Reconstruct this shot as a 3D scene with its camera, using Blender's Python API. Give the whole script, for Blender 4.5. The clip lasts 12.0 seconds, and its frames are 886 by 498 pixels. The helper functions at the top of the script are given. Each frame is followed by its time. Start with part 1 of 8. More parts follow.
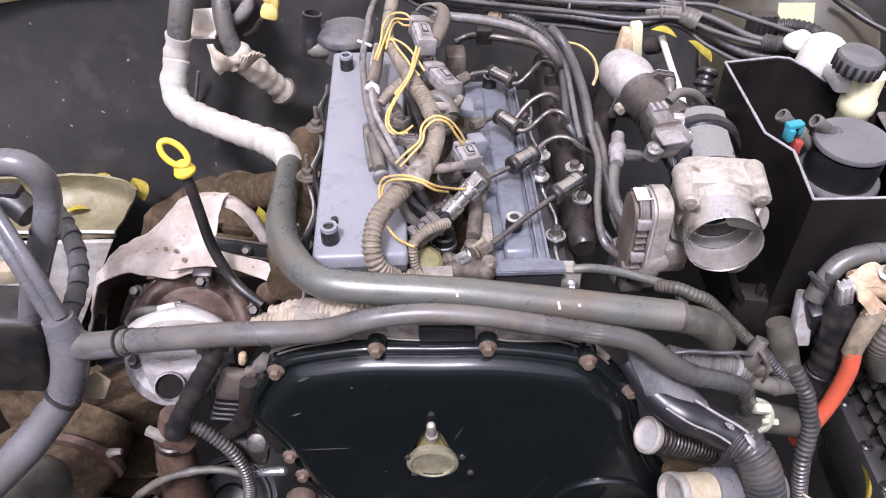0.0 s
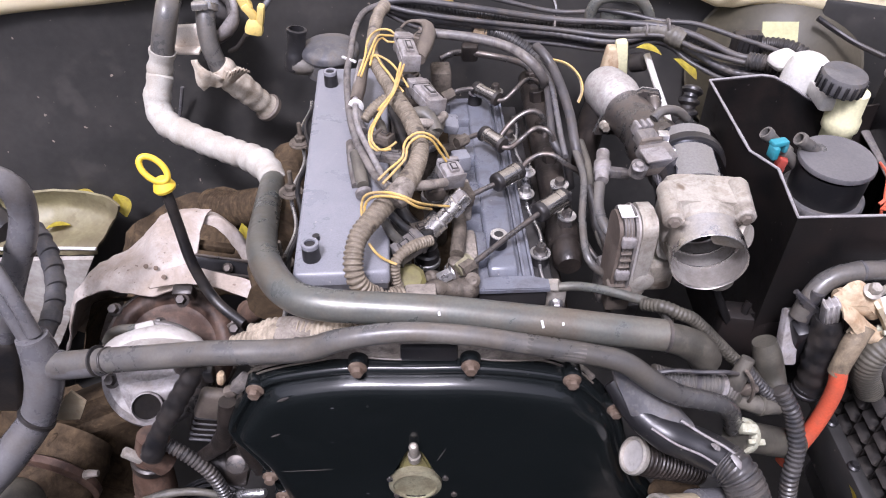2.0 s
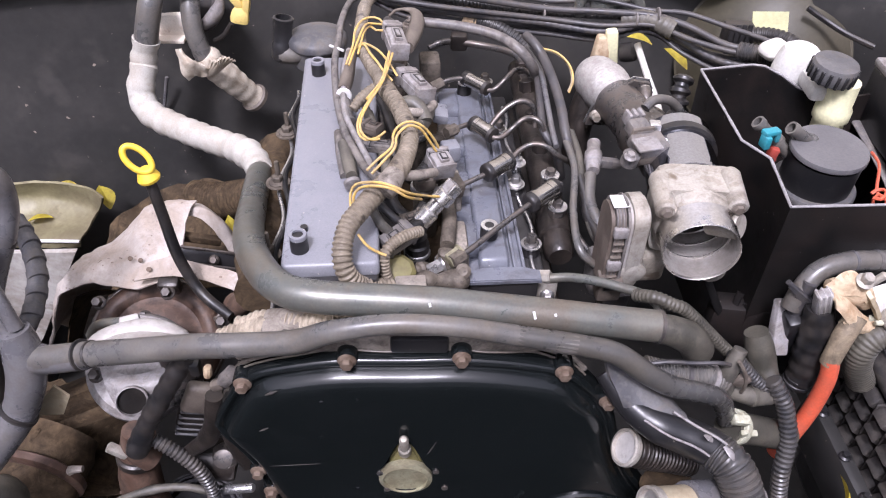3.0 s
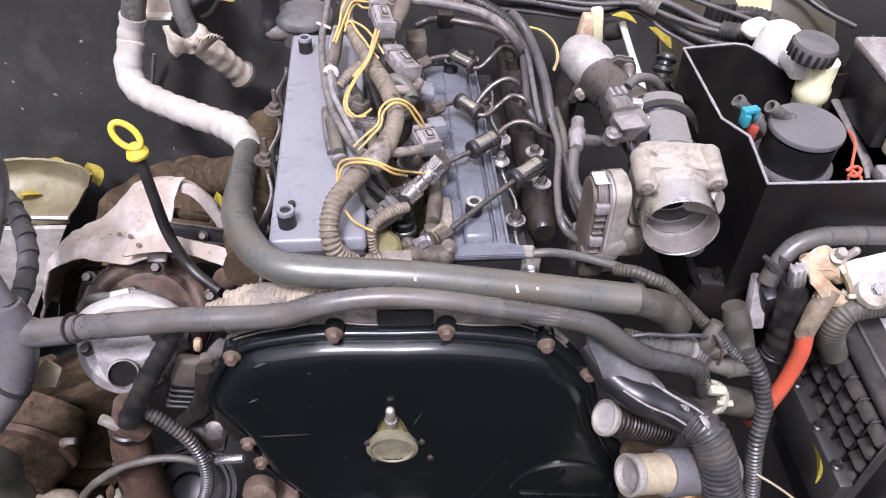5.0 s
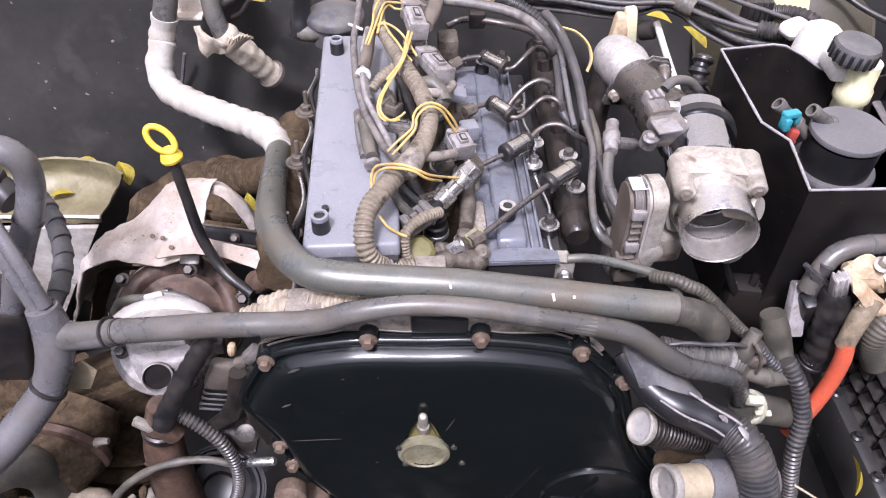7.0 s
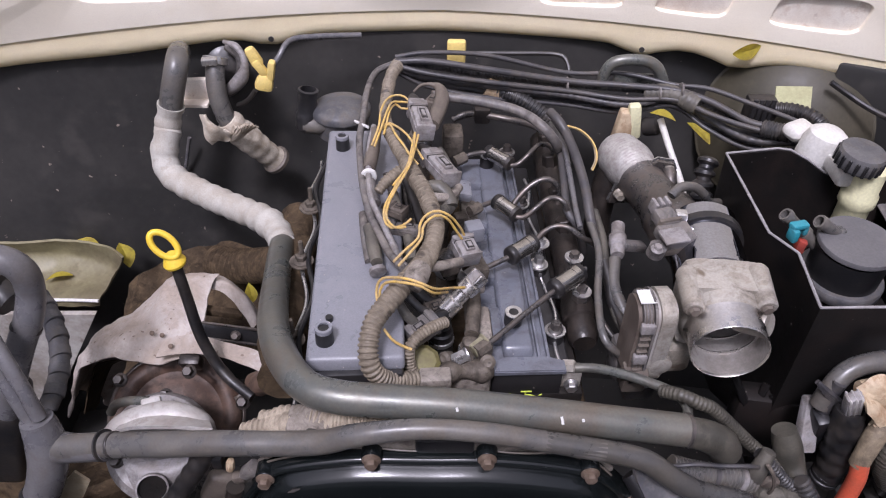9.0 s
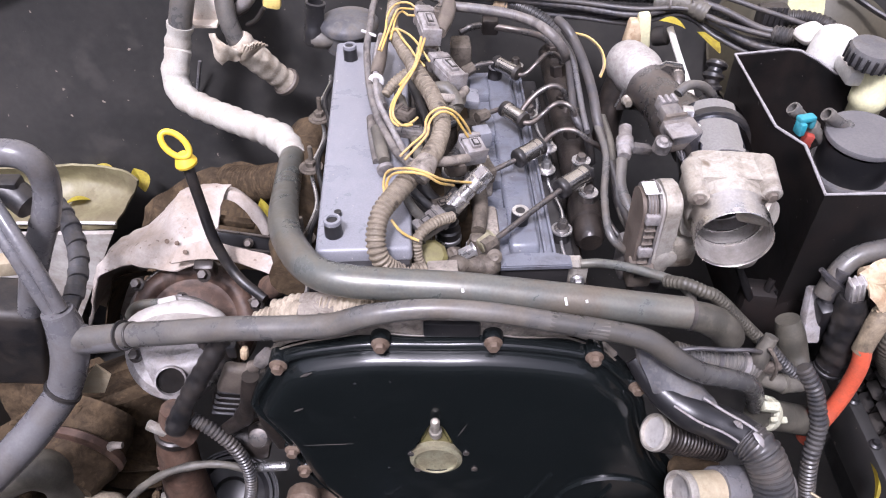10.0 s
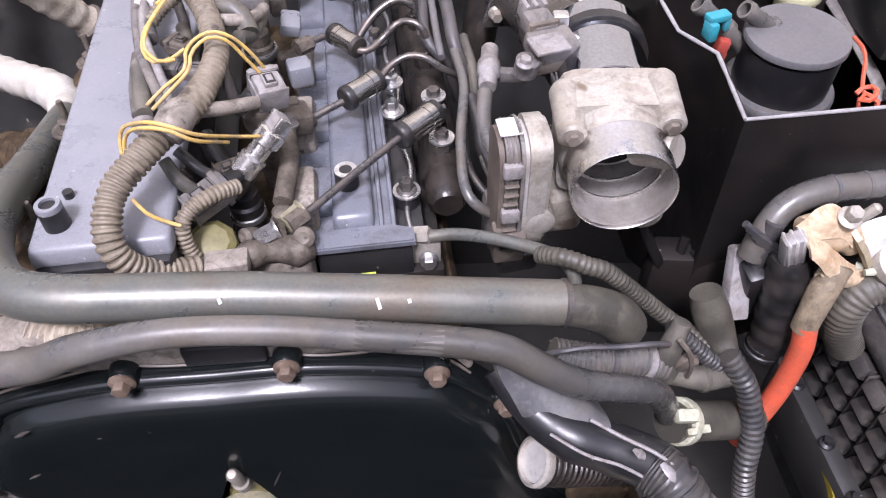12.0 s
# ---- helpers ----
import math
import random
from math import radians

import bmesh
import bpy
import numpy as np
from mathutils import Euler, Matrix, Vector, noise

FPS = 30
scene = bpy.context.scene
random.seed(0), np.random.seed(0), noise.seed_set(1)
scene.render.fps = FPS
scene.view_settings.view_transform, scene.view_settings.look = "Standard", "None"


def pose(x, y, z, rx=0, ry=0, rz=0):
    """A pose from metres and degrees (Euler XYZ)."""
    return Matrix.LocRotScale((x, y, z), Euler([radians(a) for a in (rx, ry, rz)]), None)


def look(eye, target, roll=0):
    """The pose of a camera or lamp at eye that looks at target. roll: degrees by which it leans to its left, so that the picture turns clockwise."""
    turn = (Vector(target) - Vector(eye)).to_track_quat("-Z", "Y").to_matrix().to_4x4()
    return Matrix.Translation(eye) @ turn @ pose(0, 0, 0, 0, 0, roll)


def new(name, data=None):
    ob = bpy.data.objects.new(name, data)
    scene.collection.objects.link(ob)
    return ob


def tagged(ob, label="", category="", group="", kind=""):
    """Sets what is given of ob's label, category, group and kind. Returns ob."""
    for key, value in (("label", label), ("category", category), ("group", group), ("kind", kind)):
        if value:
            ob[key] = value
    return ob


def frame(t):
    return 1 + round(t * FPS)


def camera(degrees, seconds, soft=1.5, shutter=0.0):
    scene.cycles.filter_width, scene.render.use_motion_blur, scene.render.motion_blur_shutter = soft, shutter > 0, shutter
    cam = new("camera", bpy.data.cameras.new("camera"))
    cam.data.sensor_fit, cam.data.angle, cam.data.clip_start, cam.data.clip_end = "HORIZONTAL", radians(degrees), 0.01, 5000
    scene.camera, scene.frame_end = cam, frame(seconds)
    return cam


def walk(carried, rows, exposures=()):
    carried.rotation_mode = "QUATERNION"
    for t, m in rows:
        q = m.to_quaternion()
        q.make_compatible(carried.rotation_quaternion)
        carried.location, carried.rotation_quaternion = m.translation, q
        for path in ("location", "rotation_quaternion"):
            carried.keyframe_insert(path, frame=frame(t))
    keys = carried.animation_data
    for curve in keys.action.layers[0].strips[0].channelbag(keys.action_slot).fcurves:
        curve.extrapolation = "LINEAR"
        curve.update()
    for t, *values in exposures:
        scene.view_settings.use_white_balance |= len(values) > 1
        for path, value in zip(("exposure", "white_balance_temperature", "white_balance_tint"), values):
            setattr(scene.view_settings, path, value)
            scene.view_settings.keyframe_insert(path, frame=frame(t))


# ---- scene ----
cam = camera(60.2, 12.0, soft=1.1)
PATH = [
    (0, (0.0091, 0.0078, 1.5009), (-0.0134, 1.4606, 0.1266), -0.52),
    (0.5, (0.0058, 0.0096, 1.4972), (-0.0310, 1.4619, 0.1226), -0.28),
    (1, (0.0088, 0.0125, 1.5042), (-0.0117, 1.4785, 0.1439), 0.41),
    (1.5, (0.0095, 0.0134, 1.5035), (0.0014, 1.4962, 0.1614), 0.46),
    (2, (0.0155, 0.0148, 1.4953), (0.0195, 1.4978, 0.1534), 0.28),
    (2.5, (0.0117, 0.0142, 1.4946), (0.0305, 1.4881, 0.1428), 0.59),
    (3, (0.0127, 0.0204, 1.4870), (0.0503, 1.4915, 0.1326), 1.03),
    (3.2, (0.0019, 0.0232, 1.4856), (0.0493, 1.4837, 0.1200), 1.19),
    (4.8, (0.0243, 0.0129, 1.5039), (0.0810, 1.4360, 0.0997), 1.31),
    (5, (0.0167, 0.0076, 1.4946), (0.0807, 1.4402, 0.1005), 1.80),
    (5.5, (0.0058, 0.0097, 1.4915), (0.0457, 1.4395, 0.0936), 1.48),
    (6, (0.0014, 0.0097, 1.4919), (0.0269, 1.4374, 0.0915), 1.45),
    (6.5, (0.0026, 0.0136, 1.4932), (0.0194, 1.4408, 0.0921), 1.15),
    (6.7, (0.0048, 0.0172, 1.4992), (0.0152, 1.4373, 0.0910), 0.58),
    (8.3, (-0.0041, 0.0252, 1.4955), (0.0088, 1.4457, 0.0876), 1.14),
    (8.5, (-0.0050, 0.0306, 1.4990), (0.0118, 1.4597, 0.1000), 1.33),
    (8.7, (-0.0028, 0.0467, 1.5138), (0.0116, 1.4868, 0.1260), 1.32),
    (9, (-0.0047, 0.0667, 1.5344), (0.0119, 1.5748, 0.2209), 1.36),
    (9.2, (-0.0018, 0.0740, 1.5403), (0.0070, 1.6232, 0.2755), 1.20),
    (9.5, (0.0014, 0.0684, 1.5322), (0.0045, 1.6197, 0.2700), 0.94),
    (9.7, (0.0059, 0.0466, 1.5143), (-0.0026, 1.5692, 0.2175), 0.58),
    (10, (0.0057, 0.0176, 1.4956), (-0.0205, 1.4541, 0.1043), -0.35),
    (10.2, (0.0078, -0.0046, 1.4948), (-0.0385, 1.3940, 0.0659), -1.55),
    (10.5, (0.0084, -0.0104, 1.4828), (-0.0182, 1.3804, 0.0458), -0.92),
    (11, (0.0303, 0.0109, 1.4707), (0.0420, 1.4034, 0.0352), 0.07),
    (11.3, (0.0686, 0.0449, 1.4519), (0.1246, 1.4345, 0.0146), 0.60),
    (11.5, (0.0828, 0.0769, 1.4332), (0.1598, 1.4572, -0.0121), 0.54),
    (11.8, (0.1043, 0.1333, 1.4015), (0.1849, 1.4877, -0.0678), -1.26),
    (12, (0.1196, 0.1755, 1.3627), (0.2053, 1.5140, -0.1209), -1.26),
]
walk(cam, [(t, look(eye, target, roll)) for t, eye, target, roll in PATH], [(t, e, 5900, 26) for t, e in ((0, 1.25), (1, 1.18), (2, 1.07), (3, 1.07), (5, 1.15), (6.5, 1.31), (8.5, 1.31), (8.7, 1.15), (9.0, 0.42), (9.5, 0.30), (9.7, 0.62), (10.0, 1.24), (10.5, 1.32), (11, 1.28), (12, 1.19))])

# ---- world, sun, exposure ----
world = bpy.data.worlds.new("world")
scene.world = world
world.use_nodes = True
wn, wl = world.node_tree.nodes, world.node_tree.links
sky = wn.new("ShaderNodeTexSky")
sky.sky_type, sky.sun_disc = "NISHITA", False
sky.sun_elevation, sky.sun_rotation = radians(60), radians(197)
sky.dust_density = 4.0
soft_sky = wn.new("ShaderNodeHueSaturation")
soft_sky.inputs["Saturation"].default_value = 0.25
wl.new(sky.outputs[0], soft_sky.inputs["Color"])
wl.new(soft_sky.outputs[0], wn["Background"].inputs["Color"])
wn["Background"].inputs["Strength"].default_value = 0.120
sun_data = bpy.data.lights.new("sun", "SUN")
sun_data.energy, sun_data.angle, sun_data.color = 2.2, radians(10), (1.0, 0.98, 0.96)
sun = new("sun", sun_data)
sun.matrix_world = look((-0.9, -2.3, 6.0), (0.0, 0.6, 0.9))

# ---- materials ----
MATS = {}


def mat(name, base, rough=0.5, metal=0.0, second=None, amount=0.5, scale=25.0, bump=0.15, fine=300.0, coat=0.0, specks=None, edge=(0.42, 0.62), spec=0.5, grime=None):
    """Base colour broken by a second colour (dust, rust, stains) at one scale, with fine grain in roughness and relief."""
    m = bpy.data.materials.new(name)
    m.use_nodes = True
    n, l = m.node_tree.nodes, m.node_tree.links
    b = n["Principled BSDF"]
    co = n.new("ShaderNodeTexCoord")
    big, small = n.new("ShaderNodeTexNoise"), n.new("ShaderNodeTexNoise")
    big.inputs["Scale"].default_value, big.inputs["Detail"].default_value, big.inputs["Roughness"].default_value = scale, 6.0, 0.65
    small.inputs["Scale"].default_value, small.inputs["Detail"].default_value = fine, 3.0
    for node in (big, small):
        l.new(co.outputs["Object"], node.inputs["Vector"])
    ramp = n.new("ShaderNodeMapRange")
    ramp.inputs["From Min"].default_value, ramp.inputs["From Max"].default_value = edge
    ramp.inputs["To Max"].default_value = amount
    l.new(big.outputs["Fac"], ramp.inputs["Value"])
    mid = n.new("ShaderNodeTexNoise")
    mid.inputs["Scale"].default_value, mid.inputs["Detail"].default_value, mid.inputs["Roughness"].default_value = scale * 3.7, 5.0, 0.6
    l.new(co.outputs["Object"], mid.inputs["Vector"])
    patch = n.new("ShaderNodeMapRange")
    patch.inputs["From Min"].default_value, patch.inputs["From Max"].default_value = 0.53, 0.63
    patch.inputs["To Max"].default_value = amount * 0.8
    l.new(mid.outputs["Fac"], patch.inputs["Value"])
    most = n.new("ShaderNodeMath")
    most.operation = "MAXIMUM"
    l.new(ramp.outputs["Result"], most.inputs[0])
    l.new(patch.outputs["Result"], most.inputs[1])
    mix = n.new("ShaderNodeMix")
    mix.data_type = "RGBA"
    mix.inputs["A"].default_value = (*base, 1)
    mix.inputs["B"].default_value = (*(second or [c * 0.6 for c in base]), 1)
    l.new(most.outputs["Value"], mix.inputs["Factor"])
    grain = n.new("ShaderNodeMapRange")
    grain.inputs["From Min"].default_value, grain.inputs["From Max"].default_value = 0.3, 0.7
    grain.inputs["To Min"].default_value, grain.inputs["To Max"].default_value = 0.90, 1.10
    l.new(small.outputs["Fac"], grain.inputs["Value"])
    colour = mix.outputs["Result"]
    if specks:
        dots = n.new("ShaderNodeTexNoise")
        dots.inputs["Scale"].default_value, dots.inputs["Detail"].default_value = specks[1], 2.0
        l.new(co.outputs["Object"], dots.inputs["Vector"])
        cut = n.new("ShaderNodeMapRange")
        cut.inputs["From Min"].default_value, cut.inputs["From Max"].default_value = specks[2], specks[2] + 0.05
        l.new(dots.outputs["Fac"], cut.inputs["Value"])
        over = n.new("ShaderNodeMix")
        over.data_type = "RGBA"
        over.inputs["B"].default_value = (*specks[0], 1)
        l.new(cut.outputs["Result"], over.inputs["Factor"])
        l.new(colour, over.inputs["A"])
        colour = over.outputs["Result"]
    if grime:
        smear = n.new("ShaderNodeTexNoise")
        smear.inputs["Scale"].default_value, smear.inputs["Detail"].default_value = grime[2], 8.0
        smear.inputs["Roughness"].default_value, smear.inputs["Distortion"].default_value = 0.7, 0.8
        l.new(co.outputs["Object"], smear.inputs["Vector"])
        film = n.new("ShaderNodeMapRange")
        film.inputs["From Min"].default_value, film.inputs["From Max"].default_value = 0.47, 0.64
        film.inputs["To Max"].default_value = grime[1]
        l.new(smear.outputs["Fac"], film.inputs["Value"])
        caked = n.new("ShaderNodeMix")
        caked.data_type = "RGBA"
        caked.inputs["B"].default_value = (*grime[0], 1)
        l.new(film.outputs["Result"], caked.inputs["Factor"])
        l.new(colour, caked.inputs["A"])
        colour = caked.outputs["Result"]
        worst = n.new("ShaderNodeMath")
        worst.operation = "MAXIMUM"
        l.new(most.outputs["Value"], worst.inputs[0])
        l.new(film.outputs["Result"], worst.inputs[1])
        most = worst
    mul = n.new("ShaderNodeVectorMath")
    mul.operation = "SCALE"
    l.new(colour, mul.inputs[0])
    l.new(grain.outputs["Result"], mul.inputs["Scale"])
    l.new(mul.outputs["Vector"], b.inputs["Base Color"])
    rr = n.new("ShaderNodeMapRange")
    rr.inputs["To Min"].default_value, rr.inputs["To Max"].default_value = rough, min(1.0, rough + 0.35)
    l.new(most.outputs["Value"], rr.inputs["Value"])
    l.new(rr.outputs["Result"], b.inputs["Roughness"])
    b.inputs["Metallic"].default_value = metal
    b.inputs["Specular IOR Level"].default_value = spec
    b.inputs["Coat Weight"].default_value = coat
    b.inputs["Coat Roughness"].default_value = 0.12
    if bump:
        add = n.new("ShaderNodeMath")
        l.new(big.outputs["Fac"], add.inputs[0])
        l.new(small.outputs["Fac"], add.inputs[1])
        bp = n.new("ShaderNodeBump")
        bp.inputs["Strength"].default_value, bp.inputs["Distance"].default_value = bump, 0.0012
        l.new(add.outputs["Value"], bp.inputs["Height"])
        l.new(bp.outputs["Normal"], b.inputs["Normal"])
    MATS[name] = m
    return m


GLOSS = mat("gloss_black_paint", (0.0062, 0.0078, 0.0080), 0.17, 0.0, (0.010, 0.012, 0.0125), 0.3, 10, 0.03, 500, coat=0.08, spec=0.36, specks=((0.10, 0.10, 0.10), 130, 0.74), edge=(0.5, 0.75))
GREY = mat("grey_satin_paint", (0.172, 0.177, 0.196), 0.27, 0.0, (0.225, 0.223, 0.238), 0.5, 12, 0.05, 700, specks=((0.4, 0.38, 0.36), 240, 0.72))
PIPE = mat("dusty_steel_pipe", (0.120, 0.128, 0.118), 0.25, 0.4, (0.165, 0.150, 0.118), 0.6, 16, 0.05, 400, grime=((0.135, 0.100, 0.068), 0.5, 13))
RUBBER = mat("dusty_grey_rubber", (0.074, 0.073, 0.071), 0.24, 0.0, (0.145, 0.132, 0.112), 0.65, 18, 0.07, 400, grime=((0.105, 0.086, 0.064), 0.55, 24))
RUBBER_CLEAN = mat("grey_hose_rubber", (0.102, 0.101, 0.107), 0.22, 0.0, (0.15, 0.142, 0.136), 0.5, 15, 0.05, 400, grime=((0.085, 0.074, 0.063), 0.6, 20))
BLACK = mat("black_rubber", (0.011, 0.011, 0.012), 0.32, 0.0, (0.036, 0.031, 0.027), 0.6, 25, 0.12, 400, grime=((0.045, 0.035, 0.026), 0.45, 45))
PLASTIC = mat("black_plastic", (0.012, 0.012, 0.013), 0.30, 0.0, (0.034, 0.031, 0.030), 0.5, 16, 0.05, 500, specks=((0.16, 0.14, 0.12), 160, 0.73), spec=0.45)
WRAP = mat("white_cloth_wrap", (0.42, 0.405, 0.365), 0.8, 0.0, (0.29, 0.255, 0.205), 0.65, 20, 0.35, 600)
LOOM = mat("dusty_corrugated_loom", (0.165, 0.137, 0.098), 0.5, 0.0, (0.26, 0.22, 0.165), 0.6, 60, 0.12, 500, specks=((0.065, 0.053, 0.04), 42, 0.64), grime=((0.060, 0.048, 0.035), 0.55, 50))
LOOM_DARK = mat("dark_corrugated_loom", (0.028, 0.028, 0.029), 0.28, 0.0, (0.085, 0.078, 0.070), 0.5, 30, 0.06, 400, grime=((0.085, 0.070, 0.054), 0.5, 34))
TAPE = mat("dusty_loom_tape", (0.060, 0.056, 0.048), 0.42, 0.0, (0.15, 0.135, 0.105), 0.65, 32, 0.2, 400)
ALU = mat("stained_cast_aluminium", (0.42, 0.395, 0.35), 0.36, 0.4, (0.27, 0.232, 0.175), 0.65, 20, 0.12, 450, specks=((0.17, 0.135, 0.10), 40, 0.68), grime=((0.10, 0.078, 0.055), 0.6, 30))
ALU_PALE = mat("pale_cast_aluminium", (0.45, 0.435, 0.415), 0.45, 0.3, (0.26, 0.225, 0.19), 0.65, 22, 0.15, 350)
CONN_BROWN = mat("grimy_brown_plastic", (0.085, 0.070, 0.058), 0.42, 0.0, (0.18, 0.152, 0.12), 0.6, 45, 0.1, 400)
CAP_GREY = mat("dusty_cap_plastic", (0.055, 0.055, 0.06), 0.5, 0.0, (0.13, 0.125, 0.12), 0.7, 30, 0.1, 400, grime=((0.105, 0.088, 0.066), 0.6, 40))
ALU_BRIGHT = mat("bright_machined_aluminium", (0.66, 0.645, 0.62), 0.20, 0.9, (0.40, 0.35, 0.30), 0.45, 40, 0.04, 500)
STEEL = mat("bright_zinc_steel", (0.62, 0.62, 0.62), 0.25, 0.9, (0.30, 0.27, 0.24), 0.5, 60, 0.1, 500)
STEEL_DARK = mat("dark_oiled_steel", (0.11, 0.105, 0.10), 0.26, 0.7, (0.17, 0.135, 0.11), 0.6, 50, 0.1, 400)
RAIL = mat("rusty_dark_rail_steel", (0.020, 0.017, 0.015), 0.30, 0.3, (0.052, 0.040, 0.032), 0.6, 45, 0.3, 300)
RUST = mat("rusty_bolt_steel", (0.105, 0.070, 0.048), 0.6, 0.2, (0.20, 0.155, 0.118), 0.6, 120, 0.4, 500)
RUST_DARK = mat("rust_brown_casting", (0.066, 0.038, 0.026), 0.48, 0.1, (0.15, 0.095, 0.066), 0.6, 30, 0.35, 200, grime=((0.025, 0.019, 0.015), 0.7, 28))
SHIELD = mat("dusty_heat_shield", (0.40, 0.36, 0.325), 0.62, 0.0, (0.25, 0.20, 0.155), 0.75, 16, 0.45, 250, specks=((0.17, 0.13, 0.10), 150, 0.68))
GREY_DARK = mat("slate_grey_satin_paint", (0.120, 0.129, 0.154), 0.25, 0.0, (0.14, 0.144, 0.160), 0.5, 12, 0.05, 700, specks=((0.4, 0.38, 0.36), 240, 0.73), grime=((0.028, 0.022, 0.017), 0.45, 34))
DIRT = mat("dirt_caked_metal", (0.040, 0.027, 0.015), 0.75, 0.0, (0.105, 0.073, 0.042), 0.8, 26, 0.6, 200, spec=0.2, grime=((0.020, 0.014, 0.009), 0.8, 40))
HEAD = mat("dusty_cylinder_head", (0.125, 0.105, 0.082), 0.55, 0.2, (0.045, 0.036, 0.028), 0.85, 55, 0.4, 300)
YELLOW = mat("yellow_plastic", (0.70, 0.49, 0.03), 0.4, 0.0, (0.70, 0.48, 0.05), 0.5, 60, 0.05, 500)
WIRE_Y = mat("faded_yellow_wire", (0.56, 0.365, 0.085), 0.5, 0.0, (0.46, 0.34, 0.17), 0.8, 70, 0.05, 500, grime=((0.16, 0.12, 0.07), 0.5, 60))
TAG_Y = mat("pale_yellow_plastic", (0.72, 0.55, 0.17), 0.5, 0.0, (0.5, 0.38, 0.14), 0.6, 50, 0.1, 400)
RED = mat("orange_red_sleeve", (0.55, 0.095, 0.045), 0.4, 0.0, (0.38, 0.09, 0.05), 0.6, 30, 0.08, 400)
BEIGE = mat("stained_beige_plastic", (0.47, 0.37, 0.245), 0.55, 0.0, (0.27, 0.165, 0.085), 0.8, 45, 0.4, 300)
CONN = mat("dusty_grey_connector", (0.115, 0.109, 0.106), 0.4, 0.0, (0.22, 0.19, 0.16), 0.55, 40, 0.1, 400, grime=((0.028, 0.022, 0.017), 0.7, 55))
WHITE = mat("white_translucent_plastic", (0.56, 0.55, 0.52), 0.4, 0.0, (0.45, 0.42, 0.35), 0.5, 15, 0.05, 300)
CREAM = mat("yellowed_plastic", (0.62, 0.60, 0.38), 0.4, 0.0, (0.66, 0.60, 0.38), 0.2, 20, 0.05, 300)
CYAN = mat("cyan_plastic_clip", (0.02, 0.22, 0.27), 0.45, 0.0, (0.04, 0.16, 0.19), 0.5, 60, 0.05, 400)
HOOD = mat("cream_body_paint", (0.95, 0.885, 0.74), 0.38, 0.0, (0.88, 0.79, 0.62), 0.4, 4, 0.02, 1200)
HOOD_DULL = mat("dull_inner_hood_paint", (0.84, 0.78, 0.68), 0.6, 0.0, (0.50, 0.36, 0.25), 0.6, 9, 0.05, 900, edge=(0.47, 0.68), specks=((0.26, 0.15, 0.09), 30, 0.655))
BODY_BLACK = mat("satin_black_body", (0.027, 0.0265, 0.0255), 0.38, 0.0, (0.052, 0.047, 0.041), 0.6, 5, 0.16, 90, specks=((0.26, 0.22, 0.18), 95, 0.725), edge=(0.42, 0.75), spec=0.5)
LEDGE = mat("green_grey_body_ledge", (0.20, 0.18, 0.10), 0.5, 0.0, (0.11, 0.09, 0.05), 0.8, 9, 0.2, 150)
LEDGE_PALE = mat("pale_dirty_panel", (0.40, 0.385, 0.355), 0.6, 0.0, (0.16, 0.13, 0.10), 0.85, 10, 0.2, 150)
CHROME = mat("shiny_steel_sleeve", (0.40, 0.41, 0.45), 0.05, 1.0, (0.34, 0.33, 0.32), 0.0, 12, 0.0, 400)
HOOD_LIP = mat("yellowed_cream_paint", (0.94, 0.86, 0.63), 0.35, 0.0, (0.84, 0.75, 0.55), 0.4, 8, 0.02, 1200)
LEAF = mat("yellow_green_leaf", (0.56, 0.47, 0.05), 0.55, 0.0, (0.34, 0.25, 0.06), 0.7, 60, 0.2, 200)
OLIVE = mat("olive_primer_metal", (0.30, 0.285, 0.19), 0.4, 0.4, (0.17, 0.14, 0.085), 0.7, 60, 0.2, 300)
TAN = mat("tan_oxidised_pipe", (0.37, 0.315, 0.215), 0.5, 0.2, (0.27, 0.21, 0.13), 0.6, 35, 0.2, 300)
PAPER = mat("white_paper_label", (0.62, 0.615, 0.60), 0.6, 0.0, (0.50, 0.48, 0.44), 0.4, 40, 0.05, 300)
BLUE = mat("blue_print", (0.10, 0.22, 0.45), 0.6, 0.0, (0.2, 0.32, 0.5), 0.5, 60, 0.0, 300)
CONCRETE = mat("concrete_floor", (0.42, 0.41, 0.39), 0.8, 0.0, (0.3, 0.29, 0.28), 0.7, 3, 0.3, 60)
TRAY = mat("black_tray_plastic", (0.0070, 0.0068, 0.0068), 0.30, 0.0, (0.013, 0.011, 0.010), 0.6, 12, 0.06, 400, specks=((0.12, 0.11, 0.10), 150, 0.745), spec=0.20, grime=((0.026, 0.018, 0.015), 0.4, 9))
FOIL = mat("mottled_foil_sleeve", (0.43, 0.415, 0.395), 0.42, 0.45, (0.27, 0.245, 0.22), 0.7, 90, 0.5, 300)
SENSOR = mat("dusty_pale_plastic", (0.255, 0.243, 0.240), 0.36, 0.0, (0.165, 0.14, 0.118), 0.6, 55, 0.1, 400, grime=((0.028, 0.022, 0.017), 0.5, 60))
PALE_TAPE = mat("dust_pale_tape", (0.265, 0.235, 0.20), 0.55, 0.0, (0.13, 0.108, 0.085), 0.7, 45, 0.25, 400, specks=((0.06, 0.05, 0.04), 90, 0.66), grime=((0.028, 0.022, 0.017), 0.75, 50))
RED_DULL = mat("dull_red_plastic", (0.30, 0.045, 0.03), 0.45, 0.0, (0.2, 0.05, 0.04), 0.5, 60, 0.05, 400)
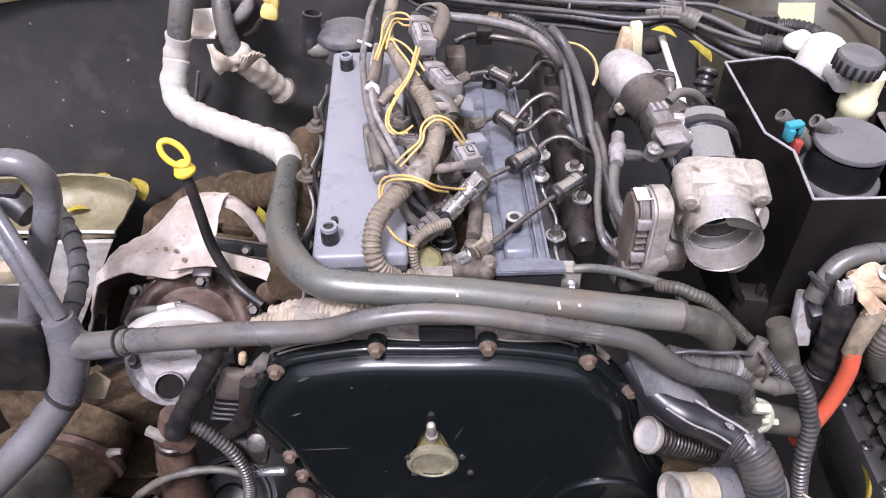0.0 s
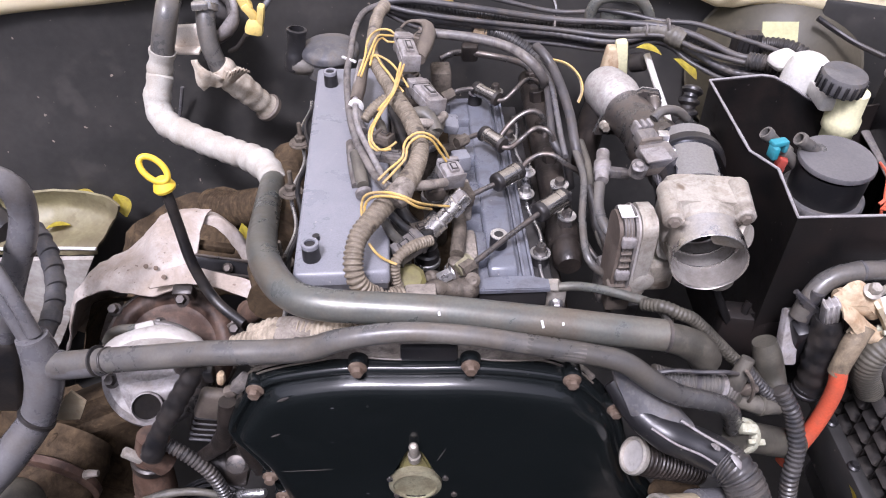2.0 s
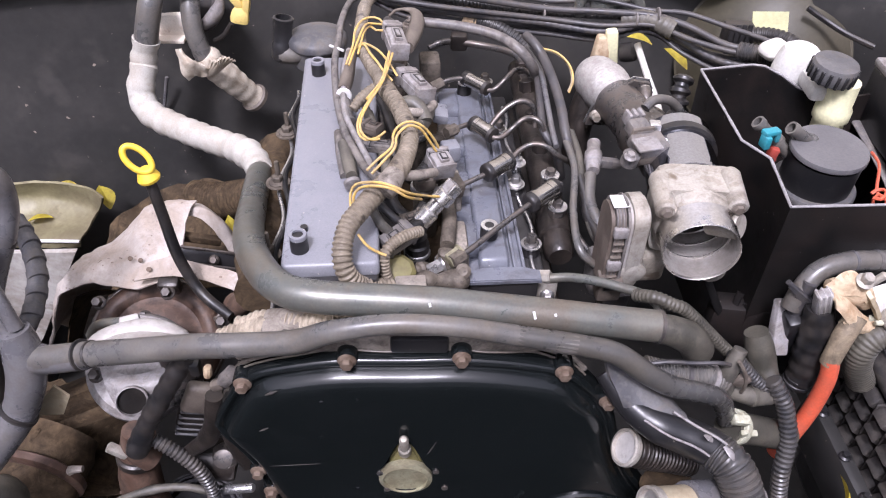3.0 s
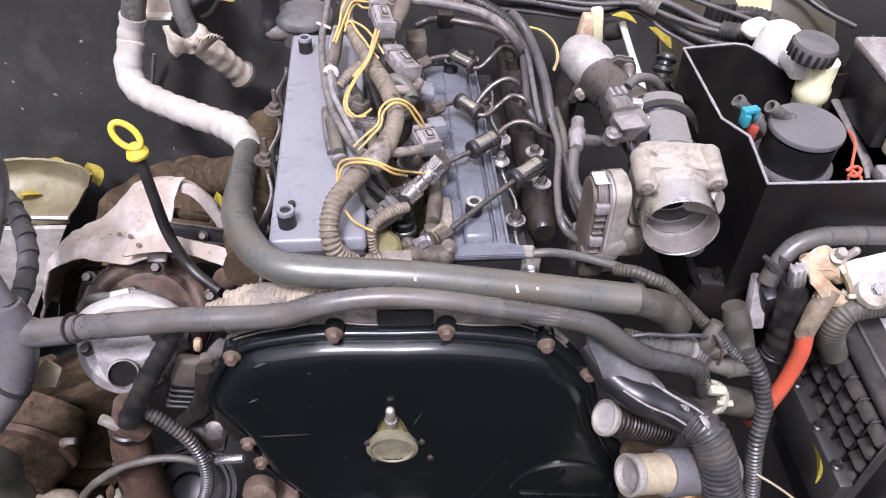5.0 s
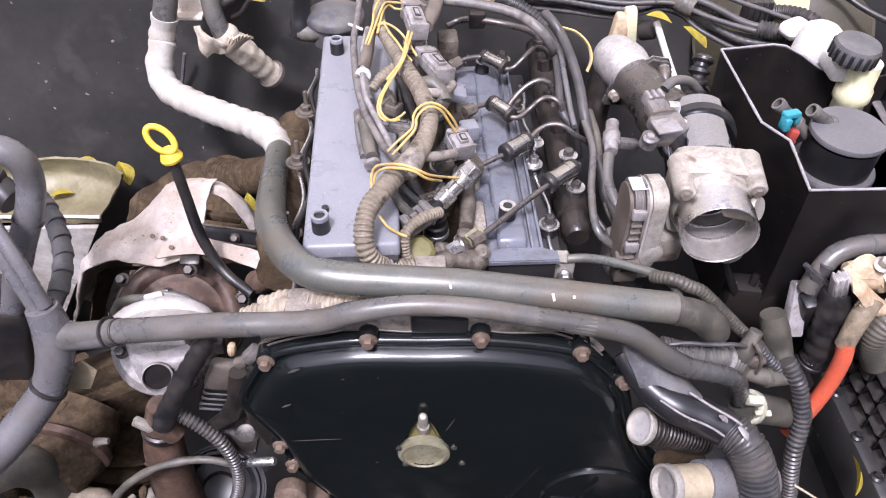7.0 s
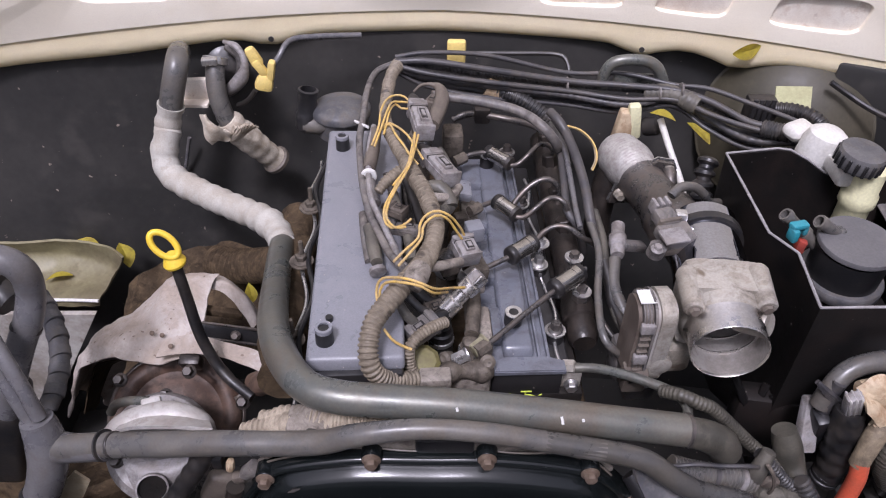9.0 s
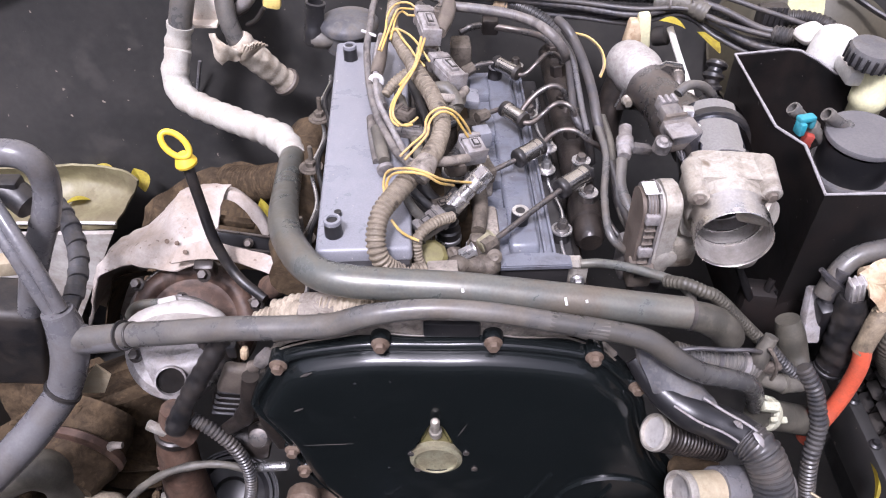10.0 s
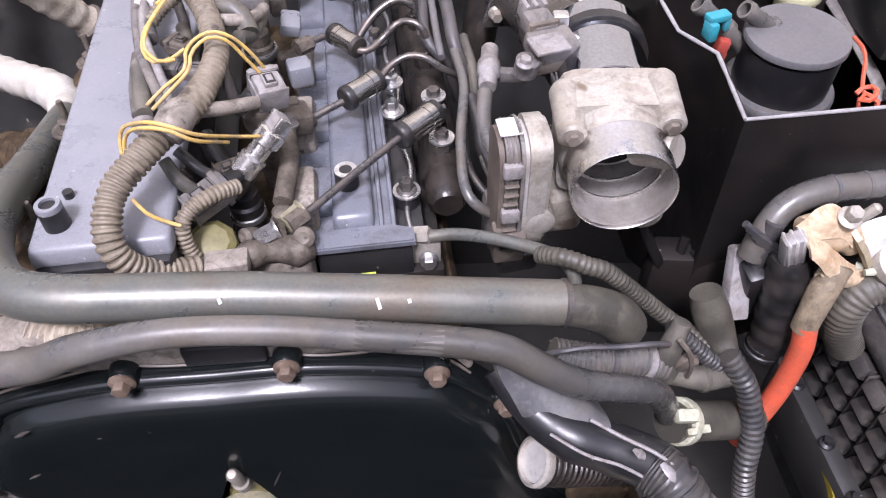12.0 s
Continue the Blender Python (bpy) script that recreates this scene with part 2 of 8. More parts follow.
LABEL_Y = mat("yellowed_label", (0.40, 0.40, 0.22), 0.6, 0.0, (0.30, 0.28, 0.16), 0.5, 60, 0.05, 300)
OLIVE_RUBBER = mat("olive_dusty_rubber", (0.050, 0.047, 0.038), 0.36, 0.0, (0.12, 0.108, 0.082), 0.6, 20, 0.1, 400, grime=((0.030, 0.025, 0.019), 0.6, 30))
PACKET = mat("dull_packet_paper", (0.36, 0.36, 0.37), 0.5, 0.0, (0.27, 0.26, 0.26), 0.5, 30, 0.05, 300)
BROWN_PLATE = mat("grimy_end_plate", (0.085, 0.066, 0.052), 0.5, 0.1, (0.16, 0.13, 0.105), 0.7, 40, 0.2, 300)
ORANGE = mat("orange_plug_plastic", (0.42, 0.24, 0.10), 0.5, 0.0, (0.30, 0.17, 0.08), 0.5, 35, 0.1, 300)
WRAP_OLD = mat("stained_cloth_wrap", (0.50, 0.45, 0.37), 0.8, 0.0, (0.24, 0.185, 0.125), 0.7, 26, 0.5, 500)
DUST_LOOM = mat("dust_caked_loom", (0.36, 0.31, 0.235), 0.75, 0.0, (0.17, 0.138, 0.10), 0.7, 45, 0.5, 350)
# near-black base puts the shade of deep gaps into the colour
SHADE_BLACK = mat("shade_black_casting", (0.010, 0.0085, 0.0075), 0.6, 0.0, (0.024, 0.019, 0.015), 0.6, 40, 0.3, 300, spec=0.25)
BORE = mat("smooth_dark_bore", (0.36, 0.34, 0.315), 0.36, 0.45, (0.15, 0.13, 0.11), 0.7, 22, 0.02, 400)
# pale from wear, and to paint the highlight on the tray's rolled rim
RIM_PALE = mat("worn_highlit_rim", (0.27, 0.26, 0.26), 0.5, 0.0, (0.15, 0.14, 0.135), 0.6, 60, 0.1, 400)
CABLE = mat("black_cable_sheath", (0.034, 0.033, 0.036), 0.38, 0.0, (0.085, 0.079, 0.077), 0.6, 26, 0.05, 400, grime=((0.075, 0.062, 0.048), 0.6, 30))
# black that paints the shade deep in the throttle bore
BORE_SHADE = mat("bore_shade_black", (0.003, 0.003, 0.003), 0.9, 0.0, (0.004, 0.004, 0.004), 0.2, 30, 0.0, 400, spec=0.1)
OLIVE_GEL = mat("olive_stained_plastic", (0.155, 0.138, 0.050), 0.4, 0.0, (0.09, 0.075, 0.035), 0.6, 60, 0.15, 300)
GRILLE = mat("dusty_grille_plastic", (0.026, 0.024, 0.023), 0.55, 0.0, (0.055, 0.049, 0.043), 0.7, 30, 0.1, 400, spec=0.3, grime=((0.075, 0.064, 0.052), 0.5, 45))
CRUST = mat("white_green_crust", (0.38, 0.38, 0.29), 0.75, 0.0, (0.24, 0.225, 0.15), 0.7, 90, 0.6, 400)
BOOT = mat("grubby_cable_boot", (0.165, 0.130, 0.085), 0.6, 0.0, (0.30, 0.235, 0.15), 0.6, 50, 0.3, 400, grime=((0.05, 0.038, 0.026), 0.6, 45))
MACHINED = mat("pale_machined_aluminium", (0.60, 0.58, 0.55), 0.24, 1.0, (0.36, 0.315, 0.26), 0.6, 24, 0.05, 500)
RUBBER_DARK = mat("wiped_dark_rubber", (0.042, 0.042, 0.042), 0.20, 0.0, (0.085, 0.078, 0.066), 0.5, 22, 0.05, 400, grime=((0.075, 0.064, 0.048), 0.45, 26))
LIME = mat("lime_ink", (0.55, 0.66, 0.06), 0.6, 0.0, (0.4, 0.46, 0.06), 0.4, 80, 0.0, 300)
BRONZE = mat("dark_booster_metal", (0.040, 0.036, 0.023), 0.42, 0.0, (0.066, 0.056, 0.037), 0.6, 10, 0.04, 200, spec=0.35)

# ---- mesh helpers ----


def V(*a):
    return Vector(a[0] if len(a) == 1 else a)


def spline(pts, n=8, closed=False):
    """Points of a Catmull-Rom curve through pts, n steps to a span."""
    p = [np.array(q, float) for q in pts]
    k = len(p)
    out = []
    for i in range(k if closed else k - 1):
        a, b, c, d = (p[(i - 1) % k], p[i], p[(i + 1) % k], p[(i + 2) % k]) if closed else (
            p[i - 1] if i else 2 * p[0] - p[1], p[i], p[i + 1], p[i + 2] if i + 2 < k else 2 * p[-1] - p[-2])
        for s in range(n):
            t = s / n
            out.append(0.5 * (2 * b + (c - a) * t + (2 * a - 5 * b + 4 * c - d) * t * t + (3 * b - a - 3 * c + d) * t ** 3))
    if not closed:
        out.append(p[-1])
    return np.array(out)


def even(line, step):
    """The same line cut into even steps."""
    d = np.r_[0, np.cumsum(np.linalg.norm(np.diff(line, axis=0), axis=1))]
    m = max(2, int(round(d[-1] / step)) + 1)
    s = np.linspace(0, d[-1], m)
    return np.stack([np.interp(s, d, line[:, i]) for i in range(line.shape[1])], 1), s


def sweep(pts, r, seg=12, step=0.006, rib=None, wobble=0.0, bm=None, caps=True, bore=0.0, flat=1.0):
    """A tube along a smooth curve. r: one radius or one a point. rib: (pitch, depth) of corrugations. bore: depth of an open hollow end."""
    bm = bm or bmesh.new()
    rad = np.array([r] * len(pts) if np.isscalar(r) else r, float)
    line, s = even(spline(np.c_[np.array(pts, float), rad]), rib[0] / 4 if rib else step)
    path, rad = line[:, :3], line[:, 3].copy()
    if rib:
        rad += rib[1] * np.tile([0, 1, 1, 0], len(rad) // 4 + 1)[: len(rad)] - rib[1] / 2
    tan = np.gradient(path, axis=0)
    tan /= np.linalg.norm(tan, axis=1)[:, None] + 1e-12
    side = np.cross(tan[0], (0.13, 0.31, 0.94))
    side /= np.linalg.norm(side)
    rings = []
    ang = np.linspace(0, 2 * np.pi, seg, endpoint=False)
    for i in range(len(path)):
        side = side - tan[i] * (side @ tan[i])
        side /= np.linalg.norm(side)
        up = np.cross(tan[i], side)
        rr = rad[i] * (1 + wobble * noise.noise(Vector(path[i] * 60))) if wobble else rad[i]
        rings.append([bm.verts.new(path[i] + rr * (np.cos(a) * side + flat * np.sin(a) * up)) for a in ang])
    def skin(a, b):
        for j in range(seg):
            f = bm.faces.new((a[j], a[(j + 1) % seg], b[(j + 1) % seg], b[j]))
            f.smooth = True
    for a, b in zip(rings, rings[1:]):
        skin(a, b)
    if caps:
        for ring, out, c in ((rings[0], True, 0), (rings[-1], False, -1)):
            if bore:
                mid = Vector(path[c])
                inner = [bm.verts.new(mid + (v.co - mid) * 0.8) for v in ring]
                deep = [bm.verts.new(v.co + Vector(tan[c]) * (bore if out else -bore)) for v in inner]
                for p, q in ((ring, inner), (inner, deep)):
                    for j in range(seg):
                        bm.faces.new((p[j], p[(j + 1) % seg], q[(j + 1) % seg], q[j]))
                bm.faces.new(deep)
            else:
                bm.faces.new(ring)
    return bm


def along(a, b):
    """A frame at a whose z axis points to b."""
    d = (V(b) - V(a)).normalized()
    return Matrix.Translation(V(a)) @ d.to_track_quat("Z", "Y").to_matrix().to_4x4()


def lathe(profile, m=None, seg=28, bm=None, smooth=True, ends=True):
    """Turns (radius, height) pairs round the z axis of the frame m."""
    bm = bm or bmesh.new()
    m = m or Matrix()
    rings = []
    for r, h in profile:
        if r < 1e-6:
            rings.append([bm.verts.new(m @ V(0, 0, h))])
        else:
            rings.append([bm.verts.new(m @ V(r * math.cos(2 * math.pi * j / seg), r * math.sin(2 * math.pi * j / seg), h)) for j in range(seg)])
    for a, b in zip(rings, rings[1:]):
        for j in range(seg):
            k = (j + 1) % seg
            q = [a[j % len(a)], a[k % len(a)], b[k % len(b)], b[j % len(b)]]
            q = list(dict.fromkeys(q))
            if len(q) > 2:
                f = bm.faces.new(q)
                f.smooth = smooth
    for ring in (rings[0], rings[-1]) if ends else ():
        if len(ring) > 2:
            bm.faces.new(ring)
    return bm


def join(bm, other):
    tmp = bpy.data.meshes.new("tmp")
    other.to_mesh(tmp)
    other.free()
    bm.from_mesh(tmp)
    bpy.data.meshes.remove(tmp)
    return bm


def block(size, m=None, bevel=0.003, seg=2, taper=1.0, bm=None):
    """A box with rounded edges, centred on the frame m; taper narrows its top."""
    b = bmesh.new()
    bmesh.ops.create_cube(b, size=1.0)
    for v in b.verts:
        k = taper if v.co.z > 0 else 1.0
        v.co = V(v.co.x * size[0] * k, v.co.y * size[1] * k, v.co.z * size[2])
    if bevel:
        bmesh.ops.bevel(b, geom=b.edges[:], offset=bevel, segments=seg, affect="EDGES", profile=0.5)
    if m is not None:
        b.transform(m)
    return join(bm, b) if bm else b


def prism(outline, depth, m=None, bevel=0.002, bm=None):
    """A plate: the outline (x, y) raised from z = 0 to depth, with a rounded rim."""
    b = bmesh.new()
    f = b.faces.new([b.verts.new((x, y, 0)) for x, y in outline])
    top = bmesh.ops.extrude_face_region(b, geom=[f])
    moved = [v for v in top["geom"] if isinstance(v, bmesh.types.BMVert)]
    bmesh.ops.translate(b, vec=(0, 0, depth), verts=moved)
    bmesh.ops.recalc_face_normals(b, faces=b.faces[:])
    if bevel:
        rim = [e for e in b.edges if all(v in moved for v in e.verts)]
        bmesh.ops.bevel(b, geom=rim, offset=bevel, segments=2, affect="EDGES")
    if m is not None:
        b.transform(m)
    return join(bm, b) if bm else b


def rounded(w, h, r, n=5):
    """The outline of a rectangle with round corners."""
    out = []
    for cx, cy, a0 in ((w / 2 - r, h / 2 - r, 0), (-w / 2 + r, h / 2 - r, 90), (-w / 2 + r, -h / 2 + r, 180), (w / 2 - r, -h / 2 + r, 270)):
        for i in range(n + 1):
            a = radians(a0 + 90 * i / n)
            out.append((cx + r * math.cos(a), cy + r * math.sin(a)))
    return out


def loft(lines, n=6, thick=0.002, crumple=0.0):
    """A smooth sheet through rows of points, given some thickness."""
    rows = [spline(r, n) for r in lines]
    cols = [spline([r[i] for r in rows], n) for i in range(len(rows[0]))]
    bm = bmesh.new()
    if crumple:
        cols = [[np.array(p) + crumple * np.array(noise.noise_vector(Vector(p) * 28)) + 0.4 * crumple * np.array(noise.noise_vector(Vector(p) * 75)) for p in c] for c in cols]
    grid = [[bm.verts.new(p) for p in c] for c in cols]
    for a, b in zip(grid, grid[1:]):
        for j in range(len(a) - 1):
            bm.faces.new((a[j], b[j], b[j + 1], a[j + 1])).smooth = True
    bmesh.ops.recalc_face_normals(bm, faces=bm.faces[:])
    if thick:
        bmesh.ops.solidify(bm, geom=bm.faces[:], thickness=thick)
    return bm


ORIGIN = {}


def thing(name, base, label, category, group="", kind=""):
    ob = new(name)
    ob.empty_display_size = 0.02
    ob.location = base
    ORIGIN[ob] = V(base)
    return tagged(ob, label, category, group, kind)


def part(name, bm, material, parent=None, label="", origin=None):
    """Links a bmesh, given in world places, as one mesh object under its parent."""
    if origin is None:
        if parent is not None:
            origin = ORIGIN[parent]
        else:
            lo = [min(v.co[i] for v in bm.verts) for i in range(3)]
            hi = [max(v.co[i] for v in bm.verts) for i in range(3)]
            origin = V((lo[0] + hi[0]) / 2, (lo[1] + hi[1]) / 2, lo[2])
    bmesh.ops.recalc_face_normals(bm, faces=bm.faces[:])
    bm.transform(Matrix.Translation(-origin))
    me = bpy.data.meshes.new(name)
    bm.to_mesh(me)
    bm.free()
    me.materials.append(material)
    me.set_sharp_from_angle(angle=radians(38))
    ob = new(name, me)
    if parent is not None:
        ob.parent = parent
        ob.location = origin - ORIGIN[parent]
    else:
        ob.location = origin
    ORIGIN[ob] = origin
    if label:
        ob["label"] = label
    return ob


def solo(name, bm, material, label, category, group="", kind=""):
    return tagged(part(name, bm, material), label, category, group, kind)


def hose(name, pts, r, material, label, category="hose", rib=None, seg=14, **k):
    return solo(name, sweep(pts, r, seg, rib=rib, **k), material, label, category)


def hexa(r, h, m, bm=None, flange=0.0, washer=0.0):
    """A hexagon head of height h on its flange."""
    bm = bm or bmesh.new()
    z0 = 0.0
    if washer:
        lathe([(washer, 0), (washer, 0.0015), (r, 0.0015)], m, 20, bm)
        z0 = 0.0015
    if flange:
        lathe([(flange, z0), (flange, z0 + 0.0012), (r * 0.95, z0 + 0.003)], m, 20, bm)
        z0 += 0.003
    lathe([(r, z0), (r, z0 + h - 0.001), (r * 0.86, z0 + h)], m, 6, bm, smooth=False)
    return bm


def ring_loop(pts, r, seg=10):
    """A closed tube."""
    bm = bmesh.new()
    path = spline(pts, 8, closed=True)
    k = len(path)
    tan = np.roll(path, -1, 0) - np.roll(path, 1, 0)
    tan /= np.linalg.norm(tan, axis=1)[:, None]
    nrm = np.cross(path[k // 4] - path.mean(0), path[0] - path.mean(0))
    nrm /= np.linalg.norm(nrm)
    rings = []
    for i in range(k):
        side = np.cross(tan[i], nrm)
        side /= np.linalg.norm(side)
        rings.append([bm.verts.new(path[i] + r * (math.cos(2 * math.pi * j / seg) * side + math.sin(2 * math.pi * j / seg) * nrm)) for j in range(seg)])
    for i in range(k):
        a, b = rings[i], rings[(i + 1) % k]
        for j in range(seg):
            bm.faces.new((a[j], a[(j + 1) % seg], b[(j + 1) % seg], b[j])).smooth = True
    return bm


# ---- the setting: floor, inner fenders, firewall, hood ----
floor_bm = bmesh.new()
bmesh.ops.create_grid(floor_bm, x_segments=2, y_segments=2, size=30)
solo("ground", floor_bm, CONCRETE, "stained grey concrete workshop floor under the car", "floor", kind="structure")

# unseen walls, added to hold back low sky light and darken reflections
for name, size, at in (("wall_added_front", (9.0, 0.2, 2.8), (0, -3.4, 1.4)), ("wall_added_left", (0.2, 9.6, 2.8), (-3.6, 1.3, 1.4)), ("wall_added_right", (0.2, 9.6, 2.8), (3.6, 1.3, 1.4)), ("wall_added_back", (9.0, 0.2, 2.8), (0, 6.0, 1.4))):
    solo(name, block(size, pose(*at), 0.01), CONCRETE, "plain grey unseen wall added to cut low sky light", "wall", kind="structure")
# unseen panel, added so the timing cover mirrors less sky and floor
solo("added_front_panel", block((1.5, 0.04, 0.56), pose(0, 0.13, 0.64), 0.006), BODY_BLACK, "unseen black panel added at the bay front to darken reflections", "panel", kind="structure")
solo("inner_fender_left", loft([[(-0.85, 0.0, 0.95), (-0.84, 0.4, 0.93), (-0.80, 0.8, 0.90), (-0.78, 1.15, 0.92)],
                                [(-0.72, 0.0, 0.60), (-0.72, 0.4, 0.58), (-0.70, 0.8, 0.56), (-0.70, 1.15, 0.56)],
                                [(-0.66, 0.0, 0.25), (-0.66, 0.4, 0.25), (-0.64, 0.8, 0.25), (-0.64, 1.15, 0.25)]], 5, 0.004),
     BODY_BLACK, "dirty black inner fender of the engine bay", "fender", kind="structure")
solo("inner_fender_right", loft([[(0.88, 0.0, 1.0), (0.88, 0.4, 1.0), (0.86, 0.8, 1.0), (0.84, 1.15, 1.0)],
                                 [(0.74, 0.0, 0.62), (0.74, 0.4, 0.62), (0.73, 0.8, 0.62), (0.72, 1.15, 0.62)],
                                 [(0.66, 0.0, 0.25), (0.66, 0.4, 0.25), (0.66, 0.8, 0.25), (0.66, 1.15, 0.25)]], 5, 0.004),
     BODY_BLACK, "dirty black inner fender of the engine bay", "fender", kind="structure")

# black bulkhead: upright sheet that leans forward at the foot and bulges into the bay on one side
wall_rows = []
for z, shift in ((1.03, 0.03), (0.96, 0.02), (0.86, 0.0), (0.74, -0.03), (0.60, -0.06), (0.35, -0.10)):
    row = []
    for x in (-0.95, -0.8, -0.62, -0.47, -0.38, -0.25, 0.0, 0.25, 0.5, 0.75, 0.95):
        bulge = -0.06 * math.exp(-((x + 0.68) / 0.22) ** 2)
        row.append((x, 1.14 + shift + bulge - 0.10 * (abs(x) / 0.9) ** 2, z))
    wall_rows.append(row)
solo("wall_firewall", loft(wall_rows, 4, 0.004), BODY_BLACK, "matt black dusty firewall behind the engine", "firewall", kind="structure")

# added black sheet stands in for the shade in the gaps under the engine
solo("undertray", block((1.5, 1.25, 0.02), pose(0, 0.55, 0.36), 0.004), BODY_BLACK, "black sheet added below the engine to keep the gaps dark", "undertray", kind="structure")
ledge = [(x, y) for x, y, z in ((-0.902, 1.006, 0.700), (-0.700, 1.024, 0.700), (-0.510, 1.018, 0.700), (-0.508, 0.948, 0.700), (-0.511, 0.893, 0.700), (-0.838, 0.882, 0.700))]
solo("body_ledge", loft([
    [(-0.843, 0.948, 0.760), (-0.650, 0.957, 0.760), (-0.571, 0.963, 0.760), (-0.513, 0.958, 0.755), (-0.481, 0.937, 0.750)],
    [(-0.866, 0.960, 0.725), (-0.667, 0.968, 0.725), (-0.588, 0.972, 0.720), (-0.530, 0.961, 0.715), (-0.504, 0.947, 0.710)],
    [(-0.859, 0.927, 0.705), (-0.664, 0.936, 0.700), (-0.590, 0.934, 0.700), (-0.538, 0.928, 0.700), (-0.512, 0.923, 0.700)],
    [(-0.845, 0.895, 0.700), (-0.648, 0.896, 0.700), (-0.577, 0.896, 0.700), (-0.536, 0.895, 0.700), (-0.516, 0.895, 0.700)],
    [(-0.847, 0.890, 0.690), (-0.650, 0.891, 0.690), (-0.578, 0.891, 0.690), (-0.538, 0.891, 0.690), (-0.521, 0.896, 0.690)]], 6, 0.004, 0.004), LEDGE, "olive dirty body ledge beside the firewall", "ledge", kind="structure")
solo("trim_ledge_edge", sweep([(-0.668, 0.884, 0.706), (-0.606, 0.885, 0.706), (-0.562, 0.886, 0.706), (-0.515, 0.885, 0.706)], 0.0026, 8), PAPER, "thin white strip along the edge of the body ledge", "trim", kind="structure")
solo("ledge_front", prism([(x, z) for x, y, z in ((-0.798, 0.840, 0.736), (-0.487, 0.840, 0.744), (-0.594, 0.840, 0.560), (-0.761, 0.840, 0.340), (-0.993, 0.840, 0.339))], 0.01, Matrix(((1, 0, 0, 0), (0, 0, 1, 0.82), (0, 1, 0, 0), (0, 0, 0, 1))), 0.002), LEDGE_PALE, "pale dirty front face of the body ledge", "ledge", kind="structure")


def hood_edge(x):
    """Plan and height of the hood's rear edge: bowed, with rounded tabs."""
    y = 1.175 - 0.30 * x * x
    tab = sum(d * math.exp(-((x - c) / w) ** 2) for c, w, d in ((-0.258, 0.034, 0.014), (0.298, 0.030, 0.016), (0.434, 0.036, 0.016), (-0.47, 0.10, 0.006)))
    return y, 1.03 - tab - 0.02 * abs(x)


hood = thing("hood", (0, 1.175, 1.03), "open cream-painted hood with oval cutouts inside", "hood")
LEANH = radians(80)
hood_bm = bmesh.new()
cols = [-0.95 + 0.025 * i for i in range(77)]
grid = []
for x in cols:
    y0, z0 = hood_edge(x)
    col = []
    sag = z0 - (1.03 - 0.02 * abs(x))
    for s, lift, bend in ((-0.010, -0.012, 1), (-0.012, 0.006, 1), (-0.009, 0.014, 1), (-0.003, 0.018, 1), (0.004, 0.0185, 0.9), (0.011, 0.016, 0.7), (0.019, 0.0115, 0.4), (0.026, 0.0095, 0.15), (0.036, 0.0090, 0)):
        col.append(hood_bm.verts.new((x, y0 - s * math.cos(LEANH) - lift, z0 - sag * (1 - bend) + s * math.sin(LEANH))))
    grid.append(col)
for a, b in zip(grid, grid[1:]):
    for j in range(len(a) - 1):
        hood_bm.faces.new((a[j], b[j], b[j + 1], a[j + 1])).smooth = True
bmesh.ops.solidify(hood_bm, geom=hood_bm.faces[:], thickness=0.003)
part("hood_edge", hood_bm, HOOD_LIP, hood, "yellowed cream rear lip")


def on_hood(x, s, n):
    y0 = 1.175 - 0.30 * x * x
    return V(x, y0 - s * math.cos(LEANH) + n * math.sin(LEANH), 1.03 - 0.02 * abs(x) + s * math.sin(LEANH) + n * math.cos(LEANH))


def holed(outer, holes, thick):
    """A sheet in the hood's plane with openings through it."""
    bm = bmesh.new()
    edges = []
    for loop in (outer, *holes):
        vs = [bm.verts.new((x, s, 0)) for x, s in loop]
        edges += [bm.edges.new((vs[i], vs[(i + 1) % len(vs)])) for i in range(len(vs))]
    bmesh.ops.triangle_fill(bm, use_beauty=True, use_dissolve=False, edges=edges)
    bmesh.ops.recalc_face_normals(bm, faces=bm.faces[:])
    if thick:
        bmesh.ops.solidify(bm, geom=bm.faces[:], thickness=thick)
    return bm


def soft_quad(c, r=0.28):
    """A four-cornered opening with round corners."""
    out = []
    for i in range(4):
        p, a, b = (np.array(c[k % 4], float) for k in (i, i - 1, i + 1))
        a, b = p + (a - p) * r, p + (b - p) * r
        out += [tuple((1 - t) ** 2 * a + 2 * t * (1 - t) * p + t * t * b) for t in np.linspace(0, 1, 6)]
    return out


CUTS = [
    [(-0.49, 0.122), (-0.385, 0.112), (-0.38, 0.062), (-0.505, 0.074)],
    [(-0.31, 0.104), (-0.168, 0.095), (-0.170, 0.050), (-0.312, 0.057)],
    [(0.135, 0.086), (0.250, 0.095), (0.262, 0.051), (0.140, 0.045)],
    [(0.310, 0.098), (0.410, 0.108), (0.400, 0.052), (0.300, 0.052)],
    [(0.461, 0.104), (0.575, 0.115), (0.57, 0.057), (0.455, 0.053)],
]
outer = [(-0.95 + 0.05 * i, 0.03) for i in range(39)] + [(0.95 - 0.05 * i, 1.0) for i in range(39)]
inner_bm = holed(outer, [soft_quad(c) for c in CUTS], 0.0)
for v in inner_bm.verts:
    v.co = on_hood(v.co.x, v.co.y, -0.012)
bmesh.ops.solidify(inner_bm, geom=inner_bm.faces[:], thickness=0.002)
part("inner_panel", inner_bm, HOOD, hood)
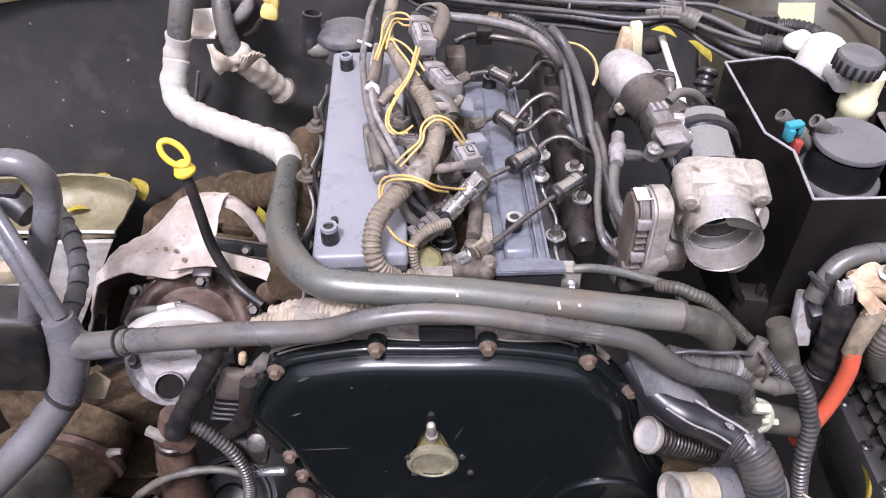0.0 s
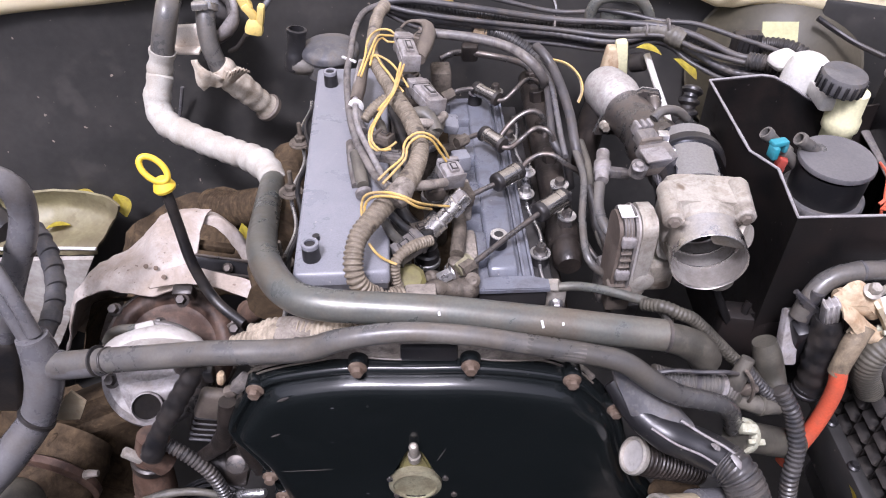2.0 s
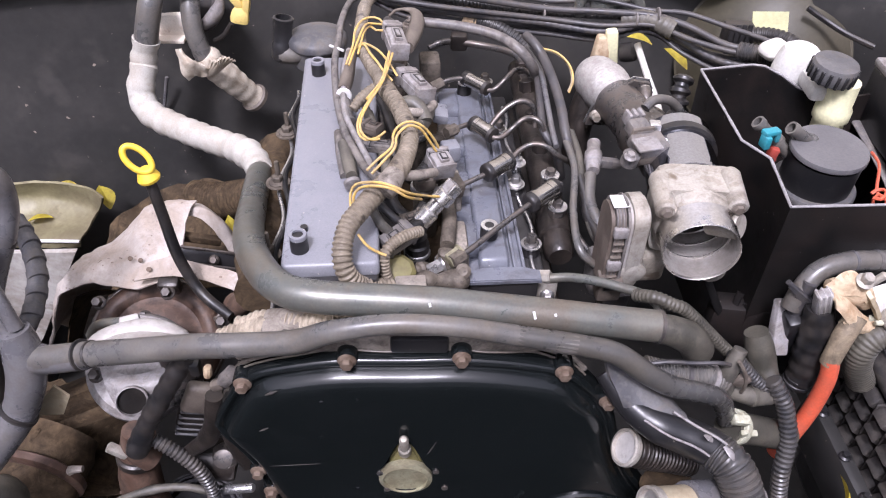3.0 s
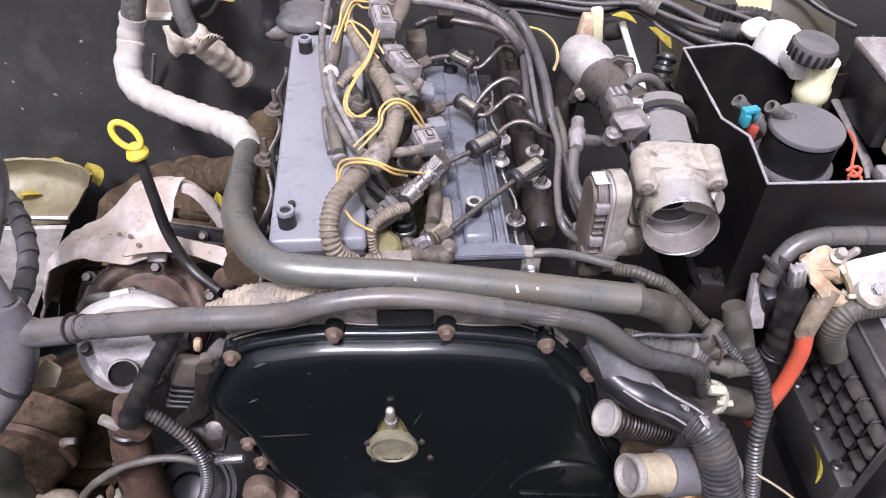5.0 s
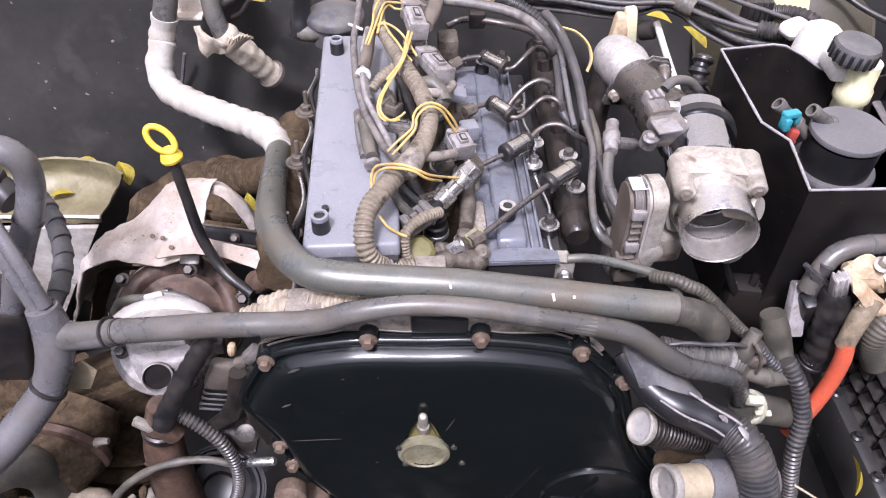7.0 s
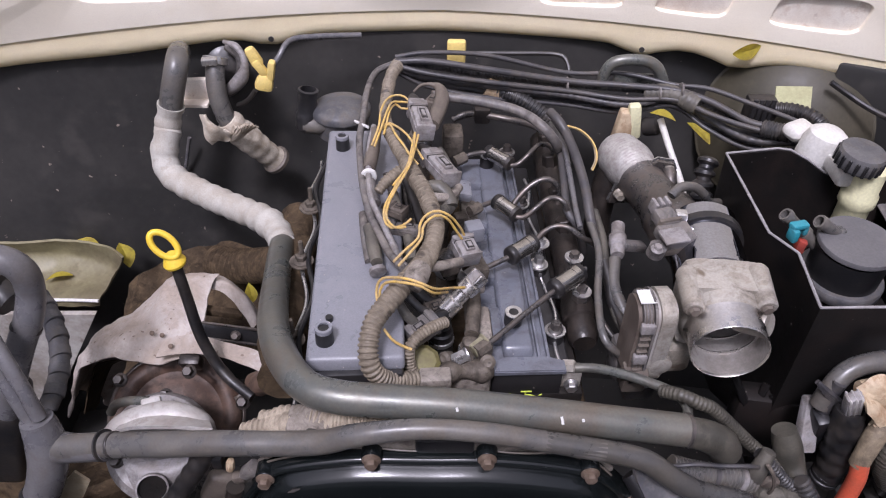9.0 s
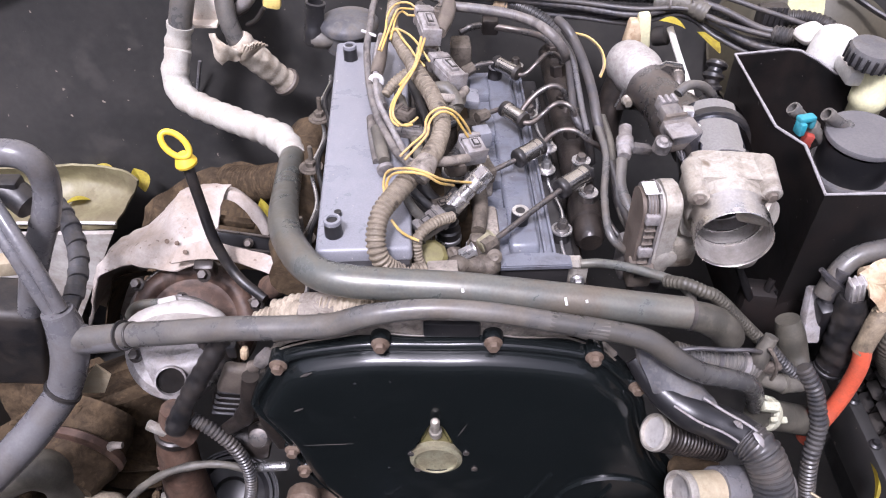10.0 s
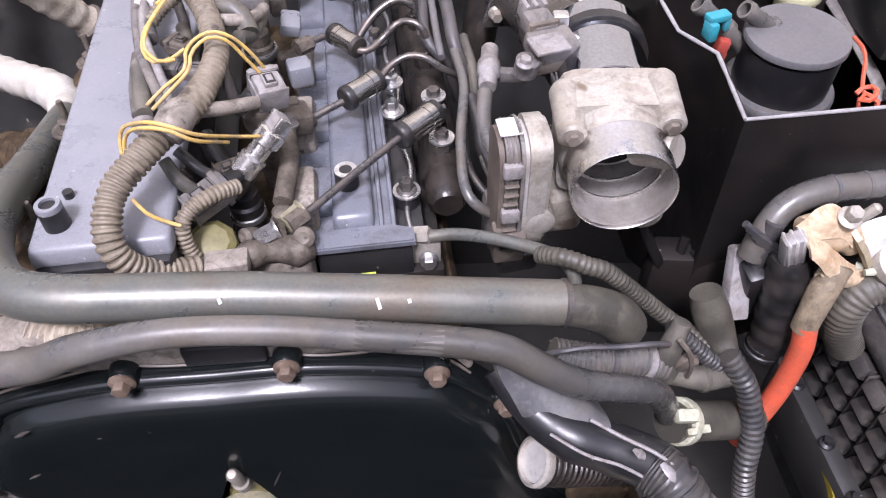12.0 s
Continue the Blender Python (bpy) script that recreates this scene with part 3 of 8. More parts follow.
for c in CUTS:
    rim = [on_hood(x, s, -0.012) for x, s in soft_quad([tuple(np.array(q) * 1.0 + (np.array(q) - np.mean(c, 0)) * 0.06) for q in c])]
    part("cutout_rim", ring_loop([p + V(0, 0.0047, 0) for p in rim[::2]], 0.0048, 12), HOOD, hood)
skin = loft([[on_hood(-0.95 + 0.19 * i, s, -0.004) for i in range(11)] for s in (0.0, 0.3, 0.7, 1.05)], 3, 0.002)
# black bar drawn in place of the shaded slot
part("hinge_slot_bar", block((0.110, 0.004, 0.024), Matrix.Translation(on_hood(-0.455, 0.104, -0.0065)) @ pose(0, 0, 0, 0, 4, 8), 0.003), BLACK, hood, "black bar for the shaded slot in the outer skin")
# dark discs paint the shade of the tab holes
for tx in (-0.258, 0.298):
    ty, tz = hood_edge(tx)
    part("tab_hole_disc", lathe([(0.0042, 0.0), (0.0042, 0.0012), (0.0, 0.0012)], Matrix.Translation((tx, ty - 0.0186, tz + 0.004)) @ pose(0, 0, 0, 90, 0, 0), 14), BODY_BLACK, hood, "dark disc for the shaded hole in the lip tab")
part("outer_skin", skin, HOOD_DULL, hood, "rust-stained inner face of the outer hood skin")

# ---- engine: block, head, covers ----
YAW = 2.8
engine = thing("engine_block", (0, 0.68, 0.45), "dirt-caked cast engine block under the covers", "engine")
part("crankcase", block((0.30, 0.50, 0.46), pose(0.0, 0.71, 0.67, 0, 0, YAW), 0.02), DIRT, engine)
# head and carriers are black to paint the shade of the valley
part("cylinder_head", block((0.25, 0.42, 0.05), pose(-0.005, 0.72, 0.855, 0, 0, YAW), 0.008), SHADE_BLACK, engine, "cylinder head blackened for the shade between the covers")
part("cam_carrier", block((0.100, 0.405, 0.060), pose(-0.087, 0.702, 0.902, 0, 0, YAW), 0.004), SHADE_BLACK, engine)
part("cam_carrier", block((0.100, 0.370, 0.055), pose(0.087, 0.735, 0.894, 0, 0, YAW), 0.004), SHADE_BLACK, engine)
part("gearbox_bell", lathe([(0.17, 0), (0.17, 0.12), (0.13, 0.2)], pose(-0.03, 0.93, 0.66, -90, 0, 0), 28), DIRT, engine)
part("front_casting", block((0.26, 0.03, 0.03), pose(0.0, 0.462, 0.985), 0.006), PALE_TAPE, engine, "oil-stained pale casting edge")
for k, y in enumerate((0.60, 0.69, 0.78)):
    part("centre_rib", block((0.020, 0.052, 0.100), pose(0.038 - 0.049 * (y - 0.69), y, 0.922, 0, 0, YAW), 0.005), PALE_TAPE, engine, "dust-coated cast rib")
part("sensor_base", lathe([(0.015, -0.090), (0.017, -0.020), (0.0185, 0.0), (0.017, 0.010), (0.0125, 0.014), (0.0, 0.015)], pose(-0.017, 0.546, 0.970, 24, 8, 0), 9), OLIVE_GEL, engine, "olive-stained round sensor base")

TC = 0.440
timing = thing("timing_cover", (0.0, TC, 0.60), "gloss black pressed timing cover with rusty bolts", "engine cover")
outline = [(p[0], p[2]) for p in (
    (-0.171, 0.440, 0.917), (-0.156, 0.440, 0.941), (-0.133, 0.440, 0.958), (-0.091, 0.440, 0.969), (-0.056, 0.440, 0.973), (-0.005, 0.440, 0.973), (0.041, 0.440, 0.974), (0.090, 0.440, 0.969), (0.131, 0.440, 0.958),
    (0.157, 0.440, 0.936), (0.184, 0.440, 0.897), (0.198, 0.440, 0.851), (0.221, 0.440, 0.790), (0.262, 0.440, 0.709), (0.264, 0.440, 0.602), (0.204, 0.440, 0.481), (0.045, 0.440, 0.426),
    (-0.070, 0.440, 0.497), (-0.094, 0.440, 0.622), (-0.124, 0.440, 0.696), (-0.152, 0.440, 0.751), (-0.166, 0.440, 0.816), (-0.187, 0.440, 0.866), (-0.186, 0.440, 0.886))]
smooth_line = spline(outline, 6, True)


def inset(line, d):
    t = np.roll(line, -1, 0) - np.roll(line, 1, 0)
    t /= np.linalg.norm(t, axis=1)[:, None]
    return line + d * np.c_[t[:, 1], -t[:, 0]]


flange_bm = bmesh.new()
rows = []
for d, y in ((0.0, TC + 0.018), (0.0, TC + 0.002), (0.0008, TC - 0.0006), (0.0024, TC - 0.0026), (0.0046, TC - 0.0036), (0.0068, TC - 0.0030), (0.0090, TC - 0.0008), (0.0108, TC - 0.0008), (0.0120, TC - 0.0032), (0.0140, TC - 0.0080), (0.0170, TC - 0.0120), (0.0208, TC - 0.0145), (0.0255, TC - 0.0157), (0.0310, TC - 0.016)):
    rows.append([flange_bm.verts.new((x, y, z)) for x, z in inset(smooth_line, d)])
for a, b in zip(rows, rows[1:]):
    for j in range(len(a)):
        flange_bm.faces.new((a[j], a[(j + 1) % len(a)], b[(j + 1) % len(a)], b[j])).smooth = True
HX, HZ = -0.010, 0.811
teardrop = [(HX + 0.027 * math.cos(radians(a)), HZ + 0.027 * math.sin(radians(a))) for a in range(-220, 41, 13)] + [(HX + 0.009, HZ + 0.050), (HX + 0.006, HZ + 0.056), (HX - 0.006, HZ + 0.056), (HX - 0.009, HZ + 0.050)]
hole = [flange_bm.verts.new((x, TC - 0.016, z)) for x, z in teardrop]
ring_edges = [flange_bm.edges.get((hole[i - 1], hole[i])) or flange_bm.edges.new((hole[i - 1], hole[i])) for i in range(len(hole))]
last = rows[-1]
fill_edges = [flange_bm.edges.get((last[i - 1], last[i])) for i in range(len(last))]
bmesh.ops.triangle_fill(flange_bm, use_beauty=True, use_dissolve=False, edges=ring_edges + fill_edges)
deep = [flange_bm.verts.new((v.co.x, TC + 0.004, v.co.z)) for v in hole]
for i in range(len(hole)):
    flange_bm.faces.new((hole[i - 1], hole[i], deep[i], deep[i - 1]))
part("cover_plate", flange_bm, GLOSS, timing)
strip = [(x, TC + 0.013 + 0.002 * math.sin(70 * x), z + 0.0045 + 0.0012 * math.sin(190 * x)) for x, z in smooth_line if z > 0.935]
strip.sort()
part("gasket_edge", sweep(strip[::3], 0.0026, 8, wobble=0.5), PALE_TAPE, timing, "dust-caked gasket edge")
part("gasket_line", sweep([(x, y - 0.006, z - 0.0012) for x, y, z in strip[::3]], 0.0010, 6), CONN_BROWN, timing)
random.seed(33)
crumbs = thing("mud_crumbs", (-0.06, TC + 0.012, 0.978), "dried mud crumbs along the timing cover edge", "dirt")
for k in range(46):
    x, y, z = random.choice([p for p in strip if p[0] < 0.10])
    c = V(x + random.uniform(-0.006, 0.006), y + random.uniform(-0.004, 0.010), z + random.uniform(0.0, 0.003))
    d = V(random.uniform(-1, 1), random.uniform(-0.5, 0.5), random.uniform(-0.2, 0.2)) * random.uniform(0.002, 0.006)
    w = random.uniform(0.0012, 0.0034)
    part("crumb", sweep([c - d, c + V(0, 0, w * 0.4), c + d], [w * 0.5, w, w * 0.4], 7, wobble=0.6), random.choice((DIRT, PALE_TAPE, DUST_LOOM, CONN_BROWN)), crumbs)
BOLTS = [(-0.057, 0.974), (0.041, 0.977), (0.131, 0.958), (-0.151, 0.942), (0.176, 0.915), (-0.158, 0.800), (-0.150, 0.762), (-0.112, 0.715), (-0.095, 0.69)]
for i, (x, z) in enumerate(BOLTS):
    face = pose(x, TC - 0.003, z, 90, 0, 0)
    part("bolt_ear", lathe([(0.0092, -0.014), (0.0092, -0.0015), (0.0084, 0.0)], face, 24), GLOSS, timing)
    part("cover_bolt", hexa(0.0056, 0.0050, face, flange=0.0082), RUST, timing, "rusty hexagon flange bolt")
part("pump_hub", lathe([(0.0265, 0), (0.0265, 0.006), (0.022, 0.008), (0.0215, 0.005), (0.012, 0.004), (0, 0.004)], pose(HX, TC - 0.010, HZ - 0.006, 90, 0, 0), 32), OLIVE, timing, "olive-stained metal hub in the opening")
part("hub_plate", prism([(-0.022, -0.02), (0.022, -0.02), (0.014, 0.018), (0.006, 0.042), (-0.006, 0.042), (-0.014, 0.018)], 0.006, pose(HX, TC - 0.004, HZ + 0.004, 90, 0, 0), 0.002), OLIVE_GEL, timing, "olive-stained plate behind the hub")
part("hub_stud", lathe([(0.0062, 0), (0.0062, 0.012), (0.0046, 0.014), (0.0046, 0.036), (0.0030, 0.039), (0.0, 0.040)], along((HX, TC - 0.012, HZ + 0.036), (HX, TC - 0.024, HZ + 0.080)), 16), ALU, timing, "bright threaded stud")
CX, CZ = 0.173, 0.720
part("round_boss_rim", lathe([(0.058, 0.0), (0.058, 0.002), (0.056, 0.0045), (0.053, 0.002), (0.053, 0.0)], pose(CX, TC - 0.0155, CZ, 90, 0, 0), 40), GLOSS, timing)
part("round_boss_bar", block((0.09, 0.004, 0.004), pose(CX, TC - 0.017, CZ - 0.01, 0, 4, 0), 0.0015), GLOSS, timing)
part("round_boss_bar", block((0.004, 0.004, 0.06), pose(CX - 0.01, TC - 0.017, CZ + 0.01, 0, 20, 0), 0.0015), GLOSS, timing)
part("pressed_groove", sweep([(0.108, 0.424, 0.779), (0.085, 0.424, 0.724), (0.059, 0.424, 0.677), (0.029, 0.424, 0.664)], 0.0028, 8), GLOSS, timing)
# the first, long strip paints the glint along a scratch; the rest are scuffs
for a, b, w in (((-0.141, 0.4238, 0.830), (-0.091, 0.4238, 0.834), 0.0004), ((-0.129, 0.4238, 0.943), (-0.118, 0.4238, 0.949), 0.0016), ((-0.142, 0.4238, 0.889), (-0.133, 0.4238, 0.894), 0.0011), ((0.012, 0.4238, 0.850), (0.020, 0.4238, 0.870), 0.0008)):
    part("scuff", sweep([a, V(a).lerp(V(b), 0.5), b], [w * 0.3, w, w * 0.3], 6, flat=1.0), GRILLE, timing, "pale scuff and scratch glint on the black paint")
# dark raised discs stand in for the shaded small holes of the panel
for px in ((-0.035, 0.424, 0.817), (0.020, 0.424, 0.819), (0.029, 0.424, 0.789), (-0.029, 0.424, 0.787), (0.037, 0.424, 0.695)):
    part("small_disc", lathe([(0.0032, 0), (0.0032, 0.0015), (0.0022, 0.002)], Matrix.Translation(px) @ pose(0, 0, 0, 90, 0, 0), 14), STEEL_DARK, timing)
part("paper_scrap", block((0.013, 0.0008, 0.009), Matrix.Translation((0.102, 0.424, 0.621)) @ pose(0, 0, 0, 0, 12, 0), 0.0), PAPER, timing, "small white paper scrap")

valve = thing("valve_cover", (-0.085, 0.70, 0.93), "satin grey valve cover with two screw bosses", "valve cover")
vm = pose(-0.087, 0.7005, 0.968, 0, 0, YAW + 0.6)
part("cover_body", block((0.090, 0.386, 0.015), vm @ pose(0, 0.0045, 0.0365), 0.0040, 3, 0.98), GREY, valve)
part("cover_skirt", block((0.086, 0.390, 0.078), vm @ pose(0, 0.001, -0.0075), 0.004), PLASTIC, valve)
part("lower_flange", block((0.122, 0.41, 0.012), pose(-0.083, 0.70, 0.930, 0, 0, YAW + 0.6), 0.003), PLASTIC, valve)
# black sides and bore disc put the boss's shade into the colour
for bx, by in ((-0.105, 0.536), (-0.121, 0.851)):
    part("screw_boss", lathe([(0.0086, 0.010), (0.0080, 0.029)], pose(bx, by, 1.0), 24), PLASTIC, valve)
    part("boss_ring", lathe([(0.0083, 0.027), (0.0083, 0.030), (0.0079, 0.031), (0.0052, 0.031), (0.0050, 0.027)], pose(bx, by, 1.0), 24), GREY, valve)
    part("boss_bore_shade", lathe([(0.0049, 0.0280), (0.0049, 0.0284)], pose(bx, by, 1.0), 18), BLACK, valve)
part("small_disc", lathe([(0.0035, 0), (0.0035, 0.006), (0.0, 0.006)], pose(-0.104, 0.562, 1.011), 14), PLASTIC, valve)
for p in ((-0.147, 0.578, 0.965), (-0.154, 0.695, 0.965), (-0.157, 0.792, 0.965)):
    sbolt = part("side_bolt", hexa(0.0065, 0.006, Matrix.Translation(p), flange=0.010, washer=0.0135), HEAD, valve, "dusty flange bolt on a washer")
    part("side_stud", lathe([(0.0028, 0), (0.0028, 0.020), (0.0022, 0.022)], Matrix.Translation(p) @ pose(0.001, 0.002, 0.006), 12), HEAD, sbolt)
wave = [(-0.138 - 0.06 * (y - 0.50) + 0.005 * math.sin((y - 0.555) / 0.125 * 2 * math.pi + 3.6), y, 0.958) for y in np.linspace(0.505, 0.90, 26)]
part("wavy_gasket_edge", sweep(wave, 0.0022, 8), STEEL, valve, "bright wavy gasket edge")
part("wavy_gasket_edge", sweep([(x + 0.008, y, z + 0.010) for x, y, z in wave], 0.003, 8), PLASTIC, valve)

inj = thing("injector_cover", (0.085, 0.74, 0.92), "grey painted stepped rocker cover over the injectors", "engine cover")
im = pose(0.0775, 0.742, 0.0, 0, 0, YAW)
part("cover_deck", block((0.074, 0.37, 0.016), im @ pose(-0.011, 0, 0.942), 0.004), GREY_DARK, inj)
part("side_flange", block((0.026, 0.36, 0.012), im @ pose(0.034, 0, 0.932), 0.003), PLASTIC, inj)
part("deck_skirt", block((0.080, 0.36, 0.04), im @ pose(-0.005, 0.002, 0.916), 0.003), PLASTIC, inj)
for k in range(4):
    y = -0.128 + 0.088 * k
    part("raised_pad", block((0.028, 0.050, 0.013), im @ pose(-0.033, y, 0.9545), 0.004, 2, 0.9), GREY_DARK, inj)
part("raised_deck", block((0.032, 0.345, 0.012), im @ pose(-0.0065, 0.002, 0.9540), 0.004, 3, 0.95), GREY_DARK, inj)
part("edge_rib", block((0.0035, 0.35, 0.008), im @ pose(0.014, 0, 0.951), 0.0015), GREY_DARK, inj)
part("edge_rib", block((0.0035, 0.35, 0.008), im @ pose(0.023, 0, 0.951), 0.0015), GREY_DARK, inj)
part("front_lip", prism([(-0.037, -0.010), (0.037, -0.010), (0.037, 0.004), (0.020, 0.010), (-0.020, 0.010), (-0.037, 0.004)], 0.005, im @ pose(0.0, -0.184, 0.954), 0.0012), GREY_DARK, inj)
part("front_skirt", block((0.070, 0.008, 0.062), im @ pose(0.0, -0.187, 0.921), 0.002), PLASTIC, inj)
OILCAN = [(-0.016, 0.003), (-0.009, -0.006), (0.012, -0.006), (0.012, 0.002), (0.002, 0.004), (-0.006, 0.001), (-0.016, 0.006), (-0.016, 0.003)]
for a, b in list(zip(OILCAN, OILCAN[1:])) + [((0.000, 0.004), (0.000, 0.009)), ((-0.005, 0.009), (0.006, 0.009)), ((0.012, 0.002), (0.017, 0.004))]:
    part("oil_symbol_line", sweep([im @ V(a[0], -0.1912, 0.916 + a[1]), im @ V(b[0], -0.1912, 0.916 + b[1])], 0.0009, 6), LIME, inj, "lime painted oil can symbol line")
for bx, by in ((0.075, 0.613), (0.059, 0.895)):
    part("screw_boss", lathe([(0.0095, 0), (0.009, 0.026), (0.0085, 0.027)], pose(bx, by, 0.948), 24), PLASTIC, inj)
    part("boss_sleeve", lathe([(0.0088, 0), (0.0088, 0.002), (0.005, 0.002), (0.005, -0.008), (0, -0.008)], pose(bx, by, 0.9735), 24), STEEL, inj, "bright sleeve in the boss")
for bx, by, bz, dark in ((*(0.120, 0.611, 0.950), 1), (*(0.112, 0.715, 0.948), 0), (*(0.100, 0.828, 0.948), 1), (*(0.089, 0.943, 0.948), 1)):
    held = part("hold_down_washer", lathe([(0.0110, 0), (0.0110, 0.0018), (0.006, 0.0018)], pose(bx, by, bz), 24), STEEL, inj, "wide bright washer")
    part("hold_down_bolt", hexa(0.0058, 0.008, pose(bx, by, bz + 0.0015), flange=0.0082), STEEL_DARK if dark else STEEL, held)
    part("bolt_foot", lathe([(0.011, 0), (0.009, 0.026)], pose(bx, by, bz - 0.026), 18), PLASTIC, held)
stud_m = pose(*(0.113, 0.727, 0.958))
part("long_stud", lathe([(0.0042, -0.02), (0.0042, 0.012), (0.0105, 0.012), (0.0105, 0.0135), (0.006, 0.0135), (0.006, 0.020), (0.0035, 0.021), (0.0035, 0.026)], stud_m, 18), STEEL, inj, "bright stud with a nut and washer")
gw = [(0.124 - 0.05 * (y - 0.58) + 0.004 * math.sin((y - 0.62) / 0.11 * 2 * math.pi), y, 0.9415) for y in np.linspace(0.565, 0.89, 20)]
part("gasket_edge", sweep(gw, 0.002, 8), STEEL, inj, "bright gasket edge")

# ---- fuel rail and injector lines ----
rail = thing("fuel_rail", (0.14, 0.77, 0.93), "rusty dark steel fuel rail with hexagon fittings", "fuel rail")
ra, rb = V((0.136, 0.956, 0.965)), V((0.152, 0.607, 0.935))
rl = (rb - ra).length
part("rail_tube", lathe([(0.010, 0), (0.0165, 0.006), (0.0165, rl - 0.06), (0.019, rl - 0.055), (0.019, rl - 0.03), (0.016, rl - 0.028), (0.016, rl - 0.006), (0.012, rl)], along(ra, rb), 24), RAIL, rail)
for k in (0.10, 0.22, 0.40, 0.56, 0.80):
    p = ra.lerp(rb, k)
    part("rail_fitting", hexa(0.0095, 0.016, pose(p.x, p.y, p.z + 0.010, -10, -8, 0), flange=0.011), RAIL, rail)
for p in ((0.148, 0.701, 0.972), (0.151, 0.653, 0.966)):
    nut = part("rail_washer", lathe([(0.0105, 0), (0.0105, 0.0018), (0.006, 0.0018)], Matrix.Translation(p), 22), STEEL, rail, "bright zinc washer")
    part("rail_nut", hexa(0.0058, 0.007, Matrix.Translation(p) @ pose(0, 0, 0.0015)), STEEL_DARK, nut)
    part("hex_post", hexa(0.0098, 0.022, Matrix.Translation(p) @ pose(0, 0, -0.023)), STEEL_DARK, nut)


COUPLING = mat("smoky_metal_coupling", (0.38, 0.365, 0.335), 0.13, 0.95, (0.16, 0.14, 0.115), 0.3, 60, 0.06, 400)


def injector_line(pts, c0, c1, fit, r=0.0031, cyl=0.0115):
    line = thing("injector_line", fit, "steel diesel injector line with a knurled coupling", "fuel line", "injector lines")
    part("steel_tube", sweep(pts, r, 10), STEEL_DARK, line)
    cyl *= 0.86
    n = (V(c1) - V(c0)).length
    body = part("coupling", lathe([(cyl * 0.8, 0), (cyl, 0.001), (cyl, n * 0.28), (cyl * 0.95, n * 0.29), (cyl * 0.95, n * 0.70), (cyl, n * 0.71), (cyl, n * 0.90), (cyl * 0.93, n * 0.91), (cyl * 0.90, n), (cyl * 0.6, n)], along(c0, c1), 24), COUPLING, line)
    part("coupling_band", lathe([(cyl * 0.7, -0.003), (cyl * 0.92, -0.002), (cyl * 1.03, 0.0), (cyl * 1.03, n * 0.14), (cyl * 0.9, n * 0.15)], along(c0, c1), 22), BLACK, body)
    part("coupling_band", lathe([(cyl * 0.9, n * 0.88), (cyl * 1.02, n * 0.89), (cyl * 0.96, n * 1.02), (cyl * 0.5, n * 1.05)], along(c0, c1), 22), BLACK, body)
    part("fitting_nut", hexa(0.0072, 0.016, along(fit, pts[1])), HEAD, line, "dusty union nut")
    part("fitting_block", block((0.016, 0.015, 0.020), Matrix.Translation(V(fit) - V(0.010, 0, 0.014)) @ pose(0, 0, 0, 0, 0, 15), 0.003), HEAD, line)


injector_line([(0.018, 0.868, 0.985), (0.035, 0.874, 0.990), (0.059, 0.879, 0.990), (0.085, 0.861, 0.985), (0.096, 0.863, 0.985), (0.108, 0.868, 0.995), (0.121, 0.883, 1.000), (0.132, 0.886, 1.000), (0.142, 0.885, 0.990), (0.143, 0.876, 0.965)],
              (0.059, 0.885, 0.988), (0.086, 0.861, 0.986), (0.017, 0.865, 0.985), cyl=0.0108)
injector_line([(0.035, 0.767, 0.985), (0.049, 0.777, 0.985), (0.067, 0.783, 0.985), (0.086, 0.757, 0.985), (0.097, 0.757, 0.985), (0.109, 0.766, 0.990), (0.121, 0.770, 1.000), (0.132, 0.774, 1.000), (0.144, 0.768, 0.995), (0.150, 0.767, 0.970)],
              (0.065, 0.781, 0.988), (0.087, 0.758, 0.986), (0.033, 0.764, 0.985), cyl=0.0112)
injector_line([(0.037, 0.669, 0.975), (0.055, 0.680, 0.978), (0.079, 0.693, 0.982), (0.102, 0.710, 0.985), (0.113, 0.722, 0.990), (0.128, 0.728, 0.995), (0.143, 0.725, 0.995), (0.158, 0.721, 0.985), (0.174, 0.728, 0.970), (0.181, 0.714, 0.960), (0.173, 0.680, 0.950), (0.173, 0.643, 0.940), (0.188, 0.614, 0.930)],
              (0.076, 0.690, 0.983), (0.103, 0.712, 0.985), (0.036, 0.667, 0.975), cyl=0.0122)
injector_line([(0.038, 0.561, 0.975), (0.055, 0.575, 0.977), (0.085, 0.605, 0.980), (0.120, 0.637, 0.985), (0.145, 0.663, 0.985), (0.155, 0.669, 0.985)],
              (0.118, 0.638, 0.983), (0.148, 0.664, 0.985), (0.035, 0.558, 0.975), cyl=0.0125)
hose("return_line", [(0.082, 0.789, 0.970), (0.095, 0.799, 0.985), (0.109, 0.807, 0.995), (0.124, 0.811, 1.000), (0.136, 0.810, 0.995), (0.143, 0.810, 0.980), (0.142, 0.804, 0.965)], 0.0036, STEEL_DARK, "thin dark steel return line over the rail", "fuel line")

# ---- the large steel water pipe and its hoses ----
water = thing("water_pipe", (0.0, 0.455, 0.98), "dusty grey steel water pipe across the engine front", "pipe")
part("steel_pipe", sweep([(0.209, 0.455, 0.997), (0.157, 0.455, 1.005), (0.107, 0.455, 1.013), (0.058, 0.455, 1.020), (0.015, 0.455, 1.026), (-0.039, 0.456, 1.029), (-0.082, 0.458, 1.031), (-0.111, 0.470, 1.029), (-0.136, 0.505, 1.020), (-0.160, 0.570, 0.996), (-0.181, 0.680, 0.950), (-0.197, 0.790, 0.912)],
                         [0.0142] * 8 + [0.0148, 0.0152, 0.0152, 0.0152], 20), PIPE, water)
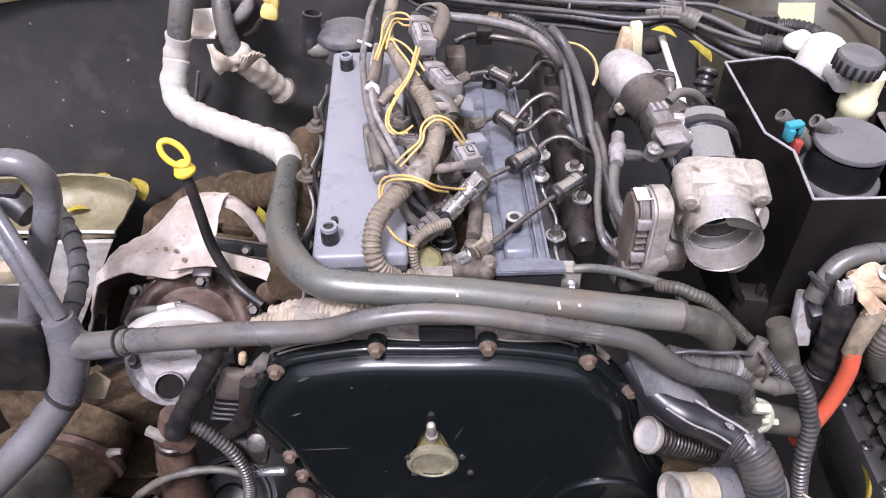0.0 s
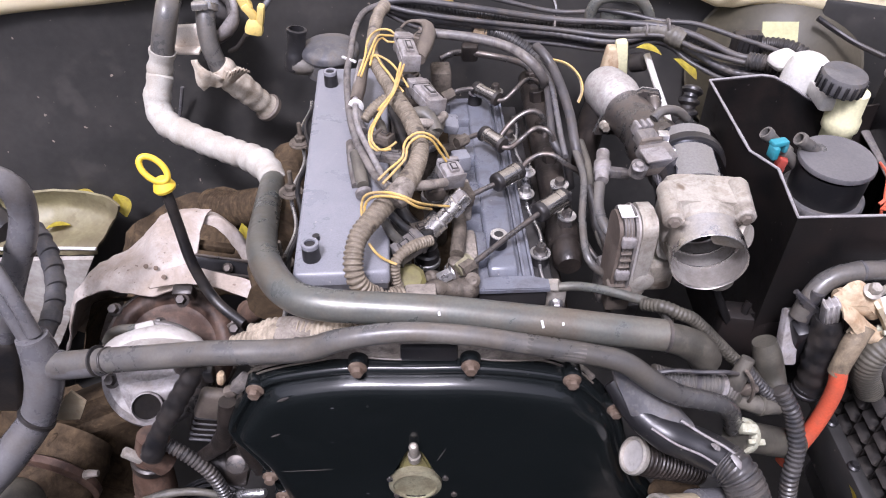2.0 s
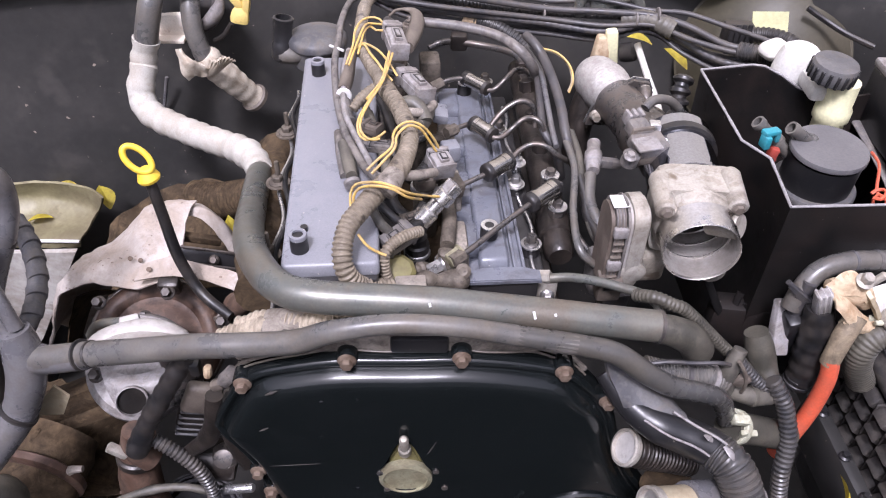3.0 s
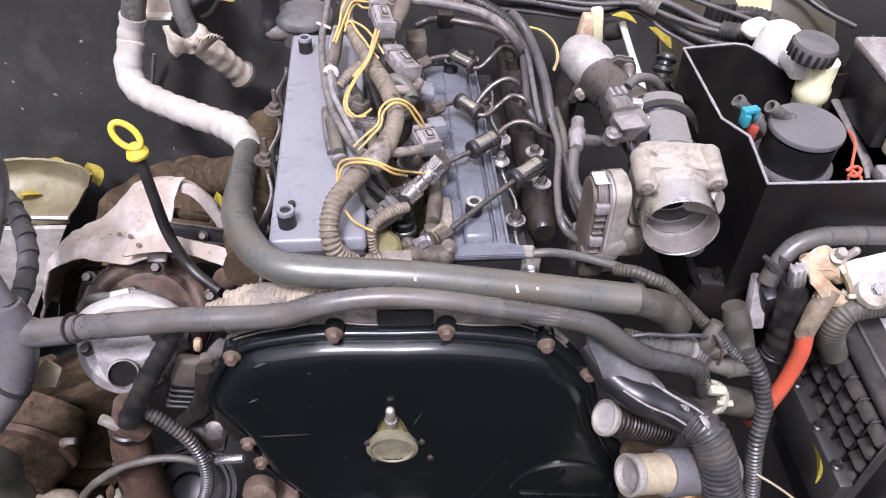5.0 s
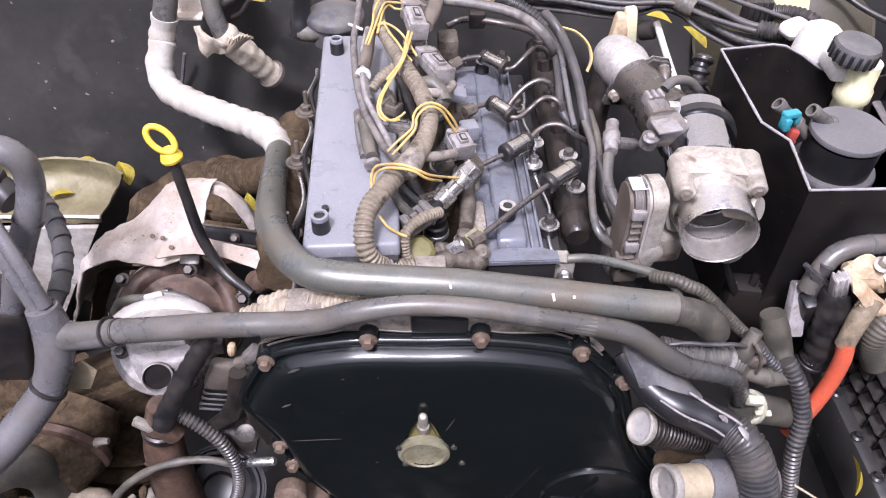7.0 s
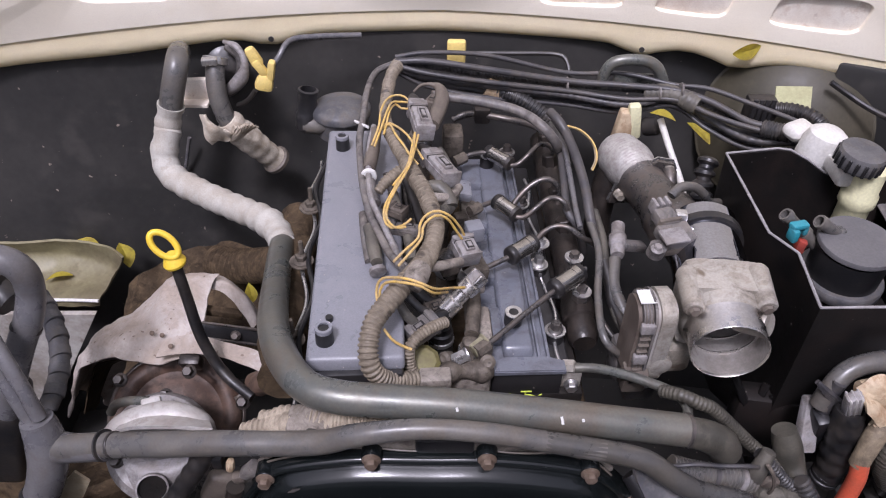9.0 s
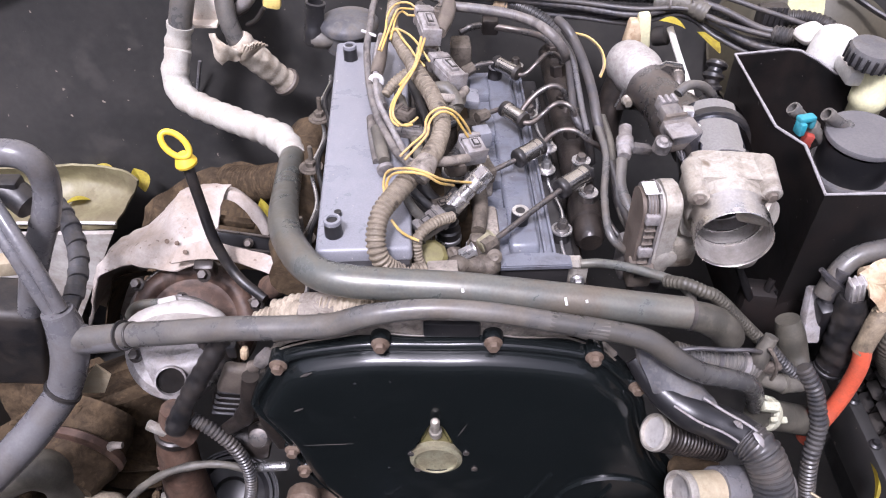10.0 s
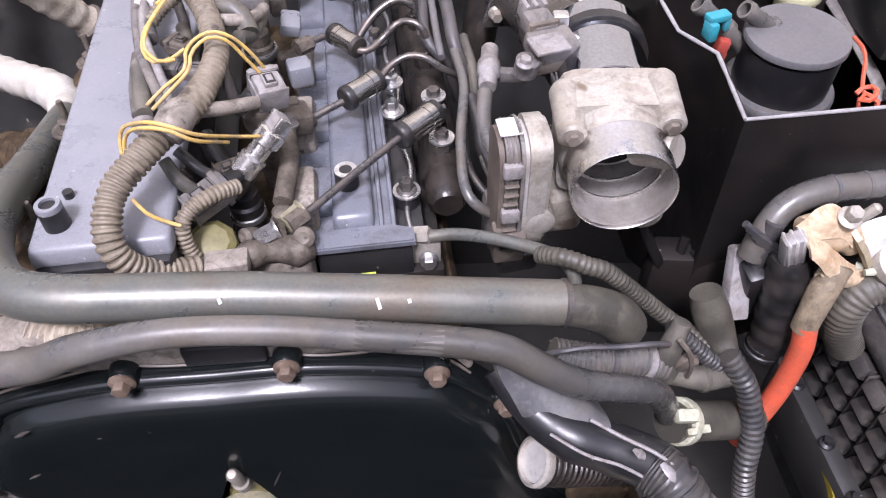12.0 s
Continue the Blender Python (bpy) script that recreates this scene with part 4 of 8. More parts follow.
part("cloth_wrap", sweep([(-0.194, 0.780, 0.916), (-0.208, 0.815, 0.908), (-0.232, 0.845, 0.903), (-0.280, 0.885, 0.891), (-0.340, 0.930, 0.882), (-0.386, 0.965, 0.882), (-0.400, 0.985, 0.903), (-0.392, 1.000, 0.936), (-0.396, 1.005, 0.932), (-0.382, 1.010, 0.974)],
                         [0.0165, 0.0185, 0.0185, 0.018, 0.0185, 0.0195, 0.019, 0.018, 0.018, 0.0175], 18, rib=(0.026, 0.0016), wobble=0.10), WRAP, water, "white cloth heat wrap on the pipe")
part("rubber_end", sweep([(-0.383, 1.008, 0.970), (-0.373, 1.015, 1.005), (-0.368, 1.035, 1.029), (-0.383, 1.090, 1.014)], 0.0165, 16), RUBBER, water, "black rubber end at the firewall")
part("pipe_lip", lathe([(0.0135, 0.0), (0.0150, 0.0006), (0.0152, 0.003), (0.0142, 0.004)], along((0.212, 0.455, 0.9965), (0.157, 0.455, 1.005)), 26), STEEL_DARK, water)
part("rubber_coupler", sweep([(0.203, 0.456, 0.995), (0.226, 0.458, 0.987), (0.246, 0.462, 0.971), (0.259, 0.470, 0.948)], [0.0125, 0.0138, 0.0150, 0.0150], 18), OLIVE_RUBBER, water, "dusty rubber coupler on the pipe end")
for p, q in (((0.0135, 0.4444, 1.0372), (0.0142, 0.4428, 1.0345)), ((0.099, 0.446, 1.0255), (0.1005, 0.442, 1.0205)), ((0.117, 0.446, 1.0228), (0.1175, 0.4445, 1.0210))):
    part("paint_mark", sweep([p, q], 0.0012, 6, bm=None), PAPER, water, "white paint tick")

cool = thing("coolant_hose", (-0.066, 0.430, 1.019), "long dusty grey rubber coolant hose below the pipe", "hose")
COOL = [(-0.345, 0.470, 0.936), (-0.300, 0.465, 0.948), (-0.248, 0.455, 0.965), (-0.190, 0.445, 0.983), (-0.138, 0.440, 0.991), (-0.097, 0.435, 1.001), (-0.066, 0.430, 1.019), (-0.018, 0.430, 1.028), (0.033, 0.430, 1.025), (0.085, 0.430, 1.014), (0.134, 0.428, 1.005), (0.168, 0.425, 0.997), (0.194, 0.420, 0.979), (0.220, 0.420, 0.960), (0.250, 0.420, 0.950), (0.272, 0.425, 0.933), (0.289, 0.432, 0.894)]
COOL_R = [0.0118, 0.0118, 0.0115, 0.0112, 0.0108, 0.0104, 0.0095, 0.0085, 0.0085, 0.0088, 0.0092, 0.0095, 0.0096, 0.0094, 0.0090, 0.0088, 0.0088]
part("hose_body", sweep(COOL[:11], COOL_R[:11], 16), RUBBER, cool)
part("hose_end", sweep(COOL[9:], COOL_R[9:], 16), RUBBER_DARK, cool, "cleaner dark rubber end of the hose")
part("end_band", lathe([(0.0119, 0), (0.0124, 0.0006), (0.0124, 0.002), (0.0119, 0.0026)], along((-0.289, 0.463, 0.952), (-0.280, 0.461, 0.956)), 22), BLACK, cool)

junction = thing("hose_junction", (-0.356, 0.470, 0.938), "grey rubber y-shaped hose junction with clamps", "hose")
part("sleeve", sweep([(-0.360, 0.480, 0.965), (-0.358, 0.475, 0.940), (-0.361, 0.465, 0.910), (-0.375, 0.455, 0.877), (-0.393, 0.440, 0.856), (-0.420, 0.420, 0.831), (-0.467, 0.390, 0.795)], [0.0145, 0.0175, 0.0175, 0.0165, 0.017, 0.018, 0.018], 18), RUBBER_CLEAN, junction)
part("branch", sweep([(-0.359, 0.475, 0.932), (-0.332, 0.470, 0.936), (-0.296, 0.465, 0.947)], [0.0165, 0.0135, 0.0132], 16), RUBBER_CLEAN, junction)
for p, q, r in (((-0.300, 0.465, 0.948), (-0.294, 0.464, 0.950), 0.0138), ((-0.3745, 0.4550, 0.8775), (-0.3808, 0.4502, 0.8700), 0.0176)):
    n = (V(q) - V(p)).length
    part("clamp", lathe([(r, 0), (r + 0.0008, 0.0006), (r + 0.0008, n * 0.4), (r, n * 0.45)], along(p, q), 22), BLACK, junction)
heater = thing("heater_hose", (-0.434, 0.560, 1.078), "grey rubber hose that arches at the bay side", "hose")
part("hose_body", sweep([(-0.434, 0.560, 1.078), (-0.405, 0.560, 1.085), (-0.382, 0.560, 1.084), (-0.369, 0.560, 1.070), (-0.371, 0.560, 1.044), (-0.378, 0.550, 1.018), (-0.391, 0.540, 0.990), (-0.403, 0.530, 0.961), (-0.425, 0.530, 0.910)], 0.0128, 16), RUBBER_CLEAN, heater)
part("hose_band", lathe([(0.0128, 0), (0.0128 + 0.0012, 0.001), (0.0128 + 0.0012, 0.005), (0.0128, 0.006)], along((-0.381, 0.550, 1.012), (-0.383, 0.547, 1.007)), 20), BLACK, heater)
heater = thing("heater_hose", (-0.439, 0.560, 1.078), "pair of straight grey rubber hoses into the junction", "hose")
part("hose_body", sweep([(-0.447, 0.560, 1.078), (-0.416, 0.530, 1.056), (-0.392, 0.505, 1.030), (-0.377, 0.490, 0.998), (-0.366, 0.480, 0.961)], 0.0068, 16), RUBBER_CLEAN, heater)
part("hose_body", sweep([(-0.430, 0.556, 1.081), (-0.403, 0.528, 1.058), (-0.380, 0.504, 1.031), (-0.365, 0.489, 1.002), (-0.356, 0.480, 0.967)], 0.0066, 16), RUBBER_CLEAN, heater)
tline = [(-0.437, 0.660, 0.941), (-0.414, 0.630, 0.930), (-0.400, 0.600, 0.915), (-0.396, 0.570, 0.902), (-0.402, 0.550, 0.888)]
those = hose("taped_hose", tline, 0.0100, CAP_GREY, "tape-wrapped dusty hose beside the junction", seg=18)
tfine, _ = even(spline(np.array(tline, float)), 0.004)
for k in range(3, len(tfine) - 2, 5):
    part("tape_lap", lathe([(0.0100, 0), (0.0109, 0.0006), (0.0105, 0.011), (0.0100, 0.0115)], along(tfine[k], tfine[k + 1] + np.array((0.0006, 0.0, 0.0008))), 18), CAP_GREY, those)

# ---- dipstick ----
dip = thing("oil_dipstick", (-0.210, 0.598, 0.846), "black oil dipstick with a yellow ring handle", "dipstick")
dn = V(-0.261, 0.621, 1.030)
part("dipstick_tube", sweep([dn + V(0, 0, 0.004), dn.lerp(V((-0.252, 0.612, 0.935)), 0.5), (-0.252, 0.612, 0.935), (-0.240, 0.604, 0.901), (-0.224, 0.592, 0.886), (-0.198, 0.575, 0.878)], [0.0058, 0.0058, 0.0062, 0.0062, 0.006, 0.0055], 12), BLACK, dip)
dtop = V((-0.266, 0.622, 1.055))
dax = (dtop - dn).normalized()
part("collar", lathe([(0.0105, 0), (0.0115, 0.003), (0.009, 0.009), (0.005, 0.014)], along(dn - dax * 0.004, dn + dax), 20), YELLOW, dip)
dc = V((-0.267, 0.622, 1.050))
part("ring_handle", ring_loop([dc + V(0.70, -0.2, -0.68) * 0.0158 * math.cos(a) + V(0.64, 0.55, 0.53) * 0.0088 * math.sin(a) for a in np.linspace(0, 2 * math.pi, 12, endpoint=False)], 0.0032, 10), YELLOW, dip, "yellow plastic ring")
part("tube_clip", lathe([(0.008, 0), (0.008, 0.010), (0.006, 0.014)], along((-0.215, 0.588, 0.867), (-0.209, 0.580, 0.859)), 14), CONN_BROWN, dip)

# ---- throttle body, exhaust gas valve, foil elbow ----
throttle = thing("throttle_body", (0.25, 0.56, 0.97), "stained cast aluminium throttle body with an open round mouth", "throttle body")
ta = V((0.261, 0.525, 1.017))
tb = ta + V(0.008, 0.10, 0.002)
tm = along(ta, tb)
part("mouth_ring", lathe([(0.0337, 0.004), (0.0340, 0.001), (0.0346, 0.0), (0.0352, 0.001), (0.0352, 0.024), (0.0372, 0.027), (0.0378, 0.032)], tm, 44, ends=False), MACHINED, throttle, "pale machined mouth ring")
part("bore", lathe([(0.0338, 0.0025), (0.0328, 0.006), (0.0326, 0.062), (0.0300, 0.064), (0.0300, 0.095)], tm, 48, ends=False), BORE, throttle)
# black disc drawn in place of the bore's shaded depth
part("bore_end", lathe([(0.0305, 0.094), (0.0, 0.094)], tm, 40), BORE_SHADE, throttle)
for z in (0.026, 0.044):
    part("bore_step", lathe([(0.0327, z), (0.0308, z + 0.0005), (0.0308, z + 0.0018), (0.0327, z + 0.0026)], tm, 40, ends=False), ALU_BRIGHT, throttle)
# plate is near black to paint the dark inside of the bore
part("throttle_plate", lathe([(0.0296, 0), (0.0300, 0.0008), (0.0296, 0.0016), (0, 0.002)], tm @ pose(0, 0, 0.066, 12, 0, 0), 40), SHADE_BLACK, throttle, "throttle plate blackened for the shade in the bore")
part("plate_shaft", sweep([tm @ V(-0.030, 0, 0.064), tm @ V(0.0, 0, 0.064), tm @ V(0.030, 0, 0.064)], 0.0035, 10), STEEL, throttle)
housing_bm = bmesh.new()
loops = []
for hole_r, z in ((0.0334, 0.043), (None, 0.042), (None, 0.082), (0.0334, 0.082)):
    loop = []
    for k in range(48):
        c_, s_ = math.cos(k * math.pi / 24), math.sin(k * math.pi / 24)
        r = hole_r or 0.0385 / (abs(c_) ** 7 + abs(s_) ** 7) ** (1 / 7)
        loop.append(housing_bm.verts.new(tm @ V(r * c_, r * s_, z)))
    loops.append(loop)
for a, b in zip(loops, loops[1:]):
    for k in range(48):
        housing_bm.faces.new((a[k - 1], a[k], b[k], b[k - 1]))
bmesh.ops.recalc_face_normals(housing_bm, faces=housing_bm.faces[:])
part("housing", housing_bm, ALU, throttle)
part("housing_collar", lathe([(0.0375, 0.028), (0.0395, 0.036), (0.0395, 0.080), (0.037, 0.085)], tm, 36, ends=False), ALU, throttle)
for x, z in ((0.229, 1.044), (0.294, 1.048)):
    boss = part("screw_boss", lathe([(0.0075, -0.002), (0.0098, 0.0), (0.0108, 0.042), (0.009, 0.046)], along((x, 0.553, z), (x + 0.004, 0.62, z + 0.006)), 22), ALU, throttle)
    part("screw", hexa(0.0050, 0.003, along((x, 0.553, z), (x, 0.50, z)), flange=0.0072), CONN_BROWN, boss)
for x, z in ((0.213, 0.965), (0.292, 0.965)):
    part("screw_boss", lathe([(0.0085, -0.002), (0.0125, 0.0), (0.0135, 0.05)], along((x, 0.553, z), (x, 0.62, z)), 22), ALU, throttle)
part("side_spigot", lathe([(0.0115, 0), (0.0125, 0.002), (0.0125, 0.03)], along((0.298, 0.545, 1.032), (0.283, 0.560, 1.024)), 20), ALU, throttle)
SIDE = Matrix(((0, 0, 1, 0), (1, 0, 0, 0), (0, 1, 0, 0), (0, 0, 0, 1)))


def slab(x, t, h, w, r, dy=0.0, dz=0.0):
    """A rounded upright plate across the engine, t thick from x."""
    return prism(rounded(w * 0.74, h, r * 0.72), t, pose(x, 0.574 + dy, 0.988 + dz, 0, 0, 4) @ SIDE, min(t * 0.3, 0.003))


part("motor_housing", slab(0.202, 0.016, 0.104, 0.062, 0.024), ALU, throttle)
part("housing_step", slab(0.198, 0.006, 0.096, 0.056, 0.022), ALU_PALE, throttle)
cover = part("motor_cover", slab(0.186, 0.011, 0.100, 0.060, 0.026), CONN, throttle, "dusty grey plastic motor cover")
part("cover_lip", slab(0.196, 0.003, 0.104, 0.064, 0.027), CONN, cover)
part("cover_plate", slab(0.182, 0.005, 0.092, 0.052, 0.024), BROWN_PLATE, cover, "brown stained end plate")
for k in range(3):
    part("cover_rib", slab(0.1875 + 0.003 * k, 0.0013, 0.1016, 0.0612, 0.0265), CONN_BROWN, cover)
for dz in (0.030, -0.012):
    part("cover_clip", block((0.014, 0.007, 0.012), pose(0.192, 0.552, 0.988 + dz, 0, 0, 4), 0.002), SENSOR, throttle)
part("socket_block", block((0.024, 0.020, 0.030), pose(0.192, 0.556, 0.945, 8, 0, 4), 0.003), CONN_BROWN, throttle)
for k in range(9):
    part("cover_fin", block((0.0105, 0.0035, 0.0016), pose(0.1915, 0.5505, 1.022 - 0.0085 * k, 0, 0, 4), 0.0004, 1), CONN_BROWN, cover)
part("socket_slot", block((0.016, 0.004, 0.006), pose(0.192, 0.545, 0.952, 8, 0, 4), 0.001), BLACK, throttle)
part("housing_foot", block((0.05, 0.040, 0.035), pose(0.225, 0.585, 0.955, 0, 0, 4), 0.008), ALU, throttle)
part("label", block((0.015, 0.018, 0.001), pose(0.191, 0.573, 1.0388, 0, 0, 4), 0.0), PAPER, throttle, "small white label")
part("lower_bracket", block((0.05, 0.03, 0.05), pose(0.205, 0.60, 0.925, 0, 0, 8), 0.006), CONN, throttle)
part("wiring_plug", block((0.030, 0.028, 0.024), pose(0.200, 0.565, 0.925, 10, 0, 8), 0.003), BLACK, throttle)

intake = thing("intake_clamp_pipe", (0.262, 0.66, 1.0), "shiny steel intake pipe with a black clamp band", "pipe")
im2 = along(ta + V(0.007, 0.085, 0.002), ta + V(0.016, 0.20, 0.004))
part("steel_sleeve", lathe([(0.0385, 0), (0.0385, 0.006), (0.0365, 0.008), (0.0365, 0.058), (0.0385, 0.060), (0.0385, 0.085)], im2, 40), CHROME, intake)
part("clamp_band", lathe([(0.0388, 0.058), (0.0402, 0.059), (0.0402, 0.068), (0.0388, 0.069)], im2, 36), BLACK, intake)
part("clamp_lug", block((0.012, 0.018, 0.012), im2 @ pose(0.030, 0.030, 0.064), 0.002), STEEL, intake)

egr = thing("exhaust_gas_valve", (0.225, 0.75, 0.97), "dark dusty cast valve housing with a grey sensor", "valve")
ea, eb = V((0.262, 0.712, 1.004)), V((0.238, 0.818, 0.998))
el = (eb - ea).length
part("valve_housing", lathe([(0.030, 0), (0.033, 0.008), (0.031, 0.035), (0.027, 0.045), (0.0265, el - 0.010), (0.029, el - 0.006)], along(ea, eb), 30), STEEL_DARK, egr)
FLANGE = [(-0.034, -0.030), (-0.028, -0.008), (-0.016, 0.009), (0.000, 0.020), (0.015, 0.031), (0.034, 0.028), (0.040, 0.016), (0.031, -0.006), (0.026, -0.030)]
part("flange", prism(FLANGE, 0.007, Matrix(((1, 0, 0, eb.x), (0, 0, 1, eb.y - 0.010), (0, 1, 0, eb.z), (0, 0, 0, 1))), 0.0015), STEEL_DARK, egr)
part("flange_gasket", prism([(x * 1.04, z * 1.04) for x, z in FLANGE], 0.002, Matrix(((1, 0, 0, eb.x), (0, 0, 1, eb.y - 0.002), (0, 1, 0, eb.z), (0, 0, 0, 1))), 0.0005), STEEL, egr, "bright gasket edge")
for dx, dz in ((0.029, 0.020), (-0.024, -0.014)):
    part("flange_bolt", hexa(0.0055, 0.007, pose(eb.x + dx, eb.y - 0.012, eb.z + dz, 90, 0, 0), flange=0.0075), ALU, egr)
part("flange_boss", sweep([(eb.x + 0.029, eb.y - 0.030, eb.z + 0.012), (eb.x + 0.029, eb.y - 0.018, eb.z + 0.018), (eb.x + 0.029, eb.y - 0.008, eb.z + 0.020)], [0.006, 0.008, 0.008], 12), STEEL_DARK, egr)
sm = pose(0, 0, 0, 10, 4, 20)
sens_ob = part("sensor_body", block((0.036, 0.026, 0.014), Matrix.Translation((0.233, 0.651, 1.048)) @ sm, 0.003), CONN, egr, "dusty pale sensor with an ear")
part("sensor_face", block((0.028, 0.019, 0.003), Matrix.Translation((0.228, 0.641, 1.056)) @ sm, 0.001), SENSOR, sens_ob)
part("sensor_skirt", block((0.040, 0.010, 0.018), Matrix.Translation((0.236, 0.645, 1.040)) @ sm, 0.003), CONN_BROWN, sens_ob)
part("sensor_ear", lathe([(0.0088, -0.008), (0.0088, 0.004), (0.0076, 0.005), (0.0, 0.005)], Matrix.Translation((0.212, 0.634, 1.045)) @ sm, 22), CONN, sens_ob)
part("sensor_screw", hexa(0.0045, 0.003, Matrix.Translation((0.209, 0.627, 1.050)) @ sm, flange=0.0062), SENSOR, sens_ob)
part("sensor_plug", block((0.022, 0.022, 0.014), Matrix.Translation((0.226, 0.670, 1.054)) @ sm, 0.003), CONN, egr, "dusty grey electric plug")
part("sensor_rib", block((0.025, 0.004, 0.016), Matrix.Translation((0.227, 0.662, 1.054)) @ sm, 0.001), CONN_BROWN, egr)
for k in range(3):
    part("plug_rib", block((0.004, 0.012, 0.014), Matrix.Translation((0.224, 0.690, 1.056)) @ sm @ pose(0.0075 * (k - 1), 0, 0), 0.0012), SENSOR, egr)
part("plug_bridge", block((0.022, 0.007, 0.010), Matrix.Translation((0.225, 0.693, 1.053)) @ sm, 0.0015), SENSOR, egr)
part("vacuum_hose", sweep([(0.240, 0.708, 1.055), (0.250, 0.716, 1.060), (0.268, 0.724, 1.055), (0.284, 0.731, 1.040), (0.296, 0.743, 1.020), (0.320, 0.770, 1.000)], 0.0052, 12), RUBBER, egr, "grey vacuum hose")

foil = thing("foil_elbow", (0.20, 0.84, 0.95), "silver ribbed foil-insulated elbow pipe", "pipe")
part("ribbed_sleeve", sweep([(0.238, 0.818, 0.998), (0.234, 0.832, 0.999), (0.228, 0.848, 1.000), (0.221, 0.866, 0.999), (0.215, 0.880, 0.996), (0.211, 0.889, 0.994)], [0.0255, 0.0285, 0.0300, 0.0285, 0.0210, 0.0050], 30, step=0.003, rib=(0.0040, 0.0003), wobble=0.05), FOIL, foil)
part("lower_pipe", sweep([(0.222, 0.858, 0.985), (0.208, 0.848, 0.962), (0.202, 0.838, 0.935), (0.202, 0.830, 0.900)], [0.022, 0.019, 0.017, 0.017], 20, wobble=0.08), RAIL, foil, "dark pipe below the foil")
part("foil_patch", block((0.010, 0.004, 0.010), Matrix.Translation((0.221, 0.832, 1.016)) @ pose(0, 0, 0, 40, -20, 0), 0.001), PAPER, foil)

# ---- sensor column and lines beside the throttle ----
temp = thing("line_connector", (0.196, 0.700, 0.986), "dusty grey push-on fuel connector with a rubber line", "connector")
part("stem", lathe([(0.007, 0), (0.008, 0.004), (0.008, 0.012), (0.0098, 0.014), (0.0098, 0.028), (0.0075, 0.030), (0.0075, 0.046)], along((0.192, 0.690, 0.986), (0.201, 0.745, 0.994)), 20), SENSOR, temp)
part("clip", block((0.030, 0.012, 0.010), Matrix.Translation((0.215, 0.715, 0.979)) @ pose(0, 0, 0, 0, 20, 20), 0.002), CONN, temp)
part("line", sweep([(0.190, 0.690, 0.982), (0.186, 0.660, 0.970), (0.193, 0.635, 0.959), (0.201, 0.615, 0.945), (0.201, 0.600, 0.908)], 0.0066, 12), RUBBER, temp)
hose("rubber_line", [(0.178, 0.688, 0.980), (0.182, 0.665, 0.970), (0.183, 0.644, 0.960), (0.191, 0.621, 0.955), (0.193, 0.600, 0.950)], 0.0055, BLACK, "thin black rubber line beside the throttle")
hose("fuel_feed_line", [(0.129, 0.565, 0.945), (0.153, 0.560, 0.952), (0.178, 0.545, 0.961), (0.202, 0.530, 0.966), (0.220, 0.515, 0.970), (0.229, 0.505, 0.965), (0.231, 0.500, 0.953)], 0.0048, PIPE, "thin dusty steel fuel feed line", "fuel line")
feed = thing("feed_bracket", (0.132, 0.560, 0.931), "dusty small metal bracket with a bolt", "bracket")
part("plate", block((0.022, 0.010, 0.034), Matrix.Translation((0.132, 0.566, 0.931)), 0.002), ALU, feed)
part("bracket_bolt", hexa(0.006, 0.005, Matrix.Translation((0.133, 0.560, 0.927)) @ pose(0, 0, 0, 90, 0, 0), flange=0.0075), STEEL, feed)
part("union", hexa(0.007, 0.012, along((0.124, 0.567, 0.946), (0.137, 0.563, 0.950))), ALU, feed)
hose("rail_hose", [(0.134, 0.898, 1.040), (0.142, 0.877, 1.040), (0.152, 0.862, 1.030), (0.159, 0.817, 1.025), (0.166, 0.779, 1.010), (0.169, 0.748, 0.995), (0.177, 0.735, 0.975), (0.194, 0.738, 0.950)], 0.0058, CABLE, "dark rubber hose beside the fuel rail", seg=14)
hose("rail_hose", [(0.149, 0.873, 1.000), (0.147, 0.815, 0.995), (0.147, 0.769, 0.985), (0.163, 0.757, 0.965), (0.175, 0.766, 0.920)], 0.0048, CABLE, "thin dusty rubber hose beside the fuel rail", seg=12)
hose("overflow_hose", [(-0.012, 0.915, 1.050), (0.023, 0.909, 1.050), (0.066, 0.896, 1.050), (0.100, 0.884, 1.045), (0.123, 0.860, 1.040), (0.139, 0.859, 1.020), (0.146, 0.873, 1.000)], 0.0062, CONN, "dusty rubber hose across the rocker cover", seg=14)
hose("steel_crossover", [(0.013, 0.939, 1.000), (0.028, 0.945, 1.005), (0.047, 0.939, 1.010), (0.084, 0.928, 1.010), (0.118, 0.931, 1.000), (0.133, 0.927, 0.990), (0.137, 0.925, 0.970)], 0.0045, STEEL_DARK, "dark steel crossover fuel line", "fuel line")
solo("rubber_bracket", block((0.022, 0.018, 0.022), Matrix.Translation((0.052, 0.940, 1.010)), 0.004), RAIL, "rust-brown clamp on the crossover line", "clamp")
solo("head_bracket", block((0.026, 0.034, 0.034), Matrix.Translation((0.014, 0.914, 0.985)) @ pose(0, 0, 0, 0, 0, 4), 0.004), HEAD, "dusty cast bracket on the cylinder head", "bracket")
hose("braided_lead", [(0.149, 0.878, 1.034), (0.169, 0.866, 1.034), (0.184, 0.854, 1.024), (0.188, 0.839, 1.012), (0.183, 0.830, 1.000)], 0.0012, WIRE_Y, "thin braided yellowish lead", "cable", seg=8)
hose("braided_lead", [(0.151, 0.883, 1.030), (0.170, 0.869, 1.030), (0.184, 0.859, 1.020), (0.187, 0.842, 1.010), (0.182, 0.832, 1.000)], 0.0012, TAN, "thin braided yellowish lead", "cable", seg=8)

